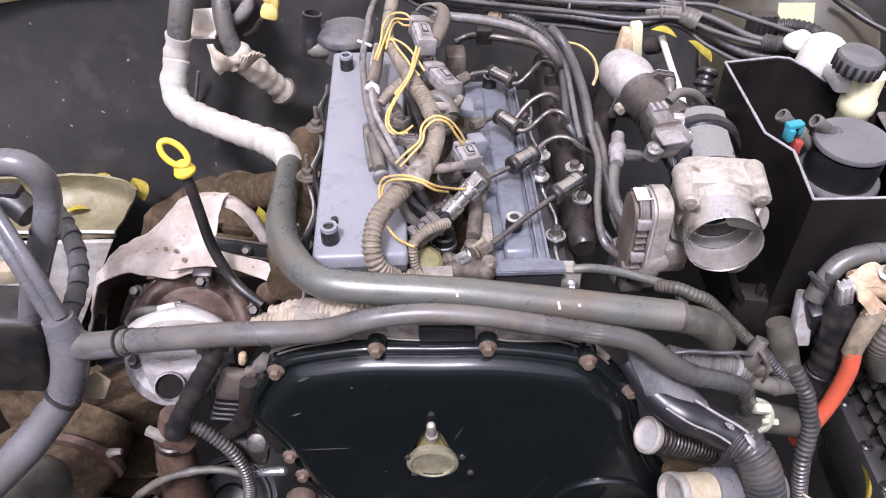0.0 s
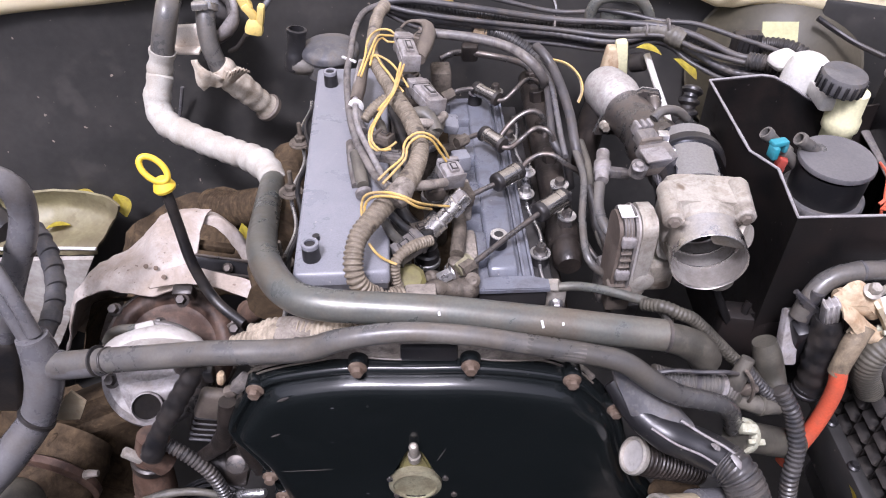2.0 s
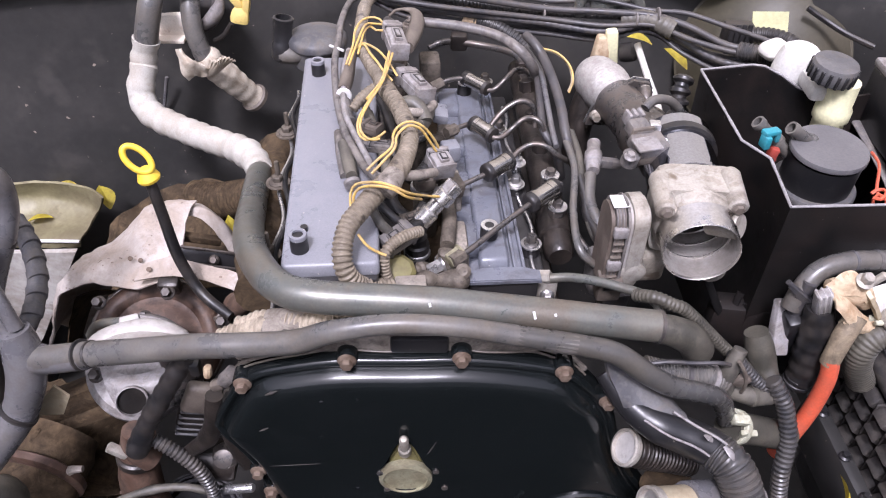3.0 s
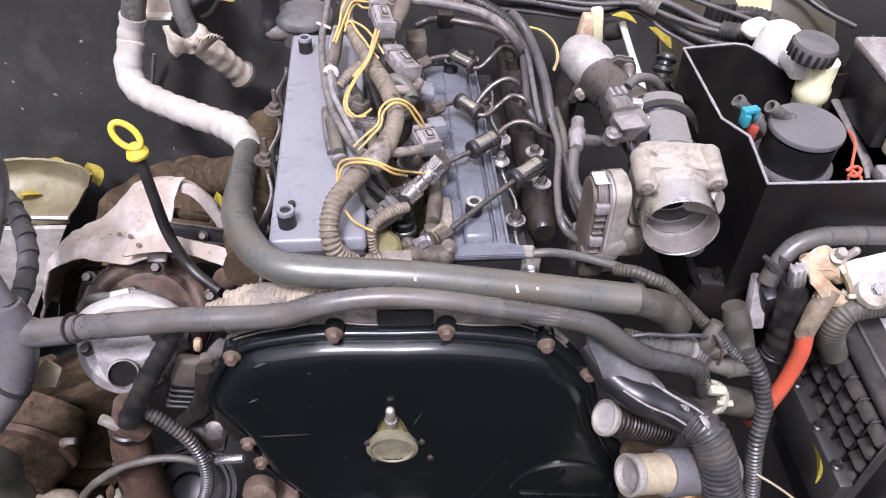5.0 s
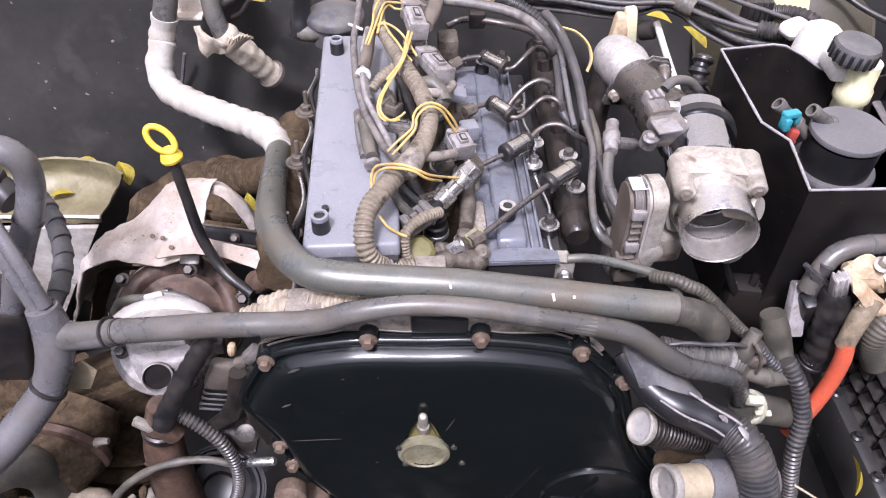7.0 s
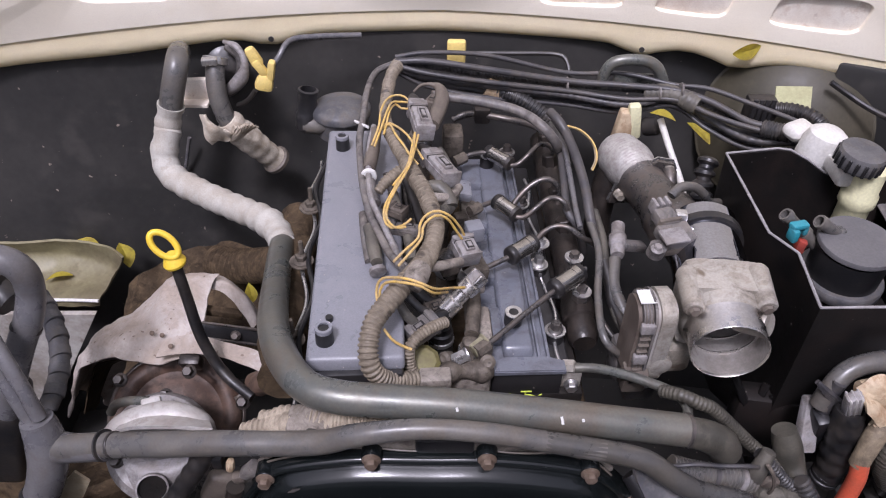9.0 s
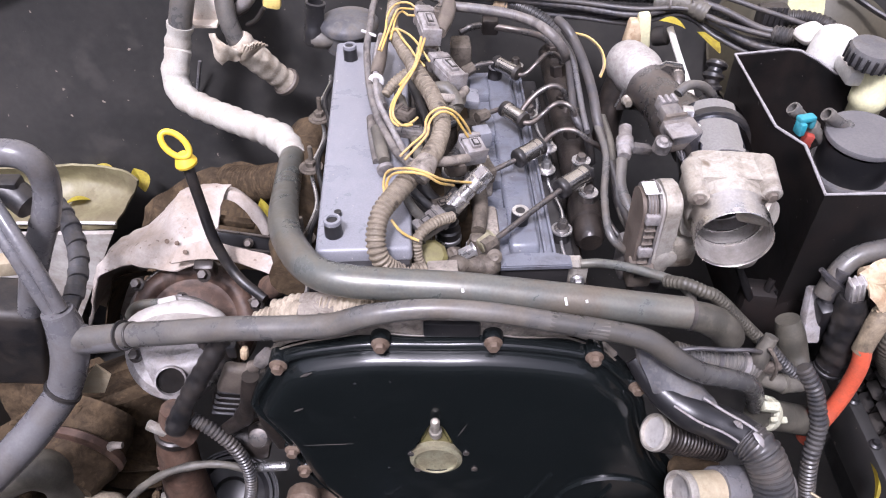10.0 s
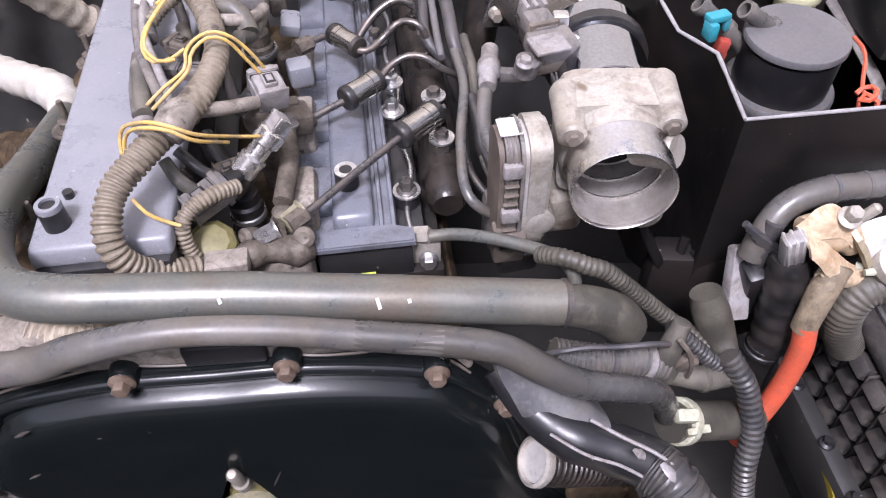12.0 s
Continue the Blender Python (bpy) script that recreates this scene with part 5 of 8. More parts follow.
# ---- black tray with canister and reservoir ----
tray = thing("battery_tray_box", (0.44, 0.68, 0.84), "open black plastic box, rim paled by wear and highlight", "plastic box")
RIM = [(0.322, 0.793, 1.052), (0.326, 0.653, 1.052), (0.345, 0.622, 1.052), (0.339, 0.548, 1.052), (0.545, 0.556, 1.052), (0.60, 0.556, 1.052), (0.60, 0.815, 1.02), (0.50, 0.780, 1.028), (0.462, 0.782, 1.028), (0.440, 0.788, 1.031), (0.420, 0.798, 1.042), (0.400, 0.805, 1.050), (0.385, 0.805, 1.052)]


def box_wall(line, z0, t):
    bm = bmesh.new()
    c = np.mean([p[:2] for p in line], 0)
    low = [np.array(c) + (np.array(p[:2]) - c) * 0.96 for p in line]
    loops = [[bm.verts.new((x, y, z0)) for x, y in low], [bm.verts.new(p) for p in line]]
    for i in range(len(line)):
        bm.faces.new((loops[0][i - 1], loops[0][i], loops[1][i], loops[1][i - 1]))
    bm.faces.new(loops[0])
    bmesh.ops.recalc_face_normals(bm, faces=bm.faces[:])
    bmesh.ops.solidify(bm, geom=bm.faces[:], thickness=t)
    return bm


part("box_shell", box_wall(RIM, 0.80, 0.003), TRAY, tray)
# pale tube draws the rim's edge highlight along with its wear
for i in range(len(RIM)):
    a, b = V(RIM[i - 1]), V(RIM[i])
    if max(a.x, b.x) < 0.59:
        part("rim_edge", sweep([a + V(0, 0, 0.001), a.lerp(b, 0.5) + V(0, 0, 0.001), b + V(0, 0, 0.001)], 0.0014, 8, wobble=0.25), RIM_PALE, tray, "worn rim edge, paled for its highlight")
part("front_foot", block((0.10, 0.03, 0.10), pose(0.36, 0.565, 0.86, 0, 0, -8), 0.008), TRAY, tray)
part("inner_shelf", prism([(0.33, 0.70), (0.40, 0.66), (0.50, 0.66), (0.50, 0.76), (0.42, 0.765), (0.37, 0.80), (0.332, 0.79)], 0.004, pose(0, 0, 0.93), 0.001), TRAY, tray)

can = thing("vapour_canister", (0.414, 0.645, 0.95), "black round canister with a dusty flat grey lid", "canister")
cm = pose(0.413, 0.648, 0.990, 3, 0, 0)
part("canister_body", lathe([(0.036, -0.02), (0.036, 0.052)], cm, 40), PLASTIC, can)
part("canister_flange", lathe([(0.041, 0.004), (0.0425, 0.006), (0.0425, 0.014), (0.041, 0.016), (0.036, 0.017)], cm, 40), CAP_GREY, can)
part("canister_lid", lathe([(0.0370, 0.055), (0.0380, 0.056), (0.0380, 0.0595), (0.0372, 0.061), (0.0, 0.0615)], cm, 44), mat("dusty_grey_lid", (0.085, 0.084, 0.088), 0.30, 0.0, (0.145, 0.138, 0.134), 0.4, 20, 0.1, 400), can, "dusty flat grey lid")
STUB = [(0.0045, 0.010), (0.0048, 0.0), (0.0068, 0.0), (0.0072, 0.002), (0.0072, 0.006), (0.0062, 0.008), (0.0062, 0.030), (0.0085, 0.031), (0.0085, 0.036), (0.0062, 0.037), (0.0062, 0.055)]
part("stub", lathe(STUB, along((0.341, 0.664, 1.068), (0.367, 0.661, 1.045)), 20), RUBBER, can)
part("stub", lathe(STUB, along((0.373, 0.656, 1.066), (0.402, 0.660, 1.045)), 20), RUBBER, can)
clip_m = Matrix.Translation((0.352, 0.651, 1.060)) @ pose(0, 0, 0, 0, 0, 15)
cyan = thing("cyan_clip", (0.356, 0.658, 1.055), "cyan plastic clip on the canister hose", "clip")
part("clip_top", block((0.018, 0.010, 0.006), clip_m @ pose(0, 0, 0.004), 0.0018), CYAN, cyan)
part("clip_leg", block((0.007, 0.012, 0.014), clip_m @ pose(-0.006, -0.003, -0.004), 0.0018), CYAN, cyan)
part("clip_leg", block((0.005, 0.010, 0.010), clip_m @ pose(0.007, 0.0, -0.002), 0.0015), CYAN, cyan)
redc = thing("red_clip", (0.363, 0.655, 1.035), "dull red plastic clip below the cyan clip", "clip")
part("clip_body", block((0.009, 0.012, 0.014), Matrix.Translation((0.362, 0.653, 1.038)) @ pose(0, 0, 0, 0, 10, -10), 0.002), RED_DULL, redc)
part("clip_tongue", block((0.005, 0.008, 0.010), Matrix.Translation((0.363, 0.651, 1.030)) @ pose(0, 0, 0, 0, 10, -10), 0.0015), RED_DULL, redc)

res = thing("brake_fluid_reservoir", (0.45, 0.80, 1.02), "white translucent reservoir with a black ribbed cap", "reservoir")
part("tank", lathe([(0.023, -0.060), (0.026, -0.030), (0.026, 0.000), (0.0225, 0.012), (0.014, 0.018), (0.0, 0.019)], Matrix.Translation((0.448, 0.826, 1.048)) @ pose(0, 0, 0, 0, 8, 0), 30), WHITE, res)
part("tank_shoulder", block((0.034, 0.030, 0.020), Matrix.Translation((0.432, 0.862, 1.042)) @ pose(0, 0, 0, 0, -10, 20), 0.010, 3), WHITE, res)
part("tank_web", block((0.034, 0.070, 0.020), Matrix.Translation((0.458, 0.795, 1.040)), 0.006), WHITE, res)
part("tank_neck", lathe([(0.0175, -0.085), (0.0175, -0.050), (0.0205, -0.046), (0.0205, -0.034), (0.018, -0.030), (0.018, 0.0)], Matrix.Translation((0.474, 0.764, 1.056)), 28), CREAM, res, "yellowed ribbed neck")
capm = Matrix.Translation((0.455, 0.763, 1.061)) @ pose(0, 0, 0, 4, 4, 0)
cap_top = part("cap", lathe([(0.0238, 0.0), (0.0250, 0.002), (0.0250, 0.016), (0.0235, 0.0195), (0.0, 0.0205)], capm, 36), CAP_GREY, res, "black plastic screw cap")
for k in range(18):
    part("cap_grip", block((0.003, 0.004, 0.016), capm @ pose(0, 0, 0, 0, 0, 20 * k) @ pose(0.0250, 0, 0.008), 0.0008, 1), PLASTIC, cap_top)

fuse = thing("fuse_box", (0.509, 0.677, 1.040), "black fuse box with a grey lid and beige block", "fuse box")
fx, fy, fz = (0.524, 0.690, 0.985)
part("box_body", block((0.17, 0.11, 0.070), pose(fx + 0.085, fy + 0.058, 1.020, 0, 0, 0), 0.004), PLASTIC, fuse)
part("lid", block((0.172, 0.112, 0.010), pose(fx + 0.085, fy + 0.058, 1.060), 0.003), SENSOR, fuse, "pale grey lid")
part("relay_block", block((0.075, 0.020, 0.046), pose(fx + 0.047, fy - 0.008, 1.010, -6, 0, 0), 0.005, 3), CREAM, fuse, "cream relay block")
for k in range(2):
    part("relay_slot", block((0.012, 0.004, 0.003), pose(fx + 0.045, fy - 0.0185, 1.018 - 0.020 * k, -6, 0, 0), 0.0008), BLACK, fuse)
part("fuse_base", block((0.14, 0.022, 0.016), pose(fx + 0.075, fy - 0.022, 0.968), 0.004), SENSOR, fuse)
part("side_rail_edge", sweep([(0.520, 0.783, 0.990), (0.525, 0.739, 0.980), (0.531, 0.695, 0.965), (0.532, 0.677, 0.955)], 0.007, 10, flat=0.5), CONN, fuse)
hose("orange_wire", [(0.462, 0.651, 1.040), (0.455, 0.622, 1.045), (0.440, 0.589, 1.040), (0.440, 0.577, 1.040), (0.430, 0.576, 1.040), (0.442, 0.572, 1.020), (0.467, 0.583, 0.970)], 0.0015, RED, "thin orange-red wire with a knot", "cable", seg=6)
hose("orange_wire", [(0.427, 0.576, 1.046), (0.433, 0.578, 1.050), (0.437, 0.572, 1.052), (0.427, 0.559, 1.054), (0.420, 0.561, 1.052), (0.424, 0.563, 1.056), (0.433, 0.560, 1.050), (0.432, 0.557, 1.046)], 0.0018, RED, "thin orange-red wire with a knot", "cable", seg=6)

# ---- battery corner: terminal, red cable, grid panel ----
term = thing("battery_terminal_clamp", (0.395, 0.490, 0.990), "stained beige terminal clamp with curled plates", "battery terminal")
part("clamp_body", sweep([(0.376, 0.500, 0.996), (0.390, 0.502, 0.996), (0.404, 0.502, 0.990), (0.416, 0.500, 0.980)], [0.009, 0.012, 0.013, 0.010], 16, wobble=0.5), BEIGE, term)
part("curled_plate", loft([
    [(0.373, 0.490, 1.004), (0.388, 0.490, 0.994), (0.403, 0.489, 0.981), (0.417, 0.488, 0.971), (0.428, 0.490, 0.969)],
    [(0.373, 0.483, 0.999), (0.387, 0.480, 0.988), (0.402, 0.479, 0.975), (0.415, 0.479, 0.966), (0.428, 0.482, 0.962)],
    [(0.375, 0.480, 0.990), (0.387, 0.478, 0.979), (0.401, 0.478, 0.967), (0.414, 0.479, 0.958), (0.428, 0.482, 0.954)]], 5, 0.003, 0.003), BEIGE, term)
part("crown_plate", loft([
    [(0.369, 0.498, 1.002), (0.379, 0.500, 1.014), (0.390, 0.501, 1.017), (0.402, 0.500, 1.011)],
    [(0.373, 0.492, 1.001), (0.382, 0.492, 1.008), (0.392, 0.492, 1.010), (0.404, 0.492, 1.003)],
    [(0.378, 0.489, 0.995), (0.388, 0.488, 0.999), (0.397, 0.488, 0.999), (0.408, 0.488, 0.990)]], 5, 0.003, 0.003), BEIGE, term)
part("side_plate", loft([
    [(0.404, 0.494, 1.004), (0.412, 0.492, 0.994), (0.420, 0.490, 0.982), (0.426, 0.489, 0.972)],
    [(0.409, 0.486, 1.001), (0.417, 0.484, 0.991), (0.425, 0.483, 0.979), (0.431, 0.483, 0.968)]], 5, 0.004, 0.003), TAN, term, "brown stained side plate")
random.seed(4)
for k in range(6):
    c = V((0.408, 0.486, 0.976)) + V(random.uniform(-0.020, 0.020), random.uniform(-0.004, 0.006), random.uniform(-0.014, 0.014))
    part("crust_lump", sweep([c, c + V(random.uniform(-0.006, 0.006), -0.002, 0.003), c + V(random.uniform(-0.009, 0.009), -0.002, random.uniform(-0.005, 0.005))], [0.002, random.uniform(0.003, 0.005), 0.002], 10, wobble=0.7), random.choice((BEIGE, CRUST, TAN)), term)
part("terminal_nut", hexa(0.0055, 0.007, Matrix.Translation((0.399, 0.494, 1.012)) @ pose(0, 0, 0, 20, 0, 0), flange=0.008), ALU, term)
part("pinch_rod", lathe([(0.0035, 0), (0.0038, 0.016), (0.002, 0.018)], along((0.404, 0.494, 1.008), (0.414, 0.493, 1.022)), 14), ALU, term)
part("cable_boot", sweep([(0.404, 0.486, 0.976), (0.395, 0.479, 0.960), (0.390, 0.473, 0.945), (0.388, 0.470, 0.928)], [0.0095, 0.0098, 0.0092, 0.0086], 16, wobble=0.12), BOOT, term, "grubby tan cable boot")
part("red_sleeve", sweep([(0.388, 0.470, 0.934), (0.391, 0.466, 0.912), (0.391, 0.464, 0.882), (0.387, 0.461, 0.853), (0.380, 0.458, 0.826), (0.370, 0.455, 0.800)], 0.0082, 16), RED, term, "orange-red cable sleeve")
strip_m = Matrix.Translation((0.371, 0.494, 0.985)) @ pose(0, 0, 0, 8, -18, 4)
strip_ob = part("grey_strip", block((0.016, 0.011, 0.034), strip_m, 0.003), SENSOR, term, "pale grey ribbed strip")
for k in range(3):
    part("strip_rib", block((0.0025, 0.0130, 0.034), strip_m @ pose(-0.005 + 0.005 * k, 0, 0), 0.001, 1), ALU_PALE, strip_ob)
relay = thing("relay_connector", (0.382, 0.495, 0.910), "black wrinkled relay boot with a pale side cover", "connector")
part("connector_body", sweep([(0.375, 0.499, 0.974), (0.380, 0.497, 0.945), (0.384, 0.495, 0.915), (0.386, 0.494, 0.885), (0.384, 0.493, 0.866)], [0.0130, 0.0155, 0.0165, 0.0150, 0.0120], 18, rib=(0.018, 0.0012), wobble=0.16), BLACK, relay)
part("lower_collar", lathe([(0.0120, 0), (0.0145, 0.002), (0.0145, 0.005), (0.0130, 0.006), (0.0142, 0.008), (0.0142, 0.011), (0.0120, 0.013)], along((0.384, 0.493, 0.868), (0.386, 0.494, 0.890)), 24), PLASTIC, relay)
part("side_cover", block((0.019, 0.014, 0.056), Matrix.Translation((0.354, 0.512, 0.932)) @ pose(0, 0, 0, -32, 8, 6), 0.003, 2, 0.8), SENSOR, relay, "pale grey side cover")
part("back_block", block((0.016, 0.020, 0.060), Matrix.Translation((0.366, 0.512, 0.925)) @ pose(0, 0, 0, 10, -14, 6), 0.004), PLASTIC, relay)
for k in range(4):
    d = V(0.0035 * k, -0.001 * k, -0.0045 * k)
    part("lead", sweep([V(0.344, 0.514, 0.992) + d, V(0.354, 0.511, 0.984) + d, V(0.366, 0.507, 0.976) + d * 0.6, V(0.374, 0.503, 0.968) + d * 0.3], 0.0026, 8), CABLE, relay)
part("cable_end", sweep([(0.366, 0.515, 0.990), (0.362, 0.513, 0.966), (0.362, 0.512, 0.946)], [0.006, 0.0075, 0.007], 12, wobble=0.2), CABLE, relay)
BHOSE = [(0.358, 0.514, 0.958), (0.363, 0.518, 0.978), (0.376, 0.526, 0.993), (0.398, 0.531, 1.000), (0.428, 0.534, 1.000), (0.470, 0.536, 0.998), (0.560, 0.540, 0.990)]
bhose = hose("battery_hose", BHOSE, 0.0097, RUBBER, "grey rubber hose over the battery terminal", seg=18)
ORIGIN[bhose] = V(bhose.location)
bline = even(spline(BHOSE, 8), 0.002)[0]
for k in (38, 50, 56):
    part("hose_band", lathe([(0.0097, 0), (0.0103, 0.0005), (0.0103, 0.0030), (0.0097, 0.0035)], along(bline[k], bline[k + 2]), 20), CAP_GREY, bhose)

# battery, with the ribbed side that faces the engine
batt = thing("battery", (0.57, 0.437, 0.60), "black battery with a ribbed side and white label", "battery")
part("battery_case", block((0.236, 0.180, 0.22), pose(0.573, 0.437, 0.778), 0.010, 3), PLASTIC, batt)
part("battery_lid", block((0.242, 0.186, 0.013), pose(0.572, 0.437, 0.893), 0.005, 3), GRILLE, batt)
part("battery_ridge", block((0.004, 0.170, 0.006), pose(0.468, 0.437, 0.900), 0.0015), CAP_GREY, batt)
part("battery_label", block((0.180, 0.150, 0.001), pose(0.585, 0.440, 0.9002), 0.0), PAPER, batt, "white label")
for k in range(5):
    for j in range(6):
        part("side_step", block((0.020, 0.0225, 0.013), pose(0.450, 0.388 + 0.0260 * j, 0.791 + 0.022 * k, 0, 34, 0), 0.003, 2, 0.9), GRILLE, batt)
for k in range(7):
    part("side_rib", block((0.0115, 0.0026, 0.104), pose(0.4495, 0.375 + 0.0260 * k, 0.834), 0.001, 1), GRILLE, batt)
hose("arched_loom", [(0.436, 0.478, 0.890), (0.423, 0.477, 0.914), (0.418, 0.477, 0.936), (0.425, 0.480, 0.952), (0.442, 0.482, 0.958), (0.463, 0.484, 0.960), (0.500, 0.488, 0.958)], 0.0130, OLIVE_RUBBER, "dark corrugated loom arched over the battery", "cable loom", rib=(0.0038, 0.0007))
clampb = thing("battery_clamp_plate", (0.440, 0.486, 0.978), "white-crusted metal clamp over the battery post", "battery terminal")
part("plate", loft([[(0.412, 0.504, 0.992), (0.436, 0.506, 1.002), (0.458, 0.508, 1.006), (0.480, 0.508, 1.004)], [(0.420, 0.494, 0.986), (0.438, 0.495, 0.995), (0.457, 0.496, 0.998), (0.480, 0.498, 0.996)], [(0.426, 0.486, 0.976), (0.440, 0.486, 0.984), (0.456, 0.487, 0.986), (0.478, 0.490, 0.984)]], 5, 0.006, 0.003), ALU_PALE, clampb)
lug_m = Matrix.Translation((0.441, 0.486, 0.972)) @ pose(0, 0, 0, 30, 0, 0)
part("post_ring", lathe([(0.008, 0), (0.0165, 0.001), (0.0175, 0.005), (0.0150, 0.010), (0.0080, 0.011)], lug_m, 28), ALU, clampb)
part("post_neck", lathe([(0.012, -0.07), (0.012, 0.0)], lug_m, 20), CAP_GREY, clampb)
for m in (lug_m @ pose(0, 0, 0.009), Matrix.Translation((0.464, 0.488, 0.988)) @ pose(0, 0, 0, 30, 0, 0)):
    solo("terminal_bolt", hexa(0.0062, 0.006, m, flange=0.0092), ALU_BRIGHT, "zinc bolt on the battery clamp", "bolt")
rail_a, rail_b = V((0.422, 0.512, 0.800)), V((0.428, 0.364, 0.800))
srail = solo("side_rail", block((0.016, 0.06, (rail_b - rail_a).length), along(rail_a, rail_b) @ pose(0, 0, (rail_b - rail_a).length / 2, 0, 0, 0), 0.004), BODY_BLACK, "black rail beside the ribbed battery side", "rail")
for k in (0.2, 0.55, 0.85):
    q = rail_a.lerp(rail_b, k)
    part("rail_screw", hexa(0.004, 0.003, Matrix.Translation(q + V(-0.002, 0, 0.031)), flange=0.006), PLASTIC, srail)
hose("tan_pull_cord", [(0.344, 0.380, 0.828), (0.366, 0.370, 0.819), (0.389, 0.360, 0.805), (0.419, 0.350, 0.782), (0.461, 0.340, 0.744)], 0.0013, TAN, "thin tan cord across the rail", "cord", seg=6)

# ---- coolant outlets, looms and hoses at the pump side ----
outa = thing("coolant_outlet", (0.203, 0.420, 0.846), "white-crusted aluminium coolant outlet stub", "pipe", "coolant outlets")
om = along((0.192, 0.412, 0.879), (0.261, 0.422, 0.836))
part("stub_rim", lathe([(0.0140, 0.006), (0.0150, 0.0), (0.0175, 0.001), (0.0180, 0.005), (0.0157, 0.009)], om, 30), ALU, outa)
part("stub_core", lathe([(0.0, 0.004), (0.015, 0.004), (0.0150, 0.006)], om, 26), ALU_PALE, outa, "white scale inside the stub")
part("stub_body", sweep([om @ V(0, 0, 0.006), om @ V(0, 0, 0.03), om @ V(0, 0, 0.06), om @ V(0, 0, 0.09)], [0.0158, 0.0158, 0.0135, 0.012], 24, rib=(0.005, 0.001)), RAIL, outa)
outb = thing("coolant_outlet", (0.216, 0.360, 0.852), "tan oxidised coolant outlet with a grey hose", "pipe", "coolant outlets")
ob_m = along((0.202, 0.350, 0.881), (0.286, 0.370, 0.853))
part("stub_rim", lathe([(0.0155, 0.008), (0.0160, 0.0), (0.0190, 0.0), (0.0192, 0.006), (0.0180, 0.009)], ob_m, 30), ALU, outb)
part("stub_core", lathe([(0.0, 0.006), (0.016, 0.006)], ob_m, 26), ALU_PALE, outb, "white scale inside the stub")
part("stub_body", lathe([(0.0180, 0.008), (0.0182, 0.045), (0.0190, 0.047)], ob_m, 30), TAN, outb)
part("hose_end", lathe([(0.0212, 0.040), (0.0218, 0.042), (0.0218, 0.115)], ob_m, 30), RUBBER_CLEAN, outb, "grey rubber hose end")
big = thing("corrugated_loom", (0.258, 0.370, 0.902), "thick corrugated loom leaving a grey rubber sleeve", "cable loom")
part("tape_patch", loft([
    [(0.160, 0.442, 0.974), (0.176, 0.444, 0.972), (0.202, 0.440, 0.952), (0.236, 0.432, 0.920)],
    [(0.170, 0.426, 0.962), (0.188, 0.422, 0.953), (0.212, 0.416, 0.946), (0.236, 0.412, 0.930)],
    [(0.179, 0.414, 0.942), (0.194, 0.407, 0.936), (0.211, 0.401, 0.935), (0.236, 0.402, 0.933)],
    [(0.188, 0.412, 0.918), (0.200, 0.403, 0.916), (0.215, 0.396, 0.918), (0.232, 0.394, 0.926)]], 5, 0.003, 0.003), CAP_GREY, big, "dusty grey tape patch")
part("split_sleeve", sweep([(0.170, 0.445, 0.948), (0.190, 0.422, 0.932), (0.212, 0.405, 0.925), (0.238, 0.397, 0.918), (0.262, 0.388, 0.911), (0.276, 0.378, 0.905)], [0.010, 0.0130, 0.0155, 0.0165, 0.0170, 0.0165], 22, wobble=0.05), PLASTIC, big, "split black sleeve")
part("corrugation", sweep([(0.262, 0.386, 0.912), (0.272, 0.374, 0.910), (0.281, 0.362, 0.896), (0.288, 0.349, 0.872), (0.298, 0.338, 0.845), (0.319, 0.330, 0.806), (0.351, 0.320, 0.749)], 0.0172, 24, rib=(0.0050, 0.0019)), LOOM_DARK, big)
part("split_edge", sweep([(0.197, 0.399, 0.940), (0.217, 0.386, 0.935), (0.240, 0.380, 0.927), (0.266, 0.370, 0.912)], 0.0011, 6), SENSOR, big, "pale split edge of the loom")
part("split_edge", sweep([(0.222, 0.404, 0.945), (0.241, 0.394, 0.938), (0.262, 0.384, 0.931), (0.277, 0.374, 0.922)], 0.0013, 6), SENSOR, big, "pale split edge of the loom")
for p, q in (((0.262, 0.378, 0.932), (0.270, 0.370, 0.925)), ((0.246, 0.386, 0.937), (0.252, 0.382, 0.935))):
    part("tape_flap", sweep([p, ((V(p) + V(q)) / 2) + V(0, -0.002, 0.002), q], [0.002, 0.004, 0.002], 8, wobble=0.6, flat=0.4), SENSOR, big)
hose("thin_loom", [(0.337, 0.463, 0.912), (0.346, 0.456, 0.899), (0.354, 0.450, 0.884), (0.361, 0.435, 0.854), (0.360, 0.420, 0.817), (0.371, 0.410, 0.761), (0.389, 0.400, 0.687), (0.424, 0.390, 0.594)], [0.0079] * 8, LOOM_DARK, "thin corrugated black cable loom", "cable loom", rib=(0.0055, 0.0016))
lower = thing("clamped_hose", (0.326, 0.440, 0.861), "grey coolant hose with a white-crusted clamp", "hose")
part("hose_body", sweep([(0.292, 0.430, 0.885), (0.325, 0.440, 0.864), (0.354, 0.450, 0.843), (0.373, 0.455, 0.832)], 0.0148, 18), OLIVE_RUBBER, lower)
part("clamp_band", lathe([(0.0158, 0), (0.0170, 0.001), (0.0170, 0.008), (0.0158, 0.009)], along((0.296, 0.430, 0.885), (0.325, 0.440, 0.864)), 26), CRUST, lower, "white-crusted clamp")
part("clamp_screw", block((0.016, 0.009, 0.010), Matrix.Translation((0.296, 0.422, 0.906)) @ pose(0, 0, 0, 20, 10, 0), 0.002), CRUST, lower, "white-crusted clamp screw")
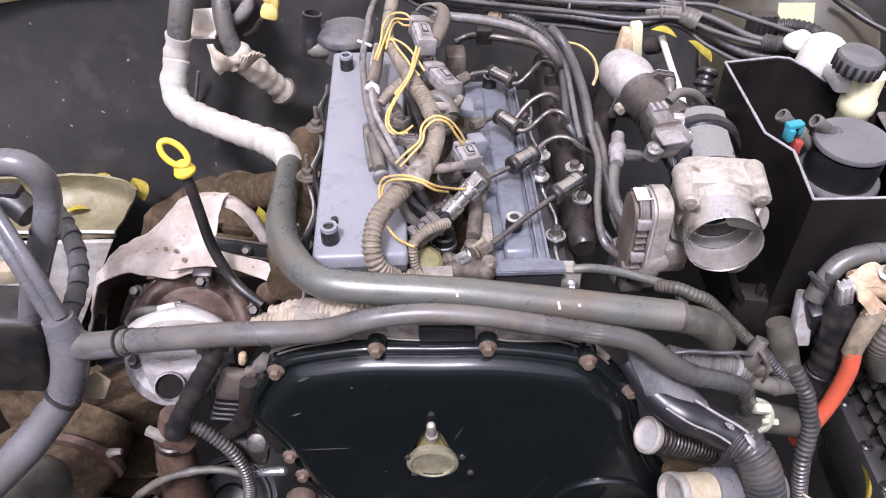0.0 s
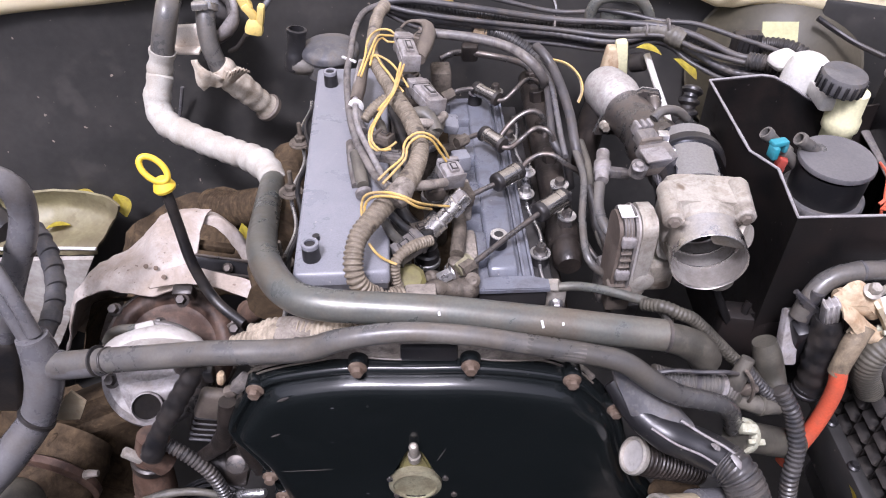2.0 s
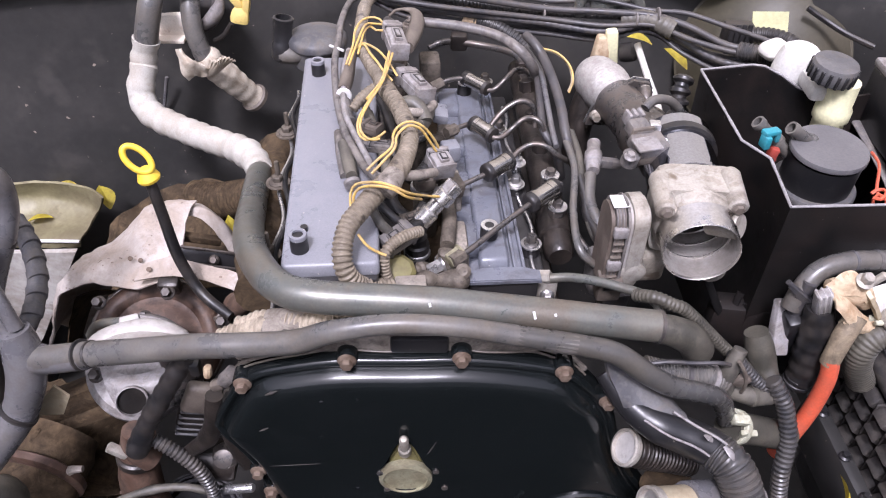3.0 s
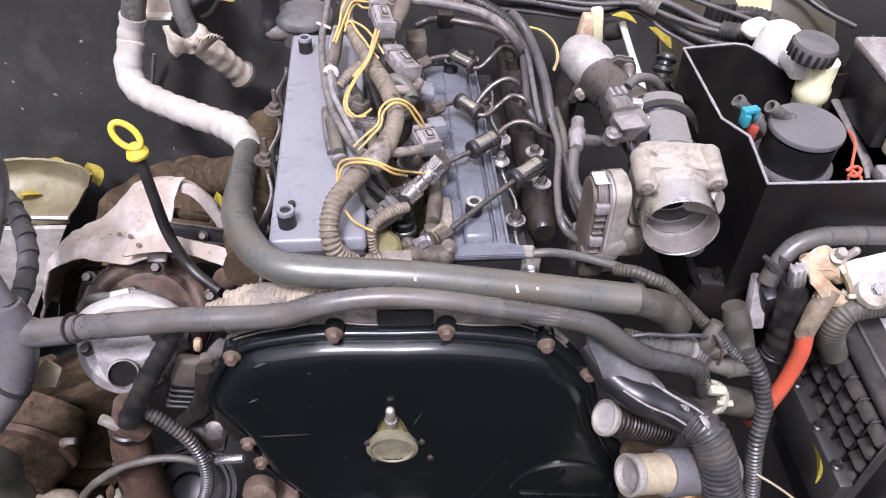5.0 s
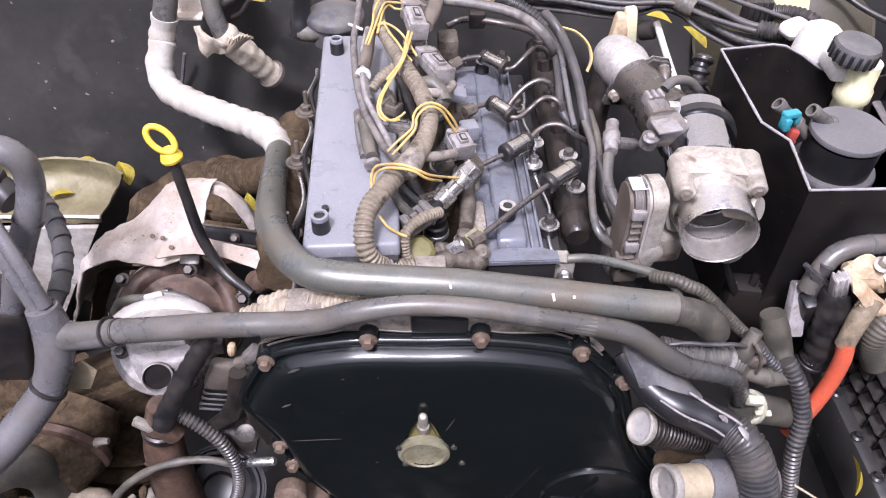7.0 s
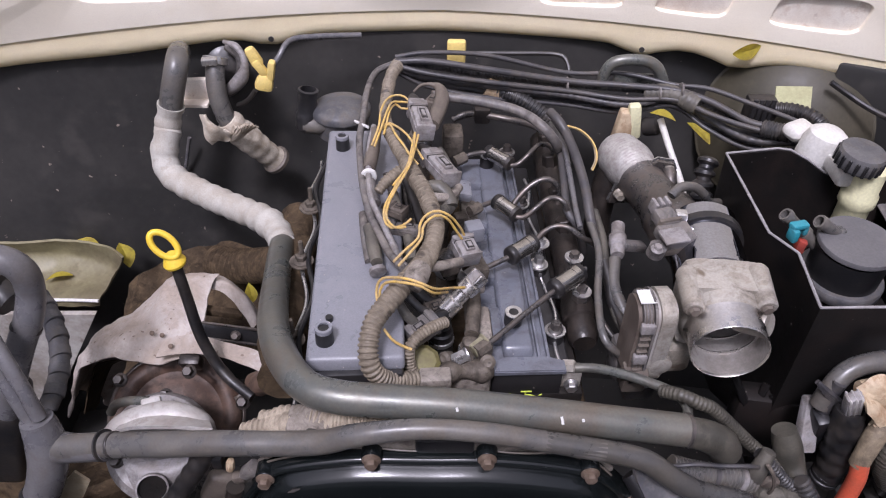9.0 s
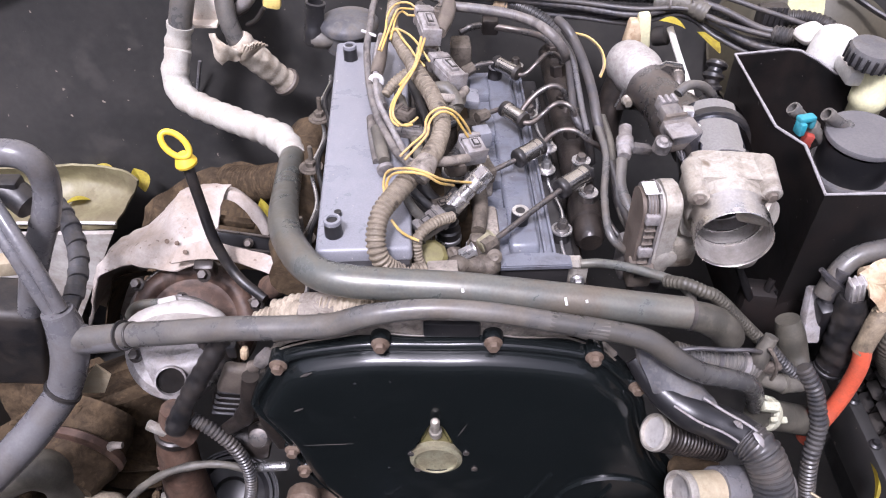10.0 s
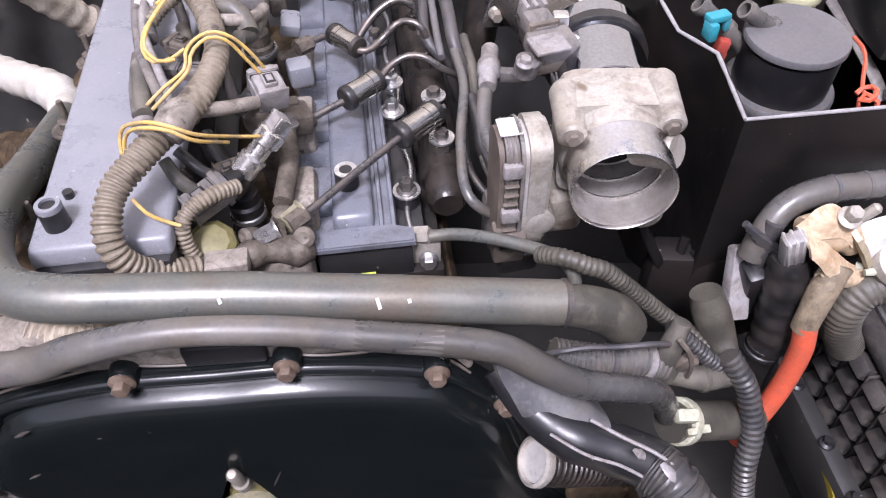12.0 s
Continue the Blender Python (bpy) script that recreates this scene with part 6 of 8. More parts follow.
part("clamp_tail", block((0.007, 0.005, 0.030), Matrix.Translation((0.303, 0.420, 0.884)) @ pose(0, 0, 0, 20, -12, 0), 0.0015), CRUST, lower)
part("clamp_ear", block((0.014, 0.006, 0.004), Matrix.Translation((0.312, 0.424, 0.882)) @ pose(0, 0, 0, 20, 0, 0), 0.001), CRUST, lower)
ribbed = thing("ribbed_hose", (0.246, 0.455, 0.934), "short ribbed hose with two metal clamps", "hose")
part("hose_body", sweep([(0.209, 0.458, 0.938), (0.231, 0.456, 0.932), (0.251, 0.456, 0.929), (0.271, 0.456, 0.925), (0.288, 0.456, 0.919)], 0.0112, 18, rib=(0.0036, 0.0009)), RUBBER, ribbed)
for p, q, m in (((0.247, 0.456, 0.929), (0.252, 0.456, 0.928), CABLE), ((0.272, 0.456, 0.925), (0.277, 0.456, 0.923), SENSOR)):
    part("clamp", lathe([(0.0118, 0), (0.0128, 0.0008), (0.0128, 0.004), (0.0118, 0.0048)], along(p, q), 24), m, ribbed)
part("cable", sweep([(0.200, 0.450, 0.950), (0.212, 0.447, 0.957), (0.226, 0.447, 0.959), (0.248, 0.447, 0.957), (0.271, 0.447, 0.957), (0.284, 0.452, 0.948)], 0.0021, 8), CABLE, ribbed)
cluster = thing("taped_connector_cluster", (0.307, 0.460, 0.911), "cluster of dusty taped connectors and cables", "connector")
part("upright", sweep([(0.294, 0.462, 0.958), (0.289, 0.457, 0.942), (0.288, 0.456, 0.922), (0.291, 0.457, 0.906)], [0.0065, 0.0085, 0.0095, 0.0085], 14, wobble=0.25), TAPE, cluster)
boot = part("boot", sweep([(0.289, 0.457, 0.908), (0.305, 0.456, 0.901), (0.322, 0.456, 0.895), (0.340, 0.460, 0.890)], [0.0080, 0.0082, 0.0090, 0.0085], 16, wobble=0.08), TAPE, cluster)
part("boot_ring", lathe([(0.0090, 0), (0.0102, 0.001), (0.0102, 0.004), (0.0090, 0.005)], along((0.318, 0.456, 0.896), (0.326, 0.457, 0.894)), 18), OLIVE_RUBBER, boot)
part("small_loom", sweep([(0.294, 0.474, 0.938), (0.310, 0.468, 0.922), (0.326, 0.464, 0.906), (0.338, 0.462, 0.896)], 0.0058, 12, rib=(0.004, 0.0012)), LOOM_DARK, cluster)
part("torn_clip", block((0.012, 0.008, 0.016), Matrix.Translation((0.299, 0.450, 0.928)) @ pose(0, 0, 0, 10, 30, 0), 0.003), CONN_BROWN, cluster)
part("bare_wire", sweep([(0.288, 0.448, 0.958), (0.297, 0.446, 0.944), (0.302, 0.446, 0.926), (0.304, 0.450, 0.910)], 0.0018, 6), CONN_BROWN, cluster)
hose("taped_loom", [(0.208, 0.520, 0.968), (0.222, 0.505, 0.980), (0.237, 0.500, 0.976), (0.249, 0.500, 0.970), (0.265, 0.500, 0.954), (0.283, 0.500, 0.934), (0.304, 0.497, 0.913), (0.322, 0.490, 0.901), (0.340, 0.480, 0.890)], 0.0062, OLIVE_RUBBER, "dusty corrugated cable loom behind the pipe", "cable loom", rib=(0.0042, 0.0007))
hose("rubber_riser", [(0.327, 0.502, 0.936), (0.333, 0.496, 0.920), (0.341, 0.489, 0.901), (0.346, 0.472, 0.890)], [0.0115, 0.0138, 0.0125, 0.0088], OLIVE_RUBBER, "dusty rubber riser into the thin loom", seg=18)
strut = thing("angled_bracket", (0.325, 0.560, 0.897), "black sheet metal bracket under the throttle", "bracket")
part("strut", sweep([(0.294, 0.575, 0.946), (0.312, 0.560, 0.910), (0.326, 0.558, 0.886)], 0.0024, 8, flat=1.8), TRAY, strut)
part("strut", sweep([(0.326, 0.558, 0.886), (0.331, 0.562, 0.905), (0.336, 0.568, 0.922)], 0.0022, 8, flat=1.8), TRAY, strut)
part("hook", sweep([(0.340, 0.560, 0.914), (0.345, 0.558, 0.905), (0.358, 0.558, 0.904), (0.367, 0.558, 0.903), (0.366, 0.558, 0.886)], 0.0018, 8), TRAY, strut)

pump = thing("water_pump_housing", (0.249, 0.380, 0.713), "grey-brown cast pump housing below the outlets", "pump")
part("housing", lathe([(0.020, 0.004), (0.030, 0.0), (0.040, 0.002), (0.043, 0.006), (0.042, 0.014), (0.036, 0.018), (0.036, 0.05), (0.044, 0.056), (0.044, 0.09)], along((0.222, 0.365, 0.684), (0.287, 0.450, 0.567)), 34), CONN_BROWN, pump)
for p in ((0.241, 0.372, 0.759), (0.192, 0.365, 0.754), (0.274, 0.385, 0.716)):
    part("housing_bolt", hexa(0.0062, 0.005, Matrix.Translation(p) @ pose(0, 0, 0, 50, 0, 0), flange=0.009), STEEL_DARK, pump)
part("housing_rib", sweep([(0.200, 0.375, 0.747), (0.234, 0.385, 0.750), (0.270, 0.390, 0.725)], 0.006, 10, wobble=0.2), ALU, pump)
part("neck", sweep([(0.253, 0.430, 0.789), (0.263, 0.420, 0.761), (0.266, 0.410, 0.706)], [0.026, 0.028, 0.03], 18), DIRT, pump)
filt = thing("oil_filler", (0.298, 0.390, 0.744), "grey round filler with an orange plug", "filler cap")
part("filler_body", lathe([(0.028, -0.05), (0.030, 0.0), (0.033, 0.002), (0.033, 0.006), (0.028, 0.004), (0, 0.003)], Matrix.Translation((0.294, 0.390, 0.746)) @ pose(0, 0, 0, 12, 0, 0), 34), RUBBER, filt)
part("filler_rim", lathe([(0.032, 0.005), (0.0345, 0.006), (0.0345, 0.009), (0.032, 0.010)], Matrix.Translation((0.294, 0.390, 0.746)) @ pose(0, 0, 0, 12, 0, 0), 34), RUBBER, filt)
part("orange_plug", lathe([(0.012, 0), (0.014, 0.004), (0.014, 0.022), (0.010, 0.026)], along((0.286, 0.380, 0.787), (0.290, 0.355, 0.810)), 20), ORANGE, filt, "orange-tan plastic plug")

# ---- wiring over the engine ----
main = thing("engine_wiring_loom", (-0.025, 0.637, 1.030), "dusty corrugated wiring loom over the valve cover", "cable loom")
part("loom_front", sweep([(-0.022, 0.522, 0.978), (-0.039, 0.511, 0.988), (-0.052, 0.503, 1.002), (-0.061, 0.503, 1.018), (-0.063, 0.514, 1.032), (-0.059, 0.533, 1.042), (-0.046, 0.553, 1.048), (-0.033, 0.573, 1.052), (-0.019, 0.592, 1.055), (-0.009, 0.619, 1.058), (-0.006, 0.649, 1.060), (-0.011, 0.673, 1.062)],
                         [0.0075, 0.0078, 0.0080, 0.0085, 0.0086, 0.0088, 0.0092, 0.0096, 0.0096, 0.0088, 0.0080, 0.0076], 18, rib=(0.0046, 0.0015), wobble=0.06), LOOM, main)
part("loom_rear", sweep([(-0.010, 0.668, 1.062), (-0.019, 0.698, 1.063), (-0.032, 0.727, 1.065), (-0.042, 0.756, 1.066), (-0.053, 0.783, 1.067), (-0.062, 0.809, 1.068), (-0.068, 0.851, 1.066), (-0.067, 0.939, 1.060), (-0.060, 1.000, 1.048)], [0.0080, 0.0082, 0.0082, 0.0078, 0.0068, 0.0062, 0.0062, 0.007, 0.008], 18, rib=(0.0062, 0.0021), wobble=0.10), LOOM, main)
part("branch", sweep([(-0.017, 0.597, 1.050), (-0.001, 0.604, 1.045), (0.019, 0.622, 1.035)], [0.0055, 0.0050, 0.0048], 12), PALE_TAPE, main)
part("branch", sweep([(-0.014, 0.700, 1.055), (-0.002, 0.698, 1.055), (0.010, 0.708, 1.050), (0.018, 0.730, 1.045)], 0.0050, 12), PALE_TAPE, main)
part("branch", sweep([(-0.068, 0.719, 1.045), (-0.059, 0.730, 1.052), (-0.045, 0.741, 1.058), (-0.035, 0.747, 1.060)], [0.005, 0.006, 0.006, 0.005], 12, rib=(0.004, 0.001)), LOOM, main)
part("branch", sweep([(-0.041, 0.578, 1.025), (-0.033, 0.569, 1.015), (-0.024, 0.567, 1.005), (-0.016, 0.565, 1.000)], 0.0048, 12, wobble=0.15), TAPE, main)
part("branch", sweep([(-0.036, 0.593, 1.020), (-0.022, 0.584, 1.010), (-0.011, 0.585, 1.000), (-0.000, 0.589, 0.995)], 0.0042, 12), LOOM_DARK, main)
part("tape_end", sweep([(-0.016, 0.526, 0.972), (-0.032, 0.520, 0.975), (-0.044, 0.513, 0.985)], [0.008, 0.0105, 0.0095], 14, wobble=0.3), TAPE, main)
part("tape_knot", sweep([(-0.028, 0.561, 1.058), (-0.023, 0.569, 1.062), (-0.019, 0.581, 1.062)], [0.0100, 0.0108, 0.0102], 16, wobble=0.2), PALE_TAPE, main, "dust-pale tape knot")
side = thing("side_cable", (-0.087, 0.767, 1.040), "grey rubber cable with plugs along the valve cover", "cable")
part("cable", sweep([(-0.064, 1.000, 1.050), (-0.089, 0.980, 1.046), (-0.096, 0.913, 1.050), (-0.096, 0.870, 1.045), (-0.097, 0.827, 1.042), (-0.091, 0.771, 1.038), (-0.084, 0.730, 1.035), (-0.073, 0.689, 1.033), (-0.061, 0.661, 1.030), (-0.052, 0.639, 1.030), (-0.042, 0.613, 1.040), (-0.033, 0.590, 1.050)], 0.0042, 12), CONN, side)
part("cable", sweep([(-0.082, 0.849, 1.045), (-0.084, 0.806, 1.043), (-0.080, 0.744, 1.040), (-0.073, 0.709, 1.038), (-0.058, 0.671, 1.035), (-0.047, 0.644, 1.032), (-0.041, 0.621, 1.036), (-0.032, 0.600, 1.046)], 0.0034, 10), SENSOR, side)
part("plug_sleeve", sweep([(-0.079, 0.842, 1.043), (-0.080, 0.805, 1.040), (-0.082, 0.769, 1.038)], [0.0072, 0.0078, 0.0072], 14, wobble=0.12), CONN_BROWN, side)
part("tie", lathe([(0.0078, 0), (0.0090, 0.001), (0.0090, 0.004), (0.0078, 0.005)], along((-0.081, 0.761, 1.038), (-0.081, 0.748, 1.038)), 16), PAPER, side, "white cable tie")
part("plug_sleeve", sweep([(-0.080, 0.749, 1.036), (-0.076, 0.729, 1.034), (-0.071, 0.715, 1.032)], [0.0068, 0.0072, 0.006], 14, wobble=0.2), CONN, side)
part("plug_sleeve", sweep([(-0.076, 0.681, 1.028), (-0.070, 0.657, 1.026), (-0.064, 0.631, 1.024)], [0.0062, 0.0074, 0.0066], 14, wobble=0.12), TAPE, side)
part("plug_ring", lathe([(0.0066, 0), (0.0088, 0.001), (0.0088, 0.005), (0.0062, 0.006)], along((-0.063, 0.622, 1.024), (-0.061, 0.615, 1.022)), 16), SENSOR, side)
part("tie_tail", sweep([(-0.106, 0.865, 1.042), (-0.096, 0.851, 1.046), (-0.088, 0.842, 1.048)], 0.0018, 6), PAPER, side)


def plug(p, size, turn, material=CONN, label="dusty grey electric connector with a locking tab"):
    m = Matrix.Translation(V(p)) @ pose(0, 0, 0, *turn)
    ob = thing("wiring_plug", p, label, "connector", "wiring plugs")
    x, y, z = size
    shell = part("plug_body", block(size, m, min(size) * 0.14), material, ob)
    part("locking_tab", block((x * 0.45, y * 0.42, z * 0.3), m @ pose(0, -y * 0.12, z * 0.55), min(size) * 0.06), material, shell)
    part("slot", block((x * 0.34, y * 0.30, z * 0.06), m @ pose(0, -y * 0.14, z * 0.71), 0.0), BLACK, shell)
    part("tab_tongue", block((x * 0.20, y * 0.20, z * 0.06), m @ pose(0, -y * 0.15, z * 0.74), 0.0), material, shell)
    part("seam", block((x * 1.03, y * 0.025, z * 1.03), m @ pose(0, y * 0.20, 0), 0.0), BLACK, shell)
    part("mouth_rim", block((x * 1.08, y * 0.07, z * 1.08), m @ pose(0, -y * 0.46, 0), min(size) * 0.05), material, shell)
    part("side_rib", block((x * 0.08, y * 0.7, z * 0.5), m @ pose(-x * 0.52, -y * 0.08, 0), 0.0), material, shell)
    part("side_rib", block((x * 0.08, y * 0.7, z * 0.5), m @ pose(x * 0.52, -y * 0.08, 0), 0.0), material, shell)
    part("plug_collar", block((x * 1.12, y * 0.14, z * 1.12), m @ pose(0, y * 0.32, 0), min(size) * 0.06), material, shell)
    part("plug_boot", sweep([m @ V(0, y * 0.5, 0), m @ V(0, y * 0.62, 0), m @ V(0, y * 0.8, -z * 0.1)], [x * 0.36, x * 0.36, x * 0.24], 12), BLACK, ob)
    return ob


plug((-0.026, 0.828, 1.070), (0.020, 0.066, 0.018), (0, 8, 12), SENSOR)
plug((-0.003, 0.752, 1.056), (0.0205, 0.058, 0.017), (0, 10, 28), SENSOR)
plug((-0.010, 0.907, 1.045), (0.018, 0.034, 0.016), (0, 0, -25), CONN_BROWN)
plug((0.024, 0.646, 1.030), (0.021, 0.030, 0.018), (10, 6, 24), SENSOR)
plug((-0.016, 0.565, 1.000), (0.020, 0.034, 0.016), (10, 10, -50), CONN)
plug((-0.002, 0.594, 0.995), (0.018, 0.026, 0.016), (0, 10, -65), CONN_BROWN)
plug((-0.041, 0.693, 1.015), (0.012, 0.040, 0.012), (0, 0, 80))
plug((-0.048, 0.707, 1.030), (0.014, 0.022, 0.012), (0, 0, 60), CONN_BROWN)
plug((-0.042, 0.587, 1.000), (0.016, 0.030, 0.014), (0, 0, 35), BLACK, "black electric connector beside an injector")
for a, b in (((0.001, 0.588, 0.995), (0.026, 0.600, 1.020)),):
    sen = thing("pressure_sensor", a, "bright metal sensor with a dusty plug", "sensor")
    part("sensor_body", lathe([(0.006, 0), (0.0098, 0.004), (0.0098, 0.020), (0.0078, 0.022), (0.0078, 0.032), (0.0104, 0.034), (0.0104, 0.044), (0.0075, 0.046)], along(a, b), 22), ALU_BRIGHT, sen)
    part("sensor_plug", block((0.013, 0.013, 0.014), along(a, b) @ pose(0, 0, 0.050), 0.003), SENSOR, sen)
    for dx in (-0.006, 0.006):
        part("sensor_prong", block((0.0035, 0.012, 0.018), along(a, b) @ pose(dx, 0, 0.048), 0.001), ALU_BRIGHT, sen)
    part("sensor_clip", block((0.008, 0.006, 0.026), along(a, b) @ pose(0.006, -0.006, 0.034), 0.0015), SENSOR, sen)
    part("dark_plug", lathe([(0.010, -0.012), (0.0108, 0.0), (0.010, 0.006)], along(a, b), 18), BLACK, sen)
hose("sensor_loom", [(0.005, 0.569, 1.005), (-0.008, 0.555, 1.012), (-0.021, 0.543, 1.012), (-0.028, 0.535, 1.005), (-0.028, 0.531, 0.990), (-0.024, 0.528, 0.978)], 0.0052, LOOM, "small corrugated sensor loom", "cable loom", rib=(0.0036, 0.0010))
rings = thing("injector_socket", (0.001, 0.590, 0.950), "black round injector socket with a bright ring", "injector")
part("socket", lathe([(0.0125, -0.060), (0.0125, 0.030), (0.0105, 0.032), (0.0105, 0.040), (0.006, 0.041)], Matrix.Translation((0.001, 0.590, 0.940)), 24), BLACK, rings)
part("socket_ring", lathe([(0.0128, 0.016), (0.0136, 0.017), (0.0136, 0.021), (0.0128, 0.022)], Matrix.Translation((0.001, 0.590, 0.940)), 24), STEEL, rings, "bright ring")
for p, r, h in (((0.009, 0.689, 0.955), 0.014, 0.03), ((0.030, 0.573, 0.955), 0.010, 0.02), ((-0.004, 0.787, 0.960), 0.014, 0.03), ((-0.029, 0.925, 0.970), 0.014, 0.03)):
    ij = thing("fuel_injector", p, "dusty injector body set in the cylinder head", "injector", "injectors")
    core = part("injector_body", lathe([(r * 0.9, -0.080), (r, 0), (r, h * 0.6), (r * 0.8, h * 0.65), (r * 0.8, h), (r * 0.5, h * 1.1)], Matrix.Translation(p), 20), HEAD, ij)
    part("injector_ring", lathe([(r * 1.15, h * 0.2), (r * 1.2, h * 0.25), (r * 1.2, h * 0.4), (r * 1.15, h * 0.45)], Matrix.Translation(p), 20), STEEL, core)
for k, (p, s) in enumerate((((-0.058, 0.775, 0.985), (0.008, 0.16, 0.012)), ((-0.050, 0.775, 0.985), (0.005, 0.16, 0.012)), ((-0.065, 0.775, 0.985), (0.006, 0.16, 0.010)))):
    solo("plug_wire_rail", block(s, Matrix.Translation(p) @ pose(0, 0, 0, 0, 0, 3), 0.002), (BLACK, PLASTIC, RUBBER_CLEAN)[k], "dark wire rail between the cam covers", "wire rail")

for pts, r, m, rb in (
    ([(-0.055, 0.751, 1.020), (-0.046, 0.719, 1.015), (-0.035, 0.687, 1.010), (-0.030, 0.655, 1.005)], 0.006, TAPE, None),
    ([(-0.043, 0.781, 1.020), (-0.031, 0.749, 1.010), (-0.021, 0.713, 1.000), (-0.009, 0.675, 0.990)], 0.005, BLACK, None),
    ([(-0.064, 0.787, 1.020), (-0.056, 0.761, 1.010), (-0.047, 0.724, 1.000), (-0.039, 0.688, 0.995)], 0.0045, BLACK, None),
    ([(-0.030, 0.645, 0.990), (-0.019, 0.623, 0.985), (-0.004, 0.618, 0.980), (0.009, 0.632, 0.985)], 0.007, BLACK, None),
    ([(-0.004, 0.821, 1.030), (0.004, 0.796, 1.030), (0.013, 0.742, 1.035), (0.009, 0.704, 1.040), (0.002, 0.689, 1.045)], 0.0065, TAPE, None),
    ([(-0.015, 0.714, 1.055), (-0.003, 0.712, 1.058), (0.006, 0.705, 1.050), (0.009, 0.696, 1.045)], 0.008, TAPE, None),
    ([(0.017, 0.673, 1.020), (0.009, 0.650, 1.020), (0.001, 0.635, 1.020)], 0.006, LOOM_DARK, (0.005, 0.001)),
    ([(0.031, 0.645, 0.990), (0.034, 0.614, 0.985), (0.031, 0.576, 0.980)], 0.0075, HEAD, None),
    ([(-0.084, 0.712, 1.020), (-0.078, 0.670, 1.020), (-0.072, 0.642, 1.015)], 0.0055, CONN, None),
    ([(-0.037, 0.549, 0.990), (-0.038, 0.534, 0.985), (-0.044, 0.523, 0.985)], 0.007, CONN_BROWN, None),
):
    hose("branch_cable", pts, r, m, "short dusty branch cable between the covers", "cable", rib=rb, seg=10)
for p, sz, tr, m in (((0.037, 0.666, 0.985), (0.022, 0.026, 0.018), (0, 10, 20), HEAD),                      ((0.009, 0.652, 1.000), (0.020, 0.014, 0.016), (10, 0, 20), CONN_BROWN),
                     ((0.025, 0.675, 0.990), (0.030, 0.012, 0.012), (0, 0, 10), CONN_BROWN), ((0.037, 0.729, 0.985), (0.020, 0.020, 0.020), (0, 0, 15), GREY),
                     ((0.026, 0.798, 0.990), (0.018, 0.030, 0.012), (0, 12, 3), GREY), ((-0.059, 0.692, 1.000), (0.05, 0.010, 0.012), (0, 0, 8), CONN),
                     ((-0.042, 0.727, 0.990), (0.03, 0.016, 0.014), (0, 0, 10), CONN_BROWN),
                     ((-0.004, 0.525, 0.975), (0.03, 0.018, 0.014), (0, 0, 4), PALE_TAPE)):
    solo("small_bracket", block(sz, Matrix.Translation(p) @ pose(0, 0, 0, *tr), 0.003), m, "small dusty bracket between the two covers", "bracket", "small brackets")

for pts, r, m in (
    ([(0.169, 0.743, 0.990), (0.173, 0.696, 0.985), (0.165, 0.639, 0.975), (0.165, 0.590, 0.965), (0.184, 0.584, 0.945), (0.210, 0.618, 0.900)], 0.0042, RUBBER),
    ([(0.180, 0.775, 0.980), (0.184, 0.725, 0.975), (0.182, 0.666, 0.965), (0.186, 0.630, 0.955), (0.197, 0.622, 0.940), (0.222, 0.666, 0.890)], 0.0050, TAPE),
    ([(0.136, 0.904, 1.020), (0.151, 0.866, 1.010), (0.154, 0.816, 1.000), (0.156, 0.771, 0.990), (0.158, 0.738, 0.985)], 0.0034, RUBBER_CLEAN),
    ([(-0.054, 0.814, 0.990), (-0.049, 0.773, 0.985), (-0.045, 0.729, 0.980)], 0.0032, RUBBER_CLEAN),
    ([(-0.045, 0.802, 0.990), (-0.041, 0.762, 0.985), (-0.037, 0.722, 0.980)], 0.0030, BLACK),
):
    hose("fuel_hose", pts, r, m, "thin dusty rubber hose between engine covers", "hose", seg=10)
for p, q, r, m in (((0.045, 0.572, 0.975), (0.034, 0.563, 0.972), 0.0085, OLIVE), ((0.027, 0.558, 0.972), (0.018, 0.554, 0.970), 0.0068, STEEL), ((0.024, 0.645, 0.990), (0.038, 0.659, 0.990), 0.0075, CONN)):
    solo("union_fitting", hexa(r, 0.014, along(p, q), flange=r * 1.15), m, "dusty hexagon union fitting on an injector", "fitting", "union fittings")
ragged = thing("dust_coated_casting", (0.02, 0.545, 0.95), "ragged dust-coated casting edge before the injectors", "casting")
part("edge", sweep([(-0.014, 0.530, 0.966), (0.006, 0.536, 0.970), (0.022, 0.541, 0.966), (0.036, 0.546, 0.962), (0.050, 0.549, 0.956)], [0.006, 0.009, 0.007, 0.010, 0.006], 14, step=0.003, wobble=0.9), HEAD, ragged)
part("foot", block((0.060, 0.024, 0.070), pose(0.020, 0.548, 0.925, 0, 0, YAW), 0.006), PALE_TAPE, ragged)
for p, q, r in (((0.010, 0.560, 0.965), (0.004, 0.552, 0.972), 0.006), ((0.046, 0.556, 0.965), (0.046, 0.548, 0.972), 0.007)):
    part("lug", lathe([(r, 0), (r * 1.1, 0.003), (r * 1.1, 0.012), (r * 0.6, 0.014), (0, 0.013)], along(p, q), 16), HEAD, ragged)
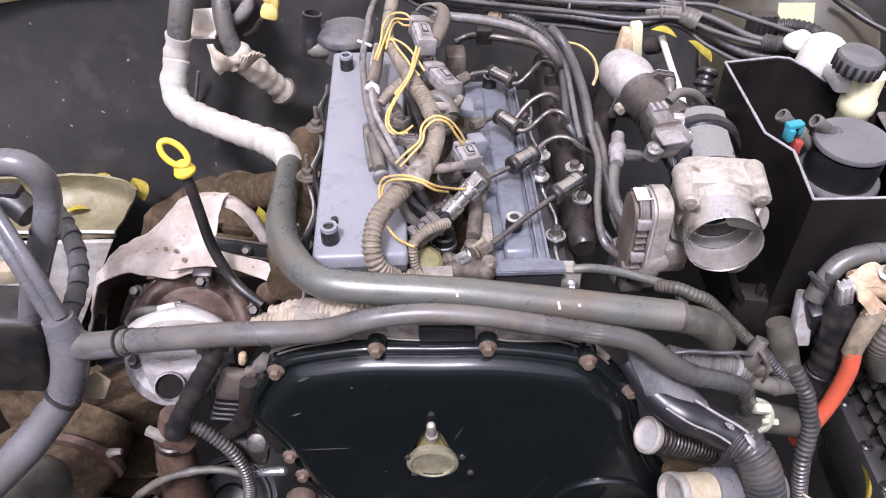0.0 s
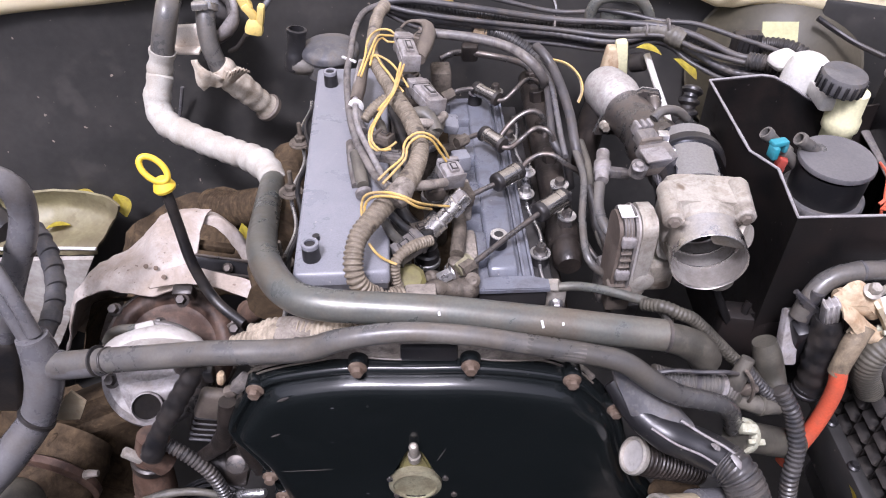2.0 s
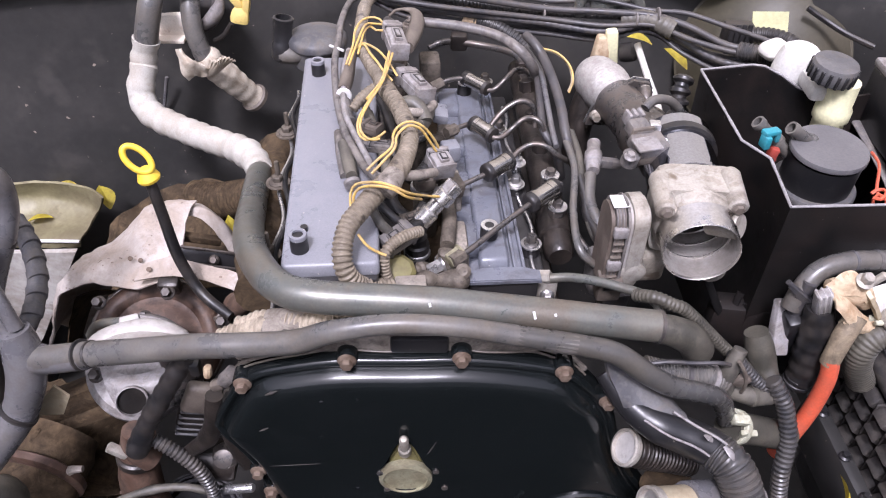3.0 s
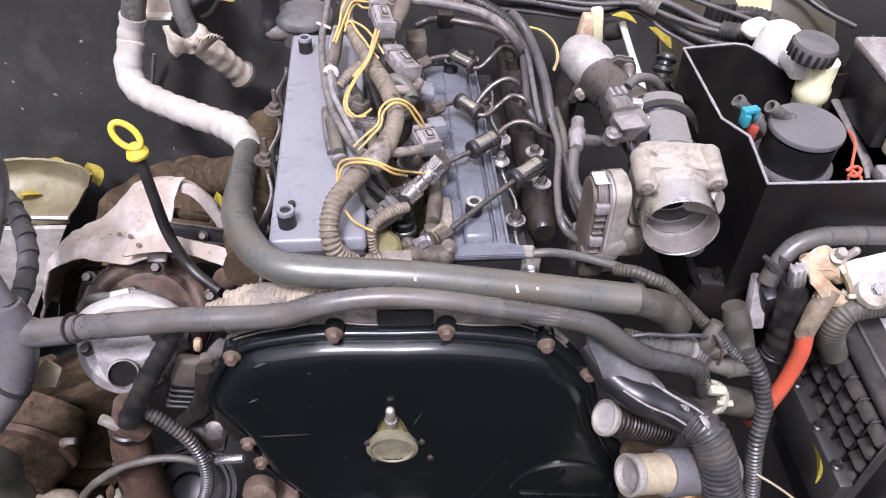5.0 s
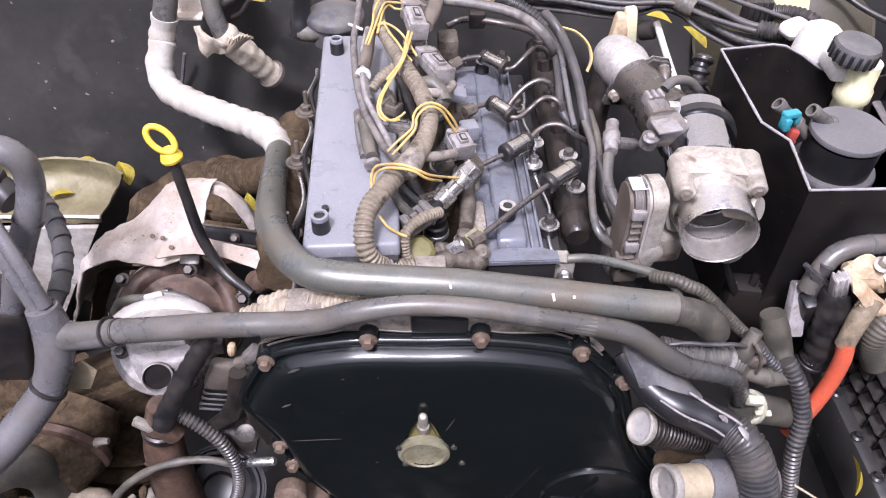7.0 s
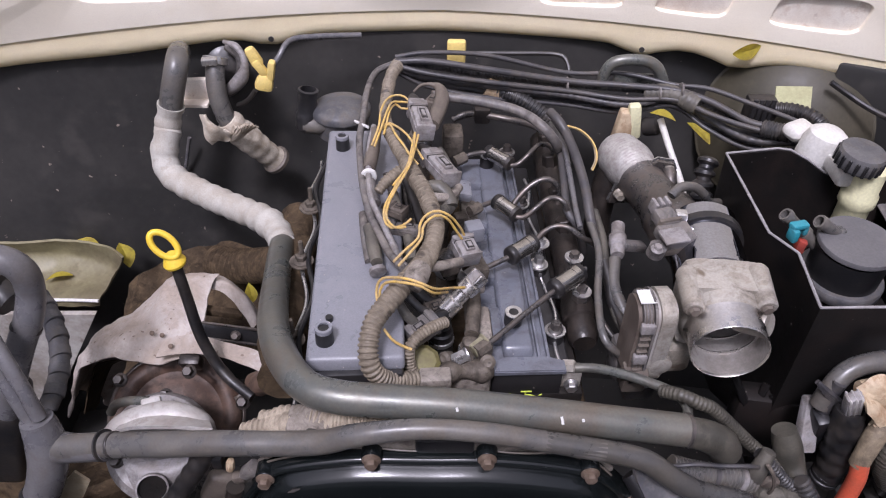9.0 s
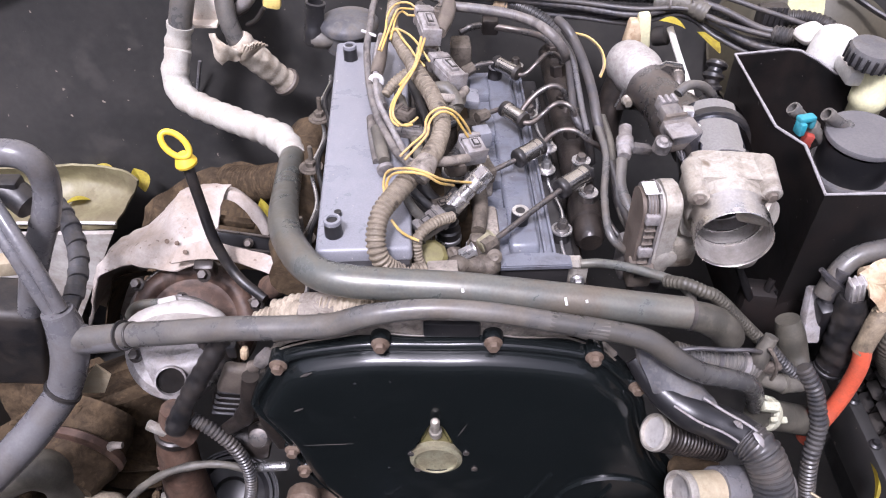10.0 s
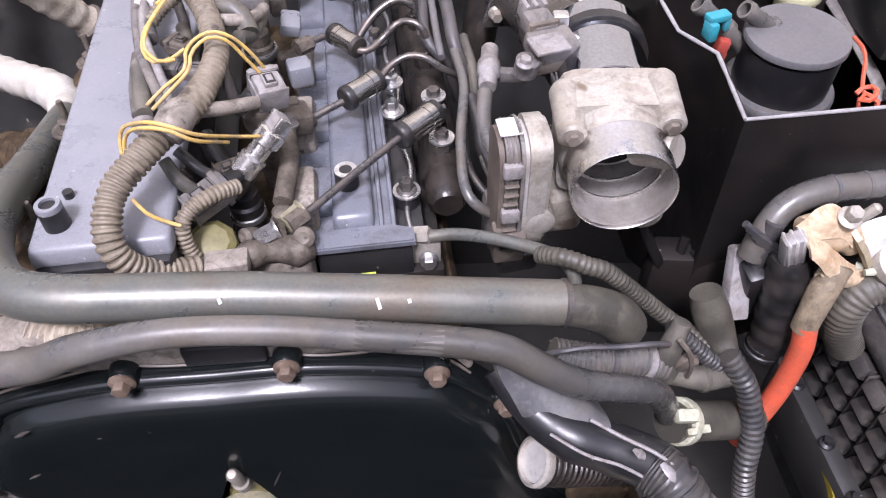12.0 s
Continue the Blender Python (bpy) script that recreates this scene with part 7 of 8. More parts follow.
WIRES = [
    [(-0.078, 0.775, 1.066), (-0.071, 0.794, 1.080), (-0.070, 0.821, 1.083), (-0.066, 0.849, 1.082), (-0.056, 0.861, 1.080), (-0.045, 0.861, 1.078), (-0.037, 0.856, 1.072)],
    [(-0.074, 0.772, 1.068), (-0.068, 0.796, 1.078), (-0.063, 0.829, 1.080), (-0.059, 0.846, 1.080), (-0.051, 0.851, 1.078), (-0.042, 0.855, 1.074)],
    [(-0.066, 0.790, 1.072), (-0.063, 0.805, 1.076), (-0.061, 0.832, 1.077), (-0.056, 0.851, 1.075), (-0.048, 0.842, 1.074), (-0.039, 0.847, 1.072)],
    [(-0.031, 0.788, 1.076), (-0.032, 0.756, 1.080), (-0.036, 0.724, 1.080), (-0.042, 0.702, 1.078), (-0.050, 0.680, 1.074), (-0.056, 0.664, 1.070), (-0.057, 0.652, 1.064), (-0.050, 0.644, 1.058), (-0.039, 0.650, 1.056), (-0.030, 0.658, 1.058)],
    [(-0.027, 0.780, 1.078), (-0.029, 0.748, 1.082), (-0.034, 0.717, 1.082), (-0.046, 0.680, 1.078), (-0.053, 0.664, 1.073), (-0.055, 0.650, 1.066), (-0.046, 0.643, 1.060), (-0.036, 0.646, 1.058)],
    [(-0.030, 0.778, 1.080), (-0.031, 0.742, 1.083), (-0.037, 0.714, 1.082), (-0.049, 0.688, 1.077)],
    [(-0.070, 0.800, 1.072), (-0.060, 0.802, 1.078), (-0.052, 0.779, 1.080), (-0.042, 0.756, 1.080), (-0.034, 0.742, 1.077), (-0.025, 0.736, 1.070)],
    [(-0.068, 0.806, 1.072), (-0.060, 0.806, 1.077), (-0.042, 0.782, 1.079), (-0.028, 0.755, 1.077), (-0.020, 0.745, 1.070)],
    [(-0.045, 0.592, 1.060), (-0.035, 0.603, 1.064), (-0.022, 0.618, 1.068), (-0.021, 0.630, 1.074), (-0.015, 0.642, 1.076), (-0.005, 0.649, 1.076), (0.007, 0.649, 1.070), (0.017, 0.651, 1.055), (0.023, 0.655, 1.040)],
    [(-0.040, 0.587, 1.060), (-0.030, 0.600, 1.064), (-0.019, 0.616, 1.068), (-0.018, 0.628, 1.073), (-0.013, 0.636, 1.076), (-0.005, 0.641, 1.077), (0.005, 0.643, 1.071), (0.014, 0.646, 1.056), (0.020, 0.649, 1.042)],
    [(-0.058, 0.555, 1.040), (-0.059, 0.565, 1.052), (-0.052, 0.565, 1.064), (-0.034, 0.554, 1.075), (-0.018, 0.548, 1.076), (-0.005, 0.552, 1.064), (0.010, 0.579, 1.040), (0.023, 0.591, 1.030)],
    [(-0.055, 0.557, 1.042), (-0.055, 0.562, 1.053), (-0.049, 0.560, 1.065), (-0.033, 0.548, 1.076), (-0.019, 0.544, 1.076), (-0.007, 0.549, 1.064), (0.006, 0.574, 1.040)],
    [(-0.050, 0.532, 1.035), (-0.043, 0.527, 1.025), (-0.034, 0.528, 1.015), (-0.026, 0.528, 1.012)],
]
random.seed(11)
for w in WIRES:
    hose("yellow_wire", [V(p) + V(random.uniform(-1, 1), random.uniform(-1, 1), random.uniform(-1, 1)) * 0.0007 for p in w], 0.0013, WIRE_Y, "faded yellow wire looped round the loom", "wire", seg=8)
hose("olive_boot", [(-0.036, 0.903, 1.062), (-0.028, 0.919, 1.062), (-0.016, 0.926, 1.060), (-0.005, 0.921, 1.058), (-0.001, 0.900, 1.056), (-0.006, 0.870, 1.054), (-0.012, 0.842, 1.052)], [0.0015, 0.0018, 0.0025, 0.0060, 0.0090, 0.0095, 0.0080], CONN_BROWN, "olive-brown rubber boot behind a connector", "boot", seg=12)

# ---- things at the back of the engine and on the firewall ----
fit_r = thing("hose_fitting", (-0.181, 0.935, 0.994), "black plastic elbow fitting behind the valve cover", "fitting")
part("riser", lathe([(0.0115, 0), (0.0135, 0.004), (0.0135, 0.022), (0.012, 0.024), (0.012, 0.050), (0.0132, 0.052), (0.0132, 0.056), (0.010, 0.057), (0.009, 0.04), (0, 0.04)], along((-0.181, 0.935, 0.986), (-0.173, 0.940, 1.041)), 22), PLASTIC, fit_r)
part("elbow", sweep([(-0.180, 0.935, 0.994), (-0.164, 0.930, 0.994), (-0.148, 0.925, 1.000)], [0.013, 0.0115, 0.011], 14), RUBBER, fit_r)
plugr = thing("cam_sensor_cap", (-0.130, 0.940, 1.004), "dark grey round cap behind the valve cover", "cap")
part("cap_body", lathe([(0.034, -0.03), (0.036, -0.004), (0.039, -0.002), (0.039, 0.004), (0.036, 0.008), (0.028, 0.012), (0.016, 0.015), (0.0, 0.016)], Matrix.Translation((-0.133, 0.945, 1.008)), 36), CAP_GREY, plugr)
fwh = thing("wrapped_heater_hose", (-0.299, 1.020, 0.934), "heater hose with torn cloth wrap at the firewall", "hose")
part("rubber_hose", sweep([(-0.321, 1.050, 1.020), (-0.321, 1.035, 0.999), (-0.318, 1.025, 0.973), (-0.310, 1.020, 0.941)], 0.0135, 16), RUBBER, fwh)
part("cloth_wrap", sweep([(-0.310, 1.020, 0.945), (-0.294, 1.025, 0.919), (-0.275, 1.035, 0.889), (-0.256, 1.050, 0.856)], [0.018, 0.0205, 0.019, 0.018], 18, rib=(0.020, 0.0014), wobble=0.15), WRAP_OLD, fwh, "stained white cloth wrap")
part("torn_cloth", loft([
    [(-0.346, 1.004, 0.962), (-0.343, 1.000, 0.951), (-0.339, 0.998, 0.935), (-0.335, 1.000, 0.919)],
    [(-0.337, 0.998, 0.968), (-0.331, 0.992, 0.958), (-0.325, 0.990, 0.944), (-0.322, 0.994, 0.927)],
    [(-0.333, 1.004, 0.960), (-0.324, 0.998, 0.951), (-0.316, 0.996, 0.939), (-0.313, 1.000, 0.921)],
    [(-0.332, 1.010, 0.941), (-0.315, 0.996, 0.945), (-0.304, 0.990, 0.941), (-0.302, 0.996, 0.922)],
    [(-0.323, 1.012, 0.929), (-0.308, 1.000, 0.940), (-0.297, 0.994, 0.939), (-0.296, 1.000, 0.925)]], 4, 0.002, 0.009), WRAP_OLD, fwh, "torn stained cloth")
hub, brim = V((-0.303, 1.002, 0.924)), V((-0.276, 0.992, 0.959))
across, up = V((-0.262, 1.000, 0.949)) - V((-0.302, 1.000, 0.950)), brim - hub
folds = [[], [], []]
for k in range(19):
    u, zig = k / 18 - 0.5, 0.0016 * (1 if k % 2 else -1)
    for row, (spread, rise) in enumerate(((0.30, 0.0), (0.75, 0.6), (1.0, 1.0 - 0.9 * u * u))):
        folds[row].append(hub + across * (u * spread + 0.10 * rise) + up * rise + V(0, -0.010 * (1 - 4 * u * u) * rise + zig * rise, zig * 0.5))
part("pleated_cloth", loft(folds, 2, 0.0016, 0.004), WRAP_OLD, fwh, "pleated torn cloth end")
part("torn_seal", sweep([(-0.311, 1.075, 1.039), (-0.291, 1.060, 1.040), (-0.280, 1.050, 1.027), (-0.281, 1.045, 1.009), (-0.292, 1.045, 0.992), (-0.310, 1.050, 0.976)], [0.0035, 0.0045, 0.0055, 0.007, 0.010, 0.008], 12, wobble=0.3), SENSOR, fwh, "torn pale seal lip")
part("end_ring", lathe([(0.019, 0), (0.0225, 0.002), (0.0225, 0.008), (0.019, 0.010)], along((-0.258, 1.048, 0.860), (-0.250, 1.055, 0.846)), 24), CONN_BROWN, fwh)
part("clamp", lathe([(0.0162, 0), (0.0178, 0.001), (0.0178, 0.010), (0.0162, 0.011)], along((-0.322, 1.050, 1.016), (-0.321, 1.055, 1.024)), 22), STEEL, fwh, "bright hose clamp")
part("clamp_screw", block((0.022, 0.012, 0.010), Matrix.Translation((-0.324, 1.035, 1.029)) @ pose(0, 0, 0, 0, 0, 10), 0.002), STEEL, fwh)
part("grommet", lathe([(0.024, -0.02), (0.030, 0.0), (0.030, 0.012), (0.022, 0.016)], along((-0.321, 1.100, 0.987), (-0.305, 1.030, 1.020)), 26), BLACK, fwh)
brk = thing("heater_bracket", (-0.365, 1.060, 0.966), "pale grey sheet bracket behind the hoses", "bracket")
part("plate", block((0.055, 0.012, 0.035), Matrix.Translation((-0.364, 1.060, 0.971)) @ pose(0, 0, 0, 0, -4, 0), 0.004), HOOD_DULL, brk)
part("bent_edge", block((0.050, 0.025, 0.006), Matrix.Translation((-0.365, 1.050, 0.955)), 0.002), HOOD_DULL, brk)
part("arm", sweep([(-0.324, 1.060, 0.962), (-0.299, 1.070, 0.976), (-0.292, 1.080, 1.012), (-0.312, 1.090, 1.026)], 0.008, 12), CONN, brk)
yc = thing("yellow_wire_clip", (-0.256, 1.030, 1.012), "yellow plastic wire clip with a grey cable", "clip")
part("clip_body", block((0.018, 0.016, 0.030), Matrix.Translation((-0.261, 1.032, 1.039)) @ pose(0, 0, 0, 0, -22, 15), 0.005, 2, 0.8), TAG_Y, yc)
part("clip_neck", block((0.012, 0.012, 0.026), Matrix.Translation((-0.254, 1.030, 1.024)) @ pose(0, 0, 0, 0, -30, 10), 0.003), TAG_Y, yc)
part("clip_foot", block((0.028, 0.020, 0.024), Matrix.Translation((-0.250, 1.028, 1.002)) @ pose(0, 0, 0, 0, 16, 10), 0.007, 2, 0.75), TAG_Y, yc)
part("clip_wing", block((0.010, 0.014, 0.030), Matrix.Translation((-0.239, 1.030, 1.019)) @ pose(0, 0, 0, 0, 12, 0), 0.003), TAG_Y, yc)
part("cable", sweep([(-0.244, 1.030, 1.014), (-0.228, 1.040, 1.035), (-0.214, 1.060, 1.050), (-0.181, 1.080, 1.047), (-0.119, 1.100, 1.041)], 0.0042, 10), RUBBER_CLEAN, yc)
part("cable", sweep([(-0.264, 1.030, 0.989), (-0.282, 1.040, 0.965), (-0.299, 1.050, 0.952)], 0.0035, 10), BLACK, yc)
solo("firewall_strip", sweep([(-0.394, 1.080, 0.874), (-0.414, 1.080, 0.809), (-0.438, 1.080, 0.745), (-0.466, 1.070, 0.728)], 0.003, 8), RUBBER_CLEAN, "thin grey seam strip on the firewall", "strip")

fwl = thing("firewall_wiring_loom", (0.091, 1.020, 1.014), "thick black wiring loom along the firewall", "cable loom")
random.seed(8)
for dy, dz, r, m, rb in ((0.0, 0.005, 0.0062, LOOM_DARK, (0.005, 0.0010)), (-0.012, 0.013, 0.0044, CABLE, None), (-0.016, -0.006, 0.0050, CABLE, (0.010, 0.0006)), (-0.004, -0.014, 0.0044, CABLE, None), (-0.020, 0.004, 0.0036, CABLE, None), (0.004, 0.020, 0.0032, CABLE, None), (-0.014, -0.018, 0.0032, CABLE, None)):
    run = [V(p) + V(0, (dy + random.uniform(-0.004, 0.004)) * k, (dz + random.uniform(-0.004, 0.004)) * k) for p, k in (((-0.064, 1.000, 1.050), 0.5), ((-0.019, 1.005, 1.041), 1.0), ((0.059, 1.010, 1.030), 1.3), ((0.169, 1.010, 1.015), 1.0), ((0.246, 1.000, 1.013), 1.3), ((0.309, 0.980, 1.022), 0.7), ((0.352, 0.960, 1.013), 1.1), ((0.397, 0.930, 1.009), 1.2), ((0.444, 0.900, 1.013), 0.8), ((0.457, 0.880, 1.020), 0.6))]
    part("loom_run", sweep(run, r, 12, rib=rb), m, fwl)
part("loom_sleeve", sweep([(0.272, 0.985, 1.021), (0.308, 0.975, 1.024), (0.338, 0.955, 1.019)], [0.010, 0.0135, 0.011], 16, wobble=0.3, rib=(0.008, 0.0008)), TAPE, fwl)
part("loom_end", sweep([(0.408, 0.905, 1.018), (0.436, 0.885, 1.022), (0.455, 0.870, 1.024)], 0.0105, 16, rib=(0.0045, 0.0014)), LOOM_DARK, fwl)
part("loom_run", sweep([(0.091, 1.010, 1.007), (0.156, 1.010, 0.990), (0.233, 1.000, 0.991), (0.305, 0.980, 1.007), (0.348, 0.960, 0.996), (0.392, 0.940, 0.980), (0.423, 0.920, 0.981)], 0.0052, 12), CABLE, fwl)
part("loom_run", sweep([(0.059, 1.000, 1.016), (0.098, 0.990, 1.009), (0.125, 0.980, 0.998), (0.148, 0.970, 0.984)], 0.009, 12, rib=(0.005, 0.0012)), LOOM_DARK, fwl)
part("tape_band", lathe([(0.0125, 0), (0.0132, 0.001), (0.0132, 0.022), (0.0125, 0.023)], along((0.059, 1.000, 1.018), (0.080, 1.000, 1.010)), 18), BEIGE, fwl, "beige tape band")
for p in ((0.169, 1.000, 1.022), (0.316, 0.970, 1.033), (0.289, 0.975, 1.025)):
    part("zip_tie", lathe([(0.0098, -0.0015), (0.0106, -0.001), (0.0106, 0.001), (0.0098, 0.0015)], Matrix.Translation(p) @ pose(0, 0, 0, 0, 90, 0), 16), CONN, fwl)
ym = thing("marker_clip", (0.018, 1.040, 1.046), "pale yellow clip on a thin firewall pipe", "clip")
part("clip_body", block((0.026, 0.014, 0.034), Matrix.Translation((0.018, 1.040, 1.048)), 0.004), TAG_Y, ym)
part("thin_pipe", sweep([(-0.036, 1.060, 1.035), (0.028, 1.050, 1.041), (0.091, 1.050, 1.042), (0.155, 1.050, 1.042), (0.172, 1.040, 1.036), (0.177, 1.020, 1.012)], 0.0032, 8), BLACK, ym)
loop = thing("lifting_eye", (0.259, 1.000, 1.024), "grey steel lifting loop bolted behind the engine", "lifting eye")
part("loop", sweep([(0.218, 1.000, 1.019), (0.217, 1.000, 1.038), (0.227, 1.000, 1.056), (0.252, 1.000, 1.061), (0.278, 1.000, 1.057), (0.295, 1.000, 1.039), (0.301, 1.000, 1.016)], 0.0078, 12), PIPE, loop)
part("inner_plate", block((0.055, 0.006, 0.026), Matrix.Translation((0.260, 1.010, 1.023)), 0.003), PIPE, loop)
sens = thing("vacuum_sensor", (0.250, 0.950, 0.987), "yellowed plastic sensor on the firewall", "sensor")
part("sensor_body", block((0.026, 0.022, 0.050), Matrix.Translation((0.244, 0.950, 0.989)) @ pose(0, 0, 0, 0, 4, 0), 0.004, 2, 0.8), BEIGE, sens)
part("sensor_top", block((0.016, 0.016, 0.050), Matrix.Translation((0.256, 0.948, 0.999)) @ pose(0, 0, 0, 0, -8, 0), 0.004), CREAM, sens)
part("sensor_knob", lathe([(0.012, 0), (0.013, 0.004), (0.013, 0.018), (0.009, 0.022)], along((0.271, 0.950, 0.989), (0.290, 0.940, 0.998)), 18), BLACK, sens)
hose("pale_rod", [(0.284, 0.930, 1.013), (0.294, 0.900, 0.989), (0.307, 0.865, 0.961), (0.309, 0.840, 0.948)], 0.0044, WHITE, "pale painted steel rod behind the valve", "rod", seg=12)
hose("black_bellows", [(0.311, 0.808, 1.036), (0.305, 0.795, 1.020), (0.304, 0.784, 1.000), (0.308, 0.776, 0.980)], 0.0105, BLACK, "black rubber bellows beside the tray", "bellows", rib=(0.013, 0.004), seg=20)
boost = thing("brake_booster", (0.515, 1.060, 0.933), "dark round brake booster with a pale label", "brake booster")
bmx = along((0.519, 1.070, 0.915), (0.441, 0.900, 0.988))
part("booster_shell", lathe([(0.118, -0.04), (0.122, 0.0), (0.122, 0.012), (0.112, 0.020), (0.085, 0.040), (0.04, 0.052), (0.0, 0.054)], bmx, 48), BRONZE, boost)
part("booster_rim", lathe([(0.121, 0.0), (0.126, 0.002), (0.126, 0.010), (0.121, 0.012)], bmx, 48), BRONZE, boost)
part("label", block((0.050, 0.002, 0.030), Matrix.Translation((0.483, 1.000, 1.009)) @ pose(0, 0, 0, -32, 0, 0), 0.0), LABEL_Y, boost, "pale yellow paper label")
part("booster_plug", block((0.040, 0.030, 0.040), Matrix.Translation((0.438, 0.990, 0.993)), 0.005), BLACK, boost, "black connector")
for k in range(4):
    part("plug_rib", block((0.006, 0.004, 0.034), Matrix.Translation((0.421, 0.972, 1.003)) @ pose(0.008 * k, 0, 0), 0.001), PLASTIC, boost)
part("booster_cable", sweep([(0.446, 0.980, 1.001), (0.471, 0.970, 1.006), (0.493, 0.950, 1.007), (0.508, 0.930, 0.997)], 0.010, 14, rib=(0.006, 0.0014)), BLACK, boost)
solo("grey_side_panel", block((0.16, 0.02, 0.14), Matrix.Translation((0.640, 1.040, 0.962)) @ pose(0, 0, 0, 0, 0, -20), 0.006), BODY_BLACK, "dark grey body panel beside the booster", "panel", kind="structure")
hose("side_cable", [(0.544, 1.030, 1.017), (0.567, 1.020, 1.005), (0.594, 1.000, 0.994), (0.629, 0.980, 0.984)], 0.004, BLACK, "thin black cable beside the booster", "cable", seg=8)


def leaf(p, size, turn, name="dry_leaf"):
    """A curled leaf: a pointed blade with a midrib fold."""
    bm = bmesh.new()
    rows = []
    for i in range(9):
        t = i / 8
        w = size * 0.28 * math.sin(math.pi * min(1, t * 1.02 + 0.02)) ** 0.8
        rows.append([bm.verts.new((s * w, size * (t - 0.5), abs(s) * w * 0.35 + 0.08 * size * math.sin(3 * t))) for s in (-1, -0.5, 0, 0.5, 1)])
    for a, b in zip(rows, rows[1:]):
        for j in range(4):
            bm.faces.new((a[j], a[j + 1], b[j + 1], b[j]))
    bmesh.ops.solidify(bm, geom=bm.faces[:], thickness=0.0006)
    bm.transform(Matrix.Translation(V(p)) @ pose(0, 0, 0, *turn))
    return solo(name, bm, LEAF, "dry yellow-green leaf lying in the engine bay", "leaf", "dry leaves")


leaf((0.342, 0.940, 0.986), 0.042, (25, 0, 50))
leaf((0.283, 0.920, 1.022), 0.036, (15, 0, 85))
leaf(on_hood(0.44, 0.016, -0.022), 0.045, (75, 80, 0))
leaf((-0.619, 0.972, 0.710), 0.045, (10, 0, 20))
leaf((-0.590, 0.929, 0.710), 0.04, (0, 20, 110))
leaf((-0.501, 0.974, 0.720), 0.05, (20, 20, 40))
leaf((-0.683, 0.994, 0.710), 0.05, (0, 10, 70))
leaf((-0.571, 0.999, 0.715), 0.05, (10, 0, 80))
leaf((-0.253, 0.800, 0.813), 0.03, (70, 0, 20))
leaf((0.401, 0.387, 0.835), 0.040, (30, 60, 15))

# ---- turbo side ----
shield = thing("turbo_heat_shield", (-0.312, 0.660, 0.875), "dusty pressed heat shield over the turbocharger", "heat shield")
part("shell", loft([
    [(-0.456, 0.640, 0.744), (-0.431, 0.640, 0.809), (-0.405, 0.638, 0.852), (-0.366, 0.634, 0.868), (-0.330, 0.630, 0.866), (-0.300, 0.630, 0.870), (-0.276, 0.632, 0.879)],
    [(-0.466, 0.655, 0.734), (-0.435, 0.655, 0.815), (-0.407, 0.655, 0.858), (-0.370, 0.655, 0.871), (-0.335, 0.652, 0.871), (-0.303, 0.650, 0.877), (-0.276, 0.650, 0.885)],
    [(-0.470, 0.690, 0.733), (-0.433, 0.690, 0.818), (-0.401, 0.688, 0.855), (-0.364, 0.685, 0.873), (-0.337, 0.680, 0.876), (-0.306, 0.676, 0.882), (-0.274, 0.672, 0.888)],
    [(-0.486, 0.730, 0.689), (-0.436, 0.725, 0.783), (-0.398, 0.718, 0.836), (-0.364, 0.712, 0.863), (-0.333, 0.705, 0.890), (-0.301, 0.700, 0.899), (-0.268, 0.694, 0.902)],
    [(-0.489, 0.760, 0.643), (-0.433, 0.752, 0.746), (-0.393, 0.744, 0.809), (-0.359, 0.736, 0.861), (-0.327, 0.728, 0.897), (-0.297, 0.722, 0.913), (-0.265, 0.716, 0.910)],
    [(-0.497, 0.775, 0.588), (-0.440, 0.768, 0.696), (-0.394, 0.760, 0.782), (-0.358, 0.752, 0.847), (-0.325, 0.742, 0.893), (-0.298, 0.736, 0.909), (-0.263, 0.730, 0.911)]], 8, 0.0016, 0.005), SHIELD, shield)
part("limb", loft([
    [(-0.281, 0.715, 0.900), (-0.262, 0.712, 0.899), (-0.246, 0.706, 0.890), (-0.234, 0.698, 0.878), (-0.224, 0.690, 0.860)],
    [(-0.278, 0.725, 0.907), (-0.256, 0.722, 0.905), (-0.238, 0.715, 0.894), (-0.225, 0.706, 0.878), (-0.218, 0.696, 0.862)],
    [(-0.279, 0.742, 0.902), (-0.257, 0.738, 0.897), (-0.237, 0.730, 0.883), (-0.223, 0.720, 0.866), (-0.214, 0.708, 0.853)]], 5, 0.0016, 0.003), SHIELD, shield)
part("strap", loft([
    [(-0.314, 0.626, 0.881), (-0.296, 0.626, 0.885), (-0.269, 0.626, 0.890), (-0.237, 0.620, 0.889), (-0.204, 0.612, 0.884), (-0.182, 0.602, 0.873)],
    [(-0.309, 0.644, 0.890), (-0.290, 0.644, 0.897), (-0.268, 0.643, 0.901), (-0.235, 0.636, 0.897), (-0.203, 0.628, 0.893), (-0.176, 0.615, 0.885)]], 5, 0.0022, 0.002), SHIELD, shield, "riveted flat strap")
for p in ((-0.297, 0.632, 0.893), (-0.328, 0.660, 0.883), (-0.316, 0.658, 0.882)):
    part("rivet", lathe([(0.0028, 0), (0.0028, 0.0008), (0.0016, 0.0014)], Matrix.Translation(p) @ pose(0, 0, 0, 50, 0, 0), 14), RUST, shield)
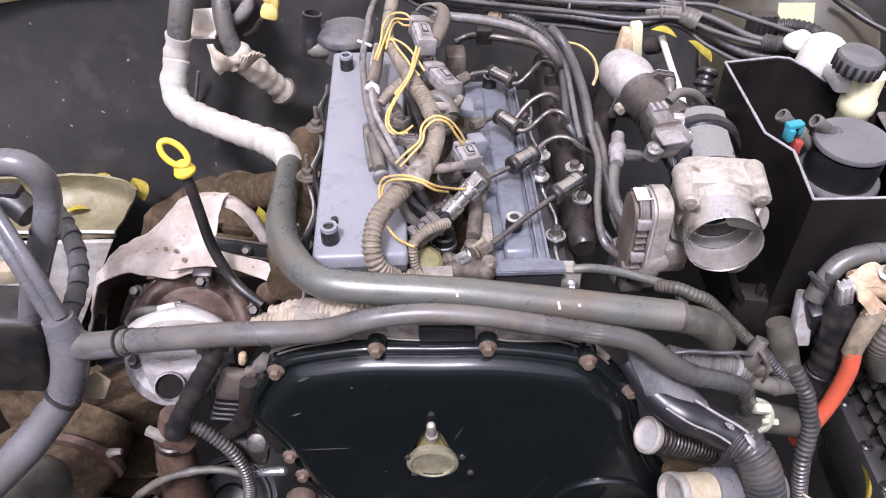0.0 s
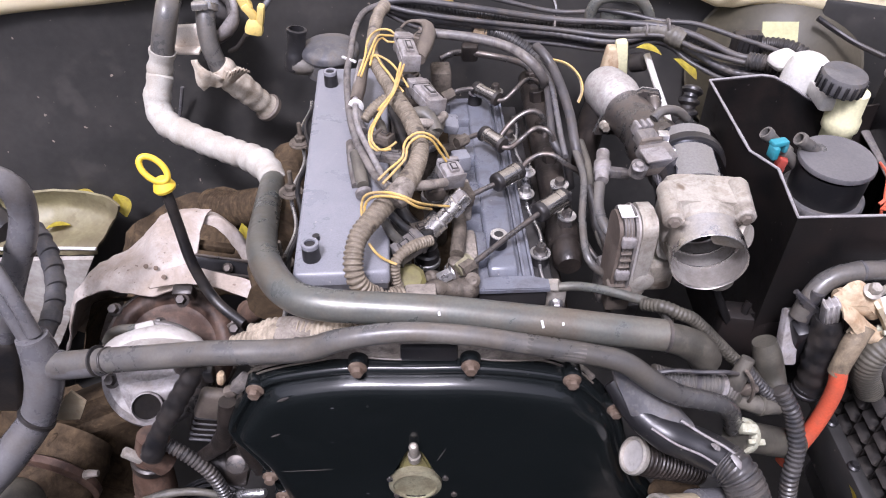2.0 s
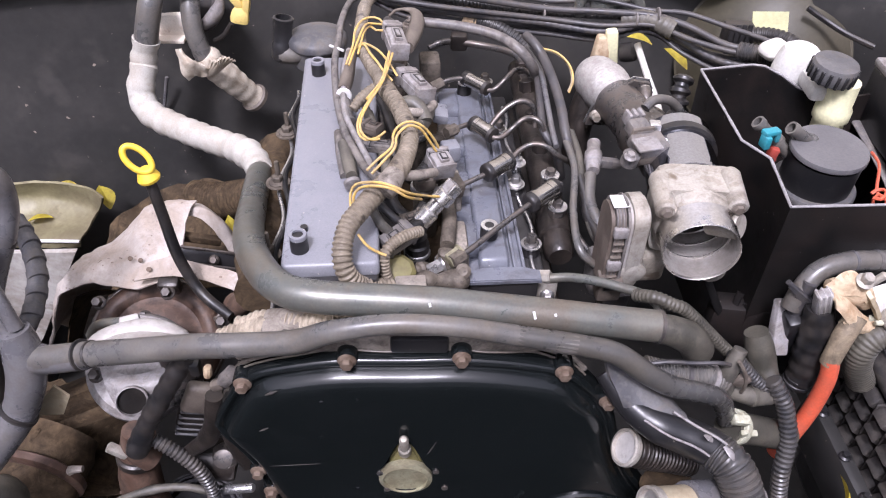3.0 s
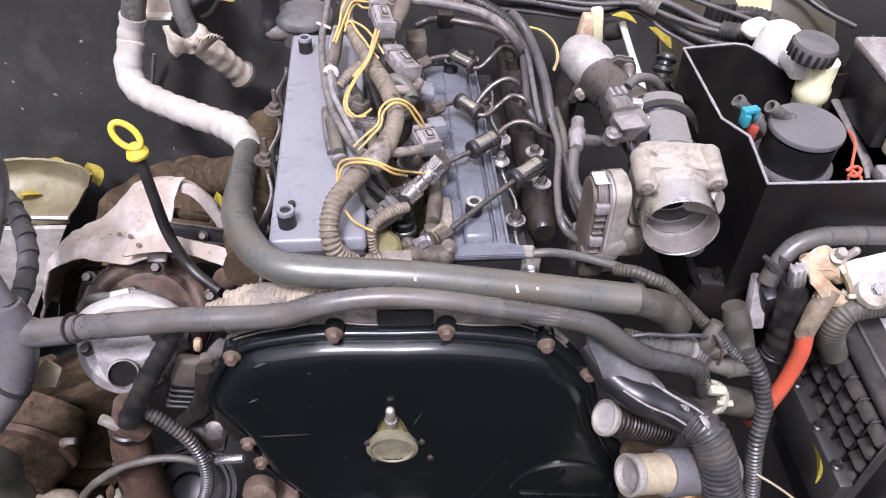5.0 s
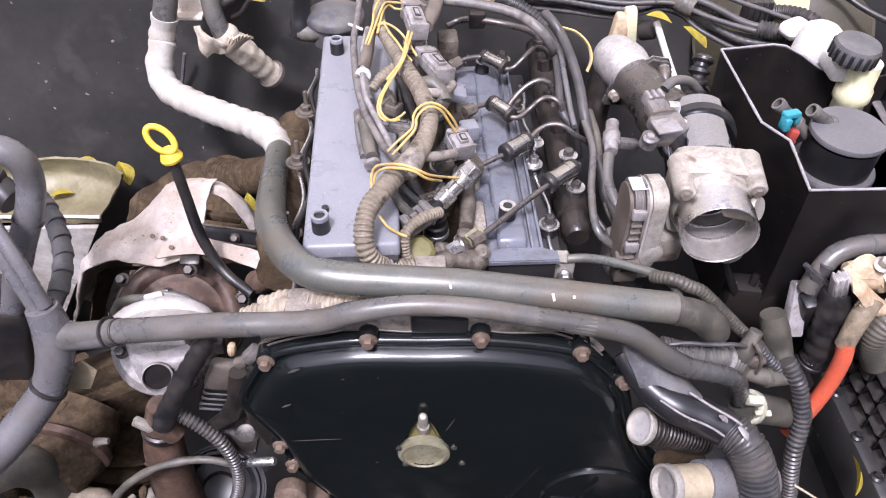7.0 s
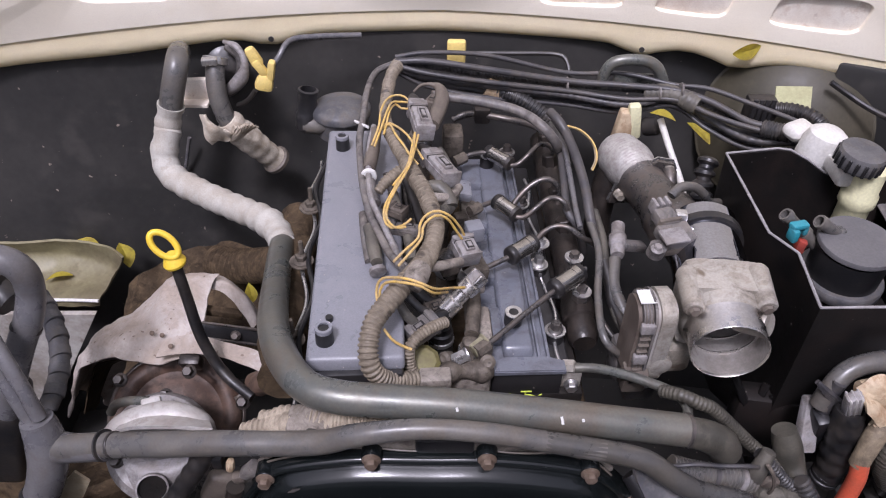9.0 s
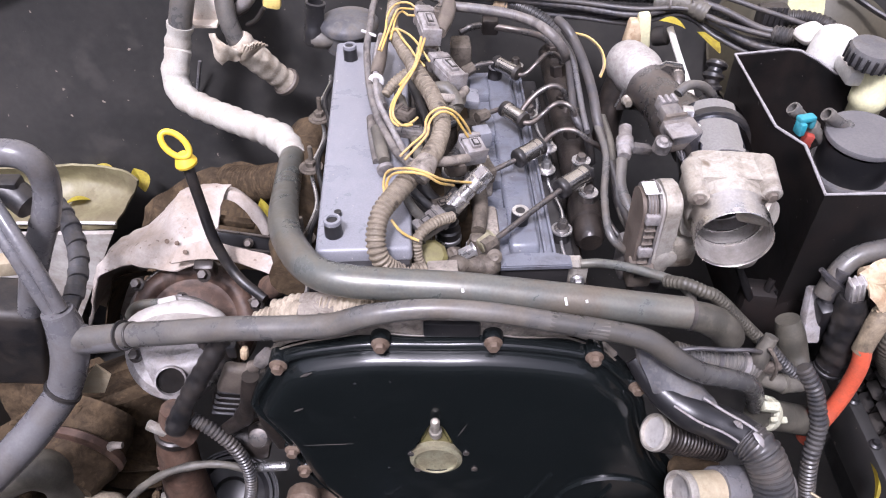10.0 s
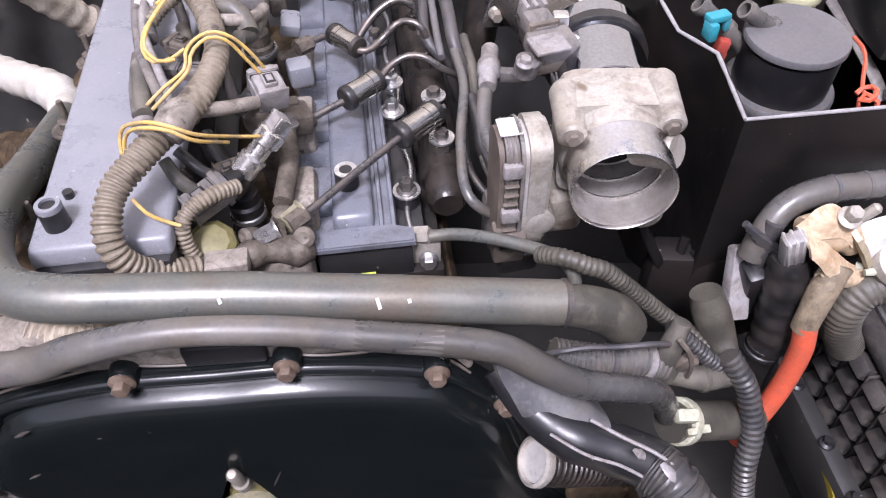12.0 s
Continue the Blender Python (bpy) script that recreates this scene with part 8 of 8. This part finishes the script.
# added brown sheet that paints the shaded hollow under the shield
part("hollow_sheet", loft([
    [(-0.480, 0.700, 0.676), (-0.451, 0.700, 0.745), (-0.421, 0.695, 0.791), (-0.359, 0.690, 0.803), (-0.299, 0.685, 0.815)],
    [(-0.505, 0.760, 0.605), (-0.467, 0.755, 0.686), (-0.438, 0.750, 0.726), (-0.383, 0.745, 0.739), (-0.318, 0.740, 0.749)]], 4, 0.0016, 0.003), DIRT, shield, "dirty brown sheet added to darken the shield's hollow")
brace = thing("shield_brace", (-0.241, 0.665, 0.882), "black slotted steel brace behind the heat shield", "bracket")
part("brace_bar", block((0.068, 0.010, 0.016), Matrix.Translation((-0.241, 0.668, 0.878)) @ pose(0, 0, 0, -25, 14, 4), 0.002), PLASTIC, brace)
part("brace_edge", block((0.066, 0.003, 0.003), Matrix.Translation((-0.236, 0.664, 0.892)) @ pose(0, 0, 0, 0, 14, 4), 0.0008), STEEL_DARK, brace)
part("brace_edge", block((0.066, 0.003, 0.003), Matrix.Translation((-0.242, 0.657, 0.875)) @ pose(0, 0, 0, 0, 14, 4), 0.0008), STEEL_DARK, brace)
part("brace_bolt", hexa(0.0045, 0.003, Matrix.Translation((-0.233, 0.660, 0.881)) @ pose(0, 0, 0, 50, 0, 0), flange=0.006), STEEL_DARK, brace)
part("rear_bar", block((0.05, 0.010, 0.010), Matrix.Translation((-0.259, 0.700, 0.878)) @ pose(0, 0, 0, 0, 14, 4), 0.002), DIRT, brace)

turbo = thing("turbocharger", (-0.282, 0.570, 0.866), "rust-brown turbocharger with an aluminium compressor housing", "turbocharger")
tc = V((-0.301, 0.600, 0.807))
tcm = along(tc, tc + V(0.10, -0.45, 0.52))
part("turbine_housing", lathe([(0.070, -0.05), (0.074, -0.03), (0.074, -0.006), (0.071, -0.001), (0.064, 0.002), (0.058, 0.0015), (0.052, -0.003), (0.045, -0.002), (0.038, 0.004), (0.0, 0.006)], tcm, 48), RUST_DARK, turbo)
part("vband", lathe([(0.075, -0.020), (0.0775, -0.018), (0.0775, -0.010), (0.075, -0.008)], tcm, 48), STEEL_DARK, turbo)
cc = V((-0.293, 0.535, 0.842))
ccm = along(cc, cc + V(0.02, -0.50, 0.62))
# scroll, neck and inlet are greyer than the plate to paint their shade
part("compressor_scroll", lathe([(0.030, 0.006), (0.046, 0.010), (0.055, 0.004), (0.058, -0.006), (0.055, -0.014), (0.050, -0.016)], ccm, 44), SENSOR, turbo, "stained aluminium compressor scroll, greyed for its shade")
part("compressor_lid", sweep([(-0.333, 0.520, 0.881), (-0.313, 0.530, 0.891), (-0.274, 0.535, 0.898), (-0.241, 0.530, 0.893), (-0.229, 0.520, 0.882)], [0.008, 0.013, 0.015, 0.013, 0.008], 16), ALU_PALE, turbo)
part("compressor_neck", loft([[(-0.308, 0.495, 0.894), (-0.277, 0.490, 0.887), (-0.232, 0.495, 0.899)], [(-0.301, 0.480, 0.882), (-0.274, 0.475, 0.884), (-0.240, 0.480, 0.886)], [(-0.294, 0.470, 0.867), (-0.273, 0.465, 0.864), (-0.251, 0.470, 0.867)]], 5, 0.006), SENSOR, turbo)
part("inlet", lathe([(0.0130, 0), (0.0150, 0.002), (0.0150, 0.006), (0.0135, 0.007), (0.0130, 0.002), (0.0130, 0.001)], along((-0.272, 0.466, 0.879), (-0.266, 0.450, 0.892)), 30), SENSOR, turbo)
# near-black disc paints the shade inside the inlet
part("inlet_shade_disc", lathe([(0.0131, 0.0022), (0.0, 0.0022)], along((-0.272, 0.466, 0.879), (-0.266, 0.450, 0.892)), 24), SHADE_BLACK, turbo)
part("scroll_outlet", sweep([(-0.237, 0.510, 0.899), (-0.230, 0.500, 0.875), (-0.236, 0.490, 0.850)], [0.018, 0.018, 0.017], 16), STEEL_DARK, turbo)
for p in ((-0.227, 0.505, 0.905), (-0.311, 0.490, 0.887), (-0.346, 0.598, 0.875), (-0.270, 0.602, 0.886), (-0.209, 0.575, 0.869), (-0.295, 0.585, 0.866)):
    part("housing_bolt", hexa(0.0055, 0.007, Matrix.Translation(p) @ pose(0, 0, 0, 35, 0, 0), flange=0.0078), RAIL, turbo)
part("oil_line", sweep([(-0.356, 0.575, 0.848), (-0.347, 0.575, 0.862), (-0.331, 0.572, 0.872), (-0.306, 0.568, 0.878)], 0.0052, 10), PIPE, turbo)
part("clamp_lug", block((0.024, 0.014, 0.022), Matrix.Translation((-0.276, 0.625, 0.875)) @ pose(0, 0, 0, 20, 0, 0), 0.004), RAIL, turbo)
part("compressor_plate", loft([[(-0.318, 0.515, 0.902), (-0.294, 0.512, 0.912), (-0.259, 0.510, 0.916), (-0.220, 0.512, 0.912)], [(-0.316, 0.535, 0.894), (-0.290, 0.535, 0.906), (-0.262, 0.535, 0.906), (-0.231, 0.532, 0.898)], [(-0.313, 0.548, 0.887), (-0.292, 0.550, 0.898), (-0.267, 0.550, 0.895), (-0.239, 0.545, 0.887)]], 5, 0.004, 0.001), ALU_PALE, turbo)
part("compressor_ear", block((0.020, 0.016, 0.008), Matrix.Translation((-0.291, 0.546, 0.901)) @ pose(0, 0, 0, 20, 0, 20), 0.003), ALU_PALE, turbo)
cat_ = thing("exhaust_pipe", (-0.261, 0.830, 0.832), "rusty ribbed exhaust section behind the shield", "exhaust")
part("ribbed_pipe", sweep([(-0.314, 0.860, 0.812), (-0.276, 0.840, 0.823), (-0.230, 0.820, 0.845), (-0.193, 0.800, 0.866)], 0.024, 20, rib=(0.006, 0.0016)), DIRT, cat_)
mani = thing("exhaust_manifold", (-0.215, 0.620, 0.868), "rusty cast exhaust manifold beside the cylinder head", "manifold")
part("log", sweep([(-0.152, 0.550, 0.941), (-0.164, 0.620, 0.931), (-0.181, 0.750, 0.897), (-0.186, 0.860, 0.896)], 0.026, 14, wobble=0.2), DIRT, mani)
part("runner", sweep([(-0.179, 0.585, 0.899), (-0.192, 0.590, 0.881), (-0.207, 0.610, 0.864)], [0.010, 0.013, 0.010], 14, wobble=0.4), RUST_DARK, mani)

dusty = thing("dusty_taped_loom", (-0.099, 0.450, 0.998), "dust-caked taped cable loom above the timing cover", "cable loom")
part("loom", sweep([(-0.172, 0.465, 0.968), (-0.150, 0.465, 0.975), (-0.127, 0.462, 0.987), (-0.107, 0.462, 0.987), (-0.080, 0.458, 0.993), (-0.050, 0.458, 0.999), (-0.020, 0.458, 1.001)], [0.009, 0.011, 0.0125, 0.0125, 0.0115, 0.009, 0.008], 16, rib=(0.0055, 0.0016), wobble=0.25), DUST_LOOM, dusty)
part("loom", sweep([(-0.156, 0.475, 0.977), (-0.129, 0.472, 0.986), (-0.097, 0.465, 0.985), (-0.071, 0.455, 0.985)], 0.008, 14, rib=(0.006, 0.0014), wobble=0.3), DUST_LOOM, dusty)
part("torn_tape", sweep([(-0.111, 0.448, 0.997), (-0.096, 0.442, 0.996), (-0.083, 0.445, 1.000)], [0.007, 0.011, 0.006], 10, wobble=0.5, flat=0.5), TAPE, dusty)
solo("black_bracket", block((0.05, 0.02, 0.018), Matrix.Translation((0.005, 0.452, 0.985)), 0.003), PLASTIC, "black plastic bracket behind the timing cover", "bracket")
blackh = thing("oil_drain_hose", (-0.237, 0.450, 0.898), "black tape-wrapped hose below the coolant hose", "hose")
part("hose_body", sweep([(-0.202, 0.460, 0.954), (-0.218, 0.455, 0.930), (-0.240, 0.450, 0.894), (-0.260, 0.445, 0.859), (-0.272, 0.440, 0.832)], [0.0095, 0.0098, 0.0098, 0.0100, 0.0105], 18, step=0.003, rib=(0.016, 0.0009), wobble=0.14), BLACK, blackh)
part("pipe_end", sweep([(-0.279, 0.460, 0.838), (-0.284, 0.460, 0.808), (-0.273, 0.460, 0.787)], [0.0120, 0.0145, 0.0140], 16), RUST_DARK, blackh)
part("clamp", block((0.022, 0.010, 0.008), Matrix.Translation((-0.298, 0.450, 0.817)) @ pose(0, 0, 0, 0, 45, 0), 0.002), ALU, blackh)
loop2 = thing("corrugated_loop", (-0.248, 0.440, 0.727), "thin corrugated cable loom in a loop", "cable loom")
part("loop", sweep([(-0.258, 0.450, 0.837), (-0.237, 0.445, 0.821), (-0.218, 0.440, 0.795), (-0.210, 0.435, 0.753), (-0.218, 0.430, 0.707), (-0.241, 0.425, 0.664), (-0.278, 0.420, 0.643), (-0.318, 0.420, 0.635), (-0.348, 0.420, 0.646), (-0.362, 0.425, 0.670)], 0.0066, 16, rib=(0.0046, 0.0013)), LOOM_DARK, loop2)
part("wire", sweep([(-0.363, 0.425, 0.664), (-0.354, 0.430, 0.700), (-0.329, 0.435, 0.729), (-0.299, 0.440, 0.748), (-0.268, 0.445, 0.754), (-0.242, 0.445, 0.756), (-0.219, 0.445, 0.748)], 0.0045, 10, wobble=0.2), TAPE, loop2)
hang = thing("engine_side_arm", (-0.190, 0.450, 0.845), "dark curved cast arm beside the timing cover", "bracket")
part("arm", sweep([(-0.186, 0.452, 0.905), (-0.192, 0.450, 0.870), (-0.205, 0.450, 0.838), (-0.228, 0.452, 0.812)], [0.008, 0.010, 0.009, 0.007], 14, wobble=0.2), RAIL, hang)
part("arm", sweep([(-0.183, 0.450, 0.880), (-0.180, 0.450, 0.835), (-0.171, 0.448, 0.794)], [0.007, 0.008, 0.007], 14, wobble=0.2), RAIL, hang)
part("arm_pad", block((0.034, 0.014, 0.040), Matrix.Translation((-0.206, 0.468, 0.880)) @ pose(0, 0, 0, 0, 24, 10), 0.006, 3), CONN_BROWN, hang, "grey-brown stained pad")
part("arm_knob", lathe([(0.014, -0.012), (0.015, 0.0), (0.010, 0.006), (0.0, 0.008)], along((-0.200, 0.462, 0.785), (-0.198, 0.40, 0.84)), 22), STEEL_DARK, hang)
stud = thing("bright_stud", (-0.195, 0.450, 0.746), "bright bare metal stud beside the timing cover", "stud")
part("rod", lathe([(0.0035, 0), (0.005, 0.002), (0.0052, 0.055), (0.004, 0.058)], along((-0.169, 0.440, 0.763), (-0.231, 0.450, 0.739)), 14), STEEL, stud)
stud2 = thing("bright_stud", (-0.187, 0.430, 0.655), "bright bare metal stud beside the bracket", "stud")
part("rod", lathe([(0.0045, 0), (0.0052, 0.002), (0.0052, 0.042), (0.004, 0.045)], along((-0.167, 0.430, 0.658), (-0.217, 0.440, 0.630)), 14), STEEL, stud2)
pul = thing("belt_pulley", (-0.271, 0.500, 0.569), "black grooved belt pulley", "pulley")
pmx = along((-0.276, 0.500, 0.584), (-0.223, 0.400, 0.748))
part("pulley_wheel", lathe([(0.012, 0.010), (0.020, 0.012), (0.024, 0.004), (0.040, 0.002), (0.046, 0.010), (0.050, 0.010), (0.052, 0.003), (0.055, 0.003), (0.056, 0.010), (0.058, 0.010), (0.058, -0.012), (0.052, -0.014)], pmx, 44), PLASTIC, pul)
bracket = thing("rusty_bracket", (-0.139, 0.430, 0.668), "orange-rusty cast bracket below the cover", "bracket")
part("plate", block((0.040, 0.030, 0.075), Matrix.Translation((-0.143, 0.435, 0.666)) @ pose(0, 0, 0, 0, 12, 8), 0.008, 3), RUST, bracket)
part("lug", lathe([(0.016, 0), (0.018, 0.003), (0.018, 0.016), (0.012, 0.02)], Matrix.Translation((-0.154, 0.430, 0.726)) @ pose(0, 0, 0, 80, 0, 0), 20), RUST, bracket)
part("lug", lathe([(0.014, 0), (0.016, 0.003), (0.016, 0.014)], Matrix.Translation((-0.162, 0.430, 0.644)) @ pose(0, 0, 0, 85, 20, 0), 20), ALU, bracket)
part("clip", block((0.03, 0.02, 0.02), Matrix.Translation((-0.178, 0.420, 0.615)) @ pose(0, 0, 0, 0, 20, 0), 0.003), CONN, bracket)
alu = thing("finned_cooler", (-0.217, 0.470, 0.814), "grey finned aluminium cooler beside the cover", "oil cooler")
cool_m = Matrix.Translation((-0.222, 0.485, 0.838)) @ pose(0, 0, 0, 0, 20, 10)
part("cooler_body", block((0.038, 0.032, 0.050), cool_m, 0.008, 3), SHADE_BLACK, alu)
for k in range(6):
    part("cooler_fin", block((0.036, 0.034, 0.0030), cool_m @ pose(0, 0, -0.022 + 0.009 * k), 0.001, 1), CAP_GREY, alu)
part("cylinder", lathe([(0.020, 0), (0.022, 0.004), (0.022, 0.04), (0.016, 0.046)], along((-0.191, 0.470, 0.766), (-0.222, 0.470, 0.772)), 22), RAIL, alu)
smallc = thing("small_plug_cluster", (-0.182, 0.450, 0.940), "small dusty plugs beside the cover bolt", "connector")
part("plug", block((0.008, 0.009, 0.016), Matrix.Translation((-0.184, 0.450, 0.943)) @ pose(0, 0, 0, 0, 10, 0), 0.004), BEIGE, smallc)
part("plug", block((0.012, 0.012, 0.022), Matrix.Translation((-0.167, 0.450, 0.936)) @ pose(0, 0, 0, 0, 40, 0), 0.003), CONN, smallc)
part("plug", block((0.012, 0.010, 0.010), Matrix.Translation((-0.180, 0.452, 0.921)) @ pose(0, 0, 0, 0, -20, 0), 0.003), CONN_BROWN, smallc)
part("plug", block((0.010, 0.012, 0.016), Matrix.Translation((-0.196, 0.455, 0.943)), 0.003), BLACK, smallc)

steer = thing("rusty_cylinder", (-0.418, 0.480, 0.734), "rust-brown dirty cylinder low in the bay", "cylinder")
part("body", sweep([(-0.451, 0.460, 0.680), (-0.445, 0.485, 0.684), (-0.434, 0.515, 0.693), (-0.424, 0.550, 0.703)], [0.040, 0.048, 0.050, 0.044], 26, wobble=0.10), DIRT, steer)
part("band", lathe([(0.050, 0.03), (0.053, 0.032), (0.053, 0.040), (0.050, 0.042)], along((-0.439, 0.460, 0.693), (-0.424, 0.550, 0.703)), 30), RUST_DARK, steer)
random.seed(21)
clods = thing("dirt_clods", (-0.401, 0.470, 0.676), "clods of dried mud and grit low in the bay", "dirt")
for k in range(26):
    c = V((-0.408, 0.480, 0.685)) + V(random.uniform(-0.10, 0.09), random.uniform(-0.05, 0.04), random.uniform(-0.07, 0.06))
    d = V(random.uniform(-1, 1), random.uniform(-1, 1), random.uniform(-0.4, 0.4)) * 0.012
    w = random.uniform(0.003, 0.009)
    part("clod", sweep([c - d, c + V(0, 0, w * 0.4), c + d], [w * 0.6, w, w * 0.5], 8, wobble=0.7), random.choice((DIRT, DIRT, RUST_DARK, PALE_TAPE)), clods)
down = thing("turbo_downpipe", (-0.303, 0.480, 0.722), "rusty downpipe below the turbocharger", "pipe")
part("pipe", sweep([(-0.296, 0.490, 0.787), (-0.304, 0.480, 0.746), (-0.306, 0.470, 0.689), (-0.305, 0.460, 0.598)], [0.018, 0.021, 0.024, 0.028], 20, wobble=0.08), RUST_DARK, down)
part("band", lathe([(0.020, 0), (0.0225, 0.002), (0.0225, 0.010), (0.020, 0.012)], along((-0.300, 0.482, 0.766), (-0.305, 0.480, 0.734)), 24), RAIL, down)
part("branch", sweep([(-0.331, 0.450, 0.665), (-0.314, 0.450, 0.624), (-0.290, 0.450, 0.588)], 0.012, 14), ALU, down)
mass = thing("chassis_casting", (-0.457, 0.600, 0.551), "dirt-caked chassis casting in the gap", "chassis part")
part("casting", sweep([(-0.444, 0.640, 0.682), (-0.424, 0.600, 0.634), (-0.431, 0.560, 0.584), (-0.455, 0.520, 0.533)], [0.05, 0.055, 0.06, 0.05], 18, wobble=0.5), DIRT, mass)
part("dirt_wall", loft([[(-0.733, 0.720, 0.583), (-0.584, 0.720, 0.589), (-0.436, 0.700, 0.608)], [(-0.780, 0.680, 0.445), (-0.605, 0.660, 0.475), (-0.440, 0.640, 0.505)], [(-0.821, 0.640, 0.317), (-0.616, 0.610, 0.371), (-0.436, 0.590, 0.408)], [(-0.895, 0.600, 0.119), (-0.650, 0.570, 0.187), (-0.444, 0.550, 0.233)]], 8, 0.003, 0.016), DIRT, mass)
part("dirt_wall", loft([[(-0.477, 0.920, 0.709), (-0.386, 0.920, 0.782), (-0.308, 0.920, 0.794), (-0.220, 0.900, 0.806)], [(-0.494, 0.860, 0.662), (-0.404, 0.860, 0.711), (-0.311, 0.860, 0.757), (-0.216, 0.840, 0.797)], [(-0.537, 0.800, 0.598), (-0.426, 0.790, 0.649), (-0.330, 0.780, 0.697), (-0.216, 0.770, 0.743)]], 6, 0.003, 0.010), DIRT, mass)
part("lump", sweep([(-0.546, 0.560, 0.639), (-0.509, 0.520, 0.620), (-0.463, 0.500, 0.583)], [0.05, 0.05, 0.04], 14, wobble=0.5), DIRT, mass)
tag = thing("tan_tag_plate", (-0.361, 0.475, 0.857), "tan cardboard-like tag by the hose junction", "tag")
part("plate", prism([(x, z) for x, y, z in ((-0.385, 0.475, 0.843), (-0.351, 0.475, 0.845), (-0.336, 0.475, 0.874), (-0.346, 0.475, 0.891), (-0.358, 0.475, 0.876))], 0.003, Matrix(((1, 0, 0, 0), (0, 0, 1, 0.474), (0, 1, 0, 0), (0, 0, 0, 1))), 0.0008), TAN, tag)
hose("black_lower_hose", [(-0.553, 0.430, 0.694), (-0.500, 0.440, 0.720), (-0.461, 0.450, 0.732), (-0.444, 0.460, 0.699), (-0.458, 0.470, 0.622)], 0.023, OLIVE_RUBBER, "thick dark grey hose low beside the junction", seg=18)
hose("dirty_pipe", [(-0.463, 0.470, 0.636), (-0.421, 0.460, 0.647), (-0.388, 0.450, 0.645), (-0.382, 0.440, 0.607), (-0.400, 0.430, 0.550)], 0.013, LOOM, "tan dirt-coated pipe low in the bay", "pipe", seg=16, wobble=0.35)
hose("frame_edge", [(-0.578, 0.420, 0.631), (-0.497, 0.420, 0.628), (-0.440, 0.420, 0.614), (-0.389, 0.420, 0.602)], 0.010, PALE_TAPE, "pale dusty frame edge low in the bay", "frame", seg=12, wobble=0.35)

side_l = thing("fender_wiring_box", (-0.463, 0.550, 0.888), "dusty black wiring box with a tan plug", "wiring box")
part("box", block((0.09, 0.06, 0.12), Matrix.Translation((-0.481, 0.550, 0.850)) @ pose(0, 0, 0, 0, 15, 10), 0.01, 3), BLACK, side_l)
part("tan_plug", block((0.022, 0.018, 0.018), Matrix.Translation((-0.430, 0.540, 0.965)) @ pose(0, 0, 0, 0, 10, 20), 0.003), TAN, side_l)
part("clip", block((0.03, 0.02, 0.02), Matrix.Translation((-0.452, 0.620, 0.998)), 0.004), BLACK, side_l)
hose("black_side_hose", [(-0.474, 0.620, 0.995), (-0.452, 0.620, 0.991), (-0.431, 0.610, 0.980)], 0.016, BLACK, "black hose end behind the grey hose", seg=14)

lab = thing("blue_label_packet", (-0.063, 0.400, 0.686), "white packet with a blue printed edge", "packet")
lm = Matrix.Translation((-0.060, 0.410, 0.641)) @ pose(0, 0, 0, 48, 0, -9)
part("packet", block((0.058, 0.045, 0.008), lm, 0.002), PACKET, lab)
part("blue_edge", block((0.010, 0.044, 0.0008), lm @ pose(-0.024, 0, 0.0045), 0.0), BLUE, lab)
for k in range(4):
    part("print_bar", block((0.022, 0.0022, 0.0006), lm @ pose(-0.002, 0.012 - 0.006 * k, 0.0044), 0.0), BLUE, lab)
part("dark_bar", block((0.009, 0.005, 0.0006), lm @ pose(0.020, 0.014, 0.0044), 0.0), BLACK, lab)
part("dark_bar", block((0.009, 0.005, 0.0006), lm @ pose(0.020, 0.004, 0.0044), 0.0), BLACK, lab)
crank = thing("crank_pulley_cap", (0.010, 0.400, 0.659), "bright round metal cap on the crankshaft nose", "cap")
part("cap", lathe([(0.030, -0.02), (0.031, 0.0), (0.029, 0.003), (0.026, 0.004), (0.023, 0.012), (0.0, 0.014)], Matrix.Translation((0.006, 0.400, 0.623)) @ pose(0, 0, 0, 50, 0, 0), 36), ALU, crank)
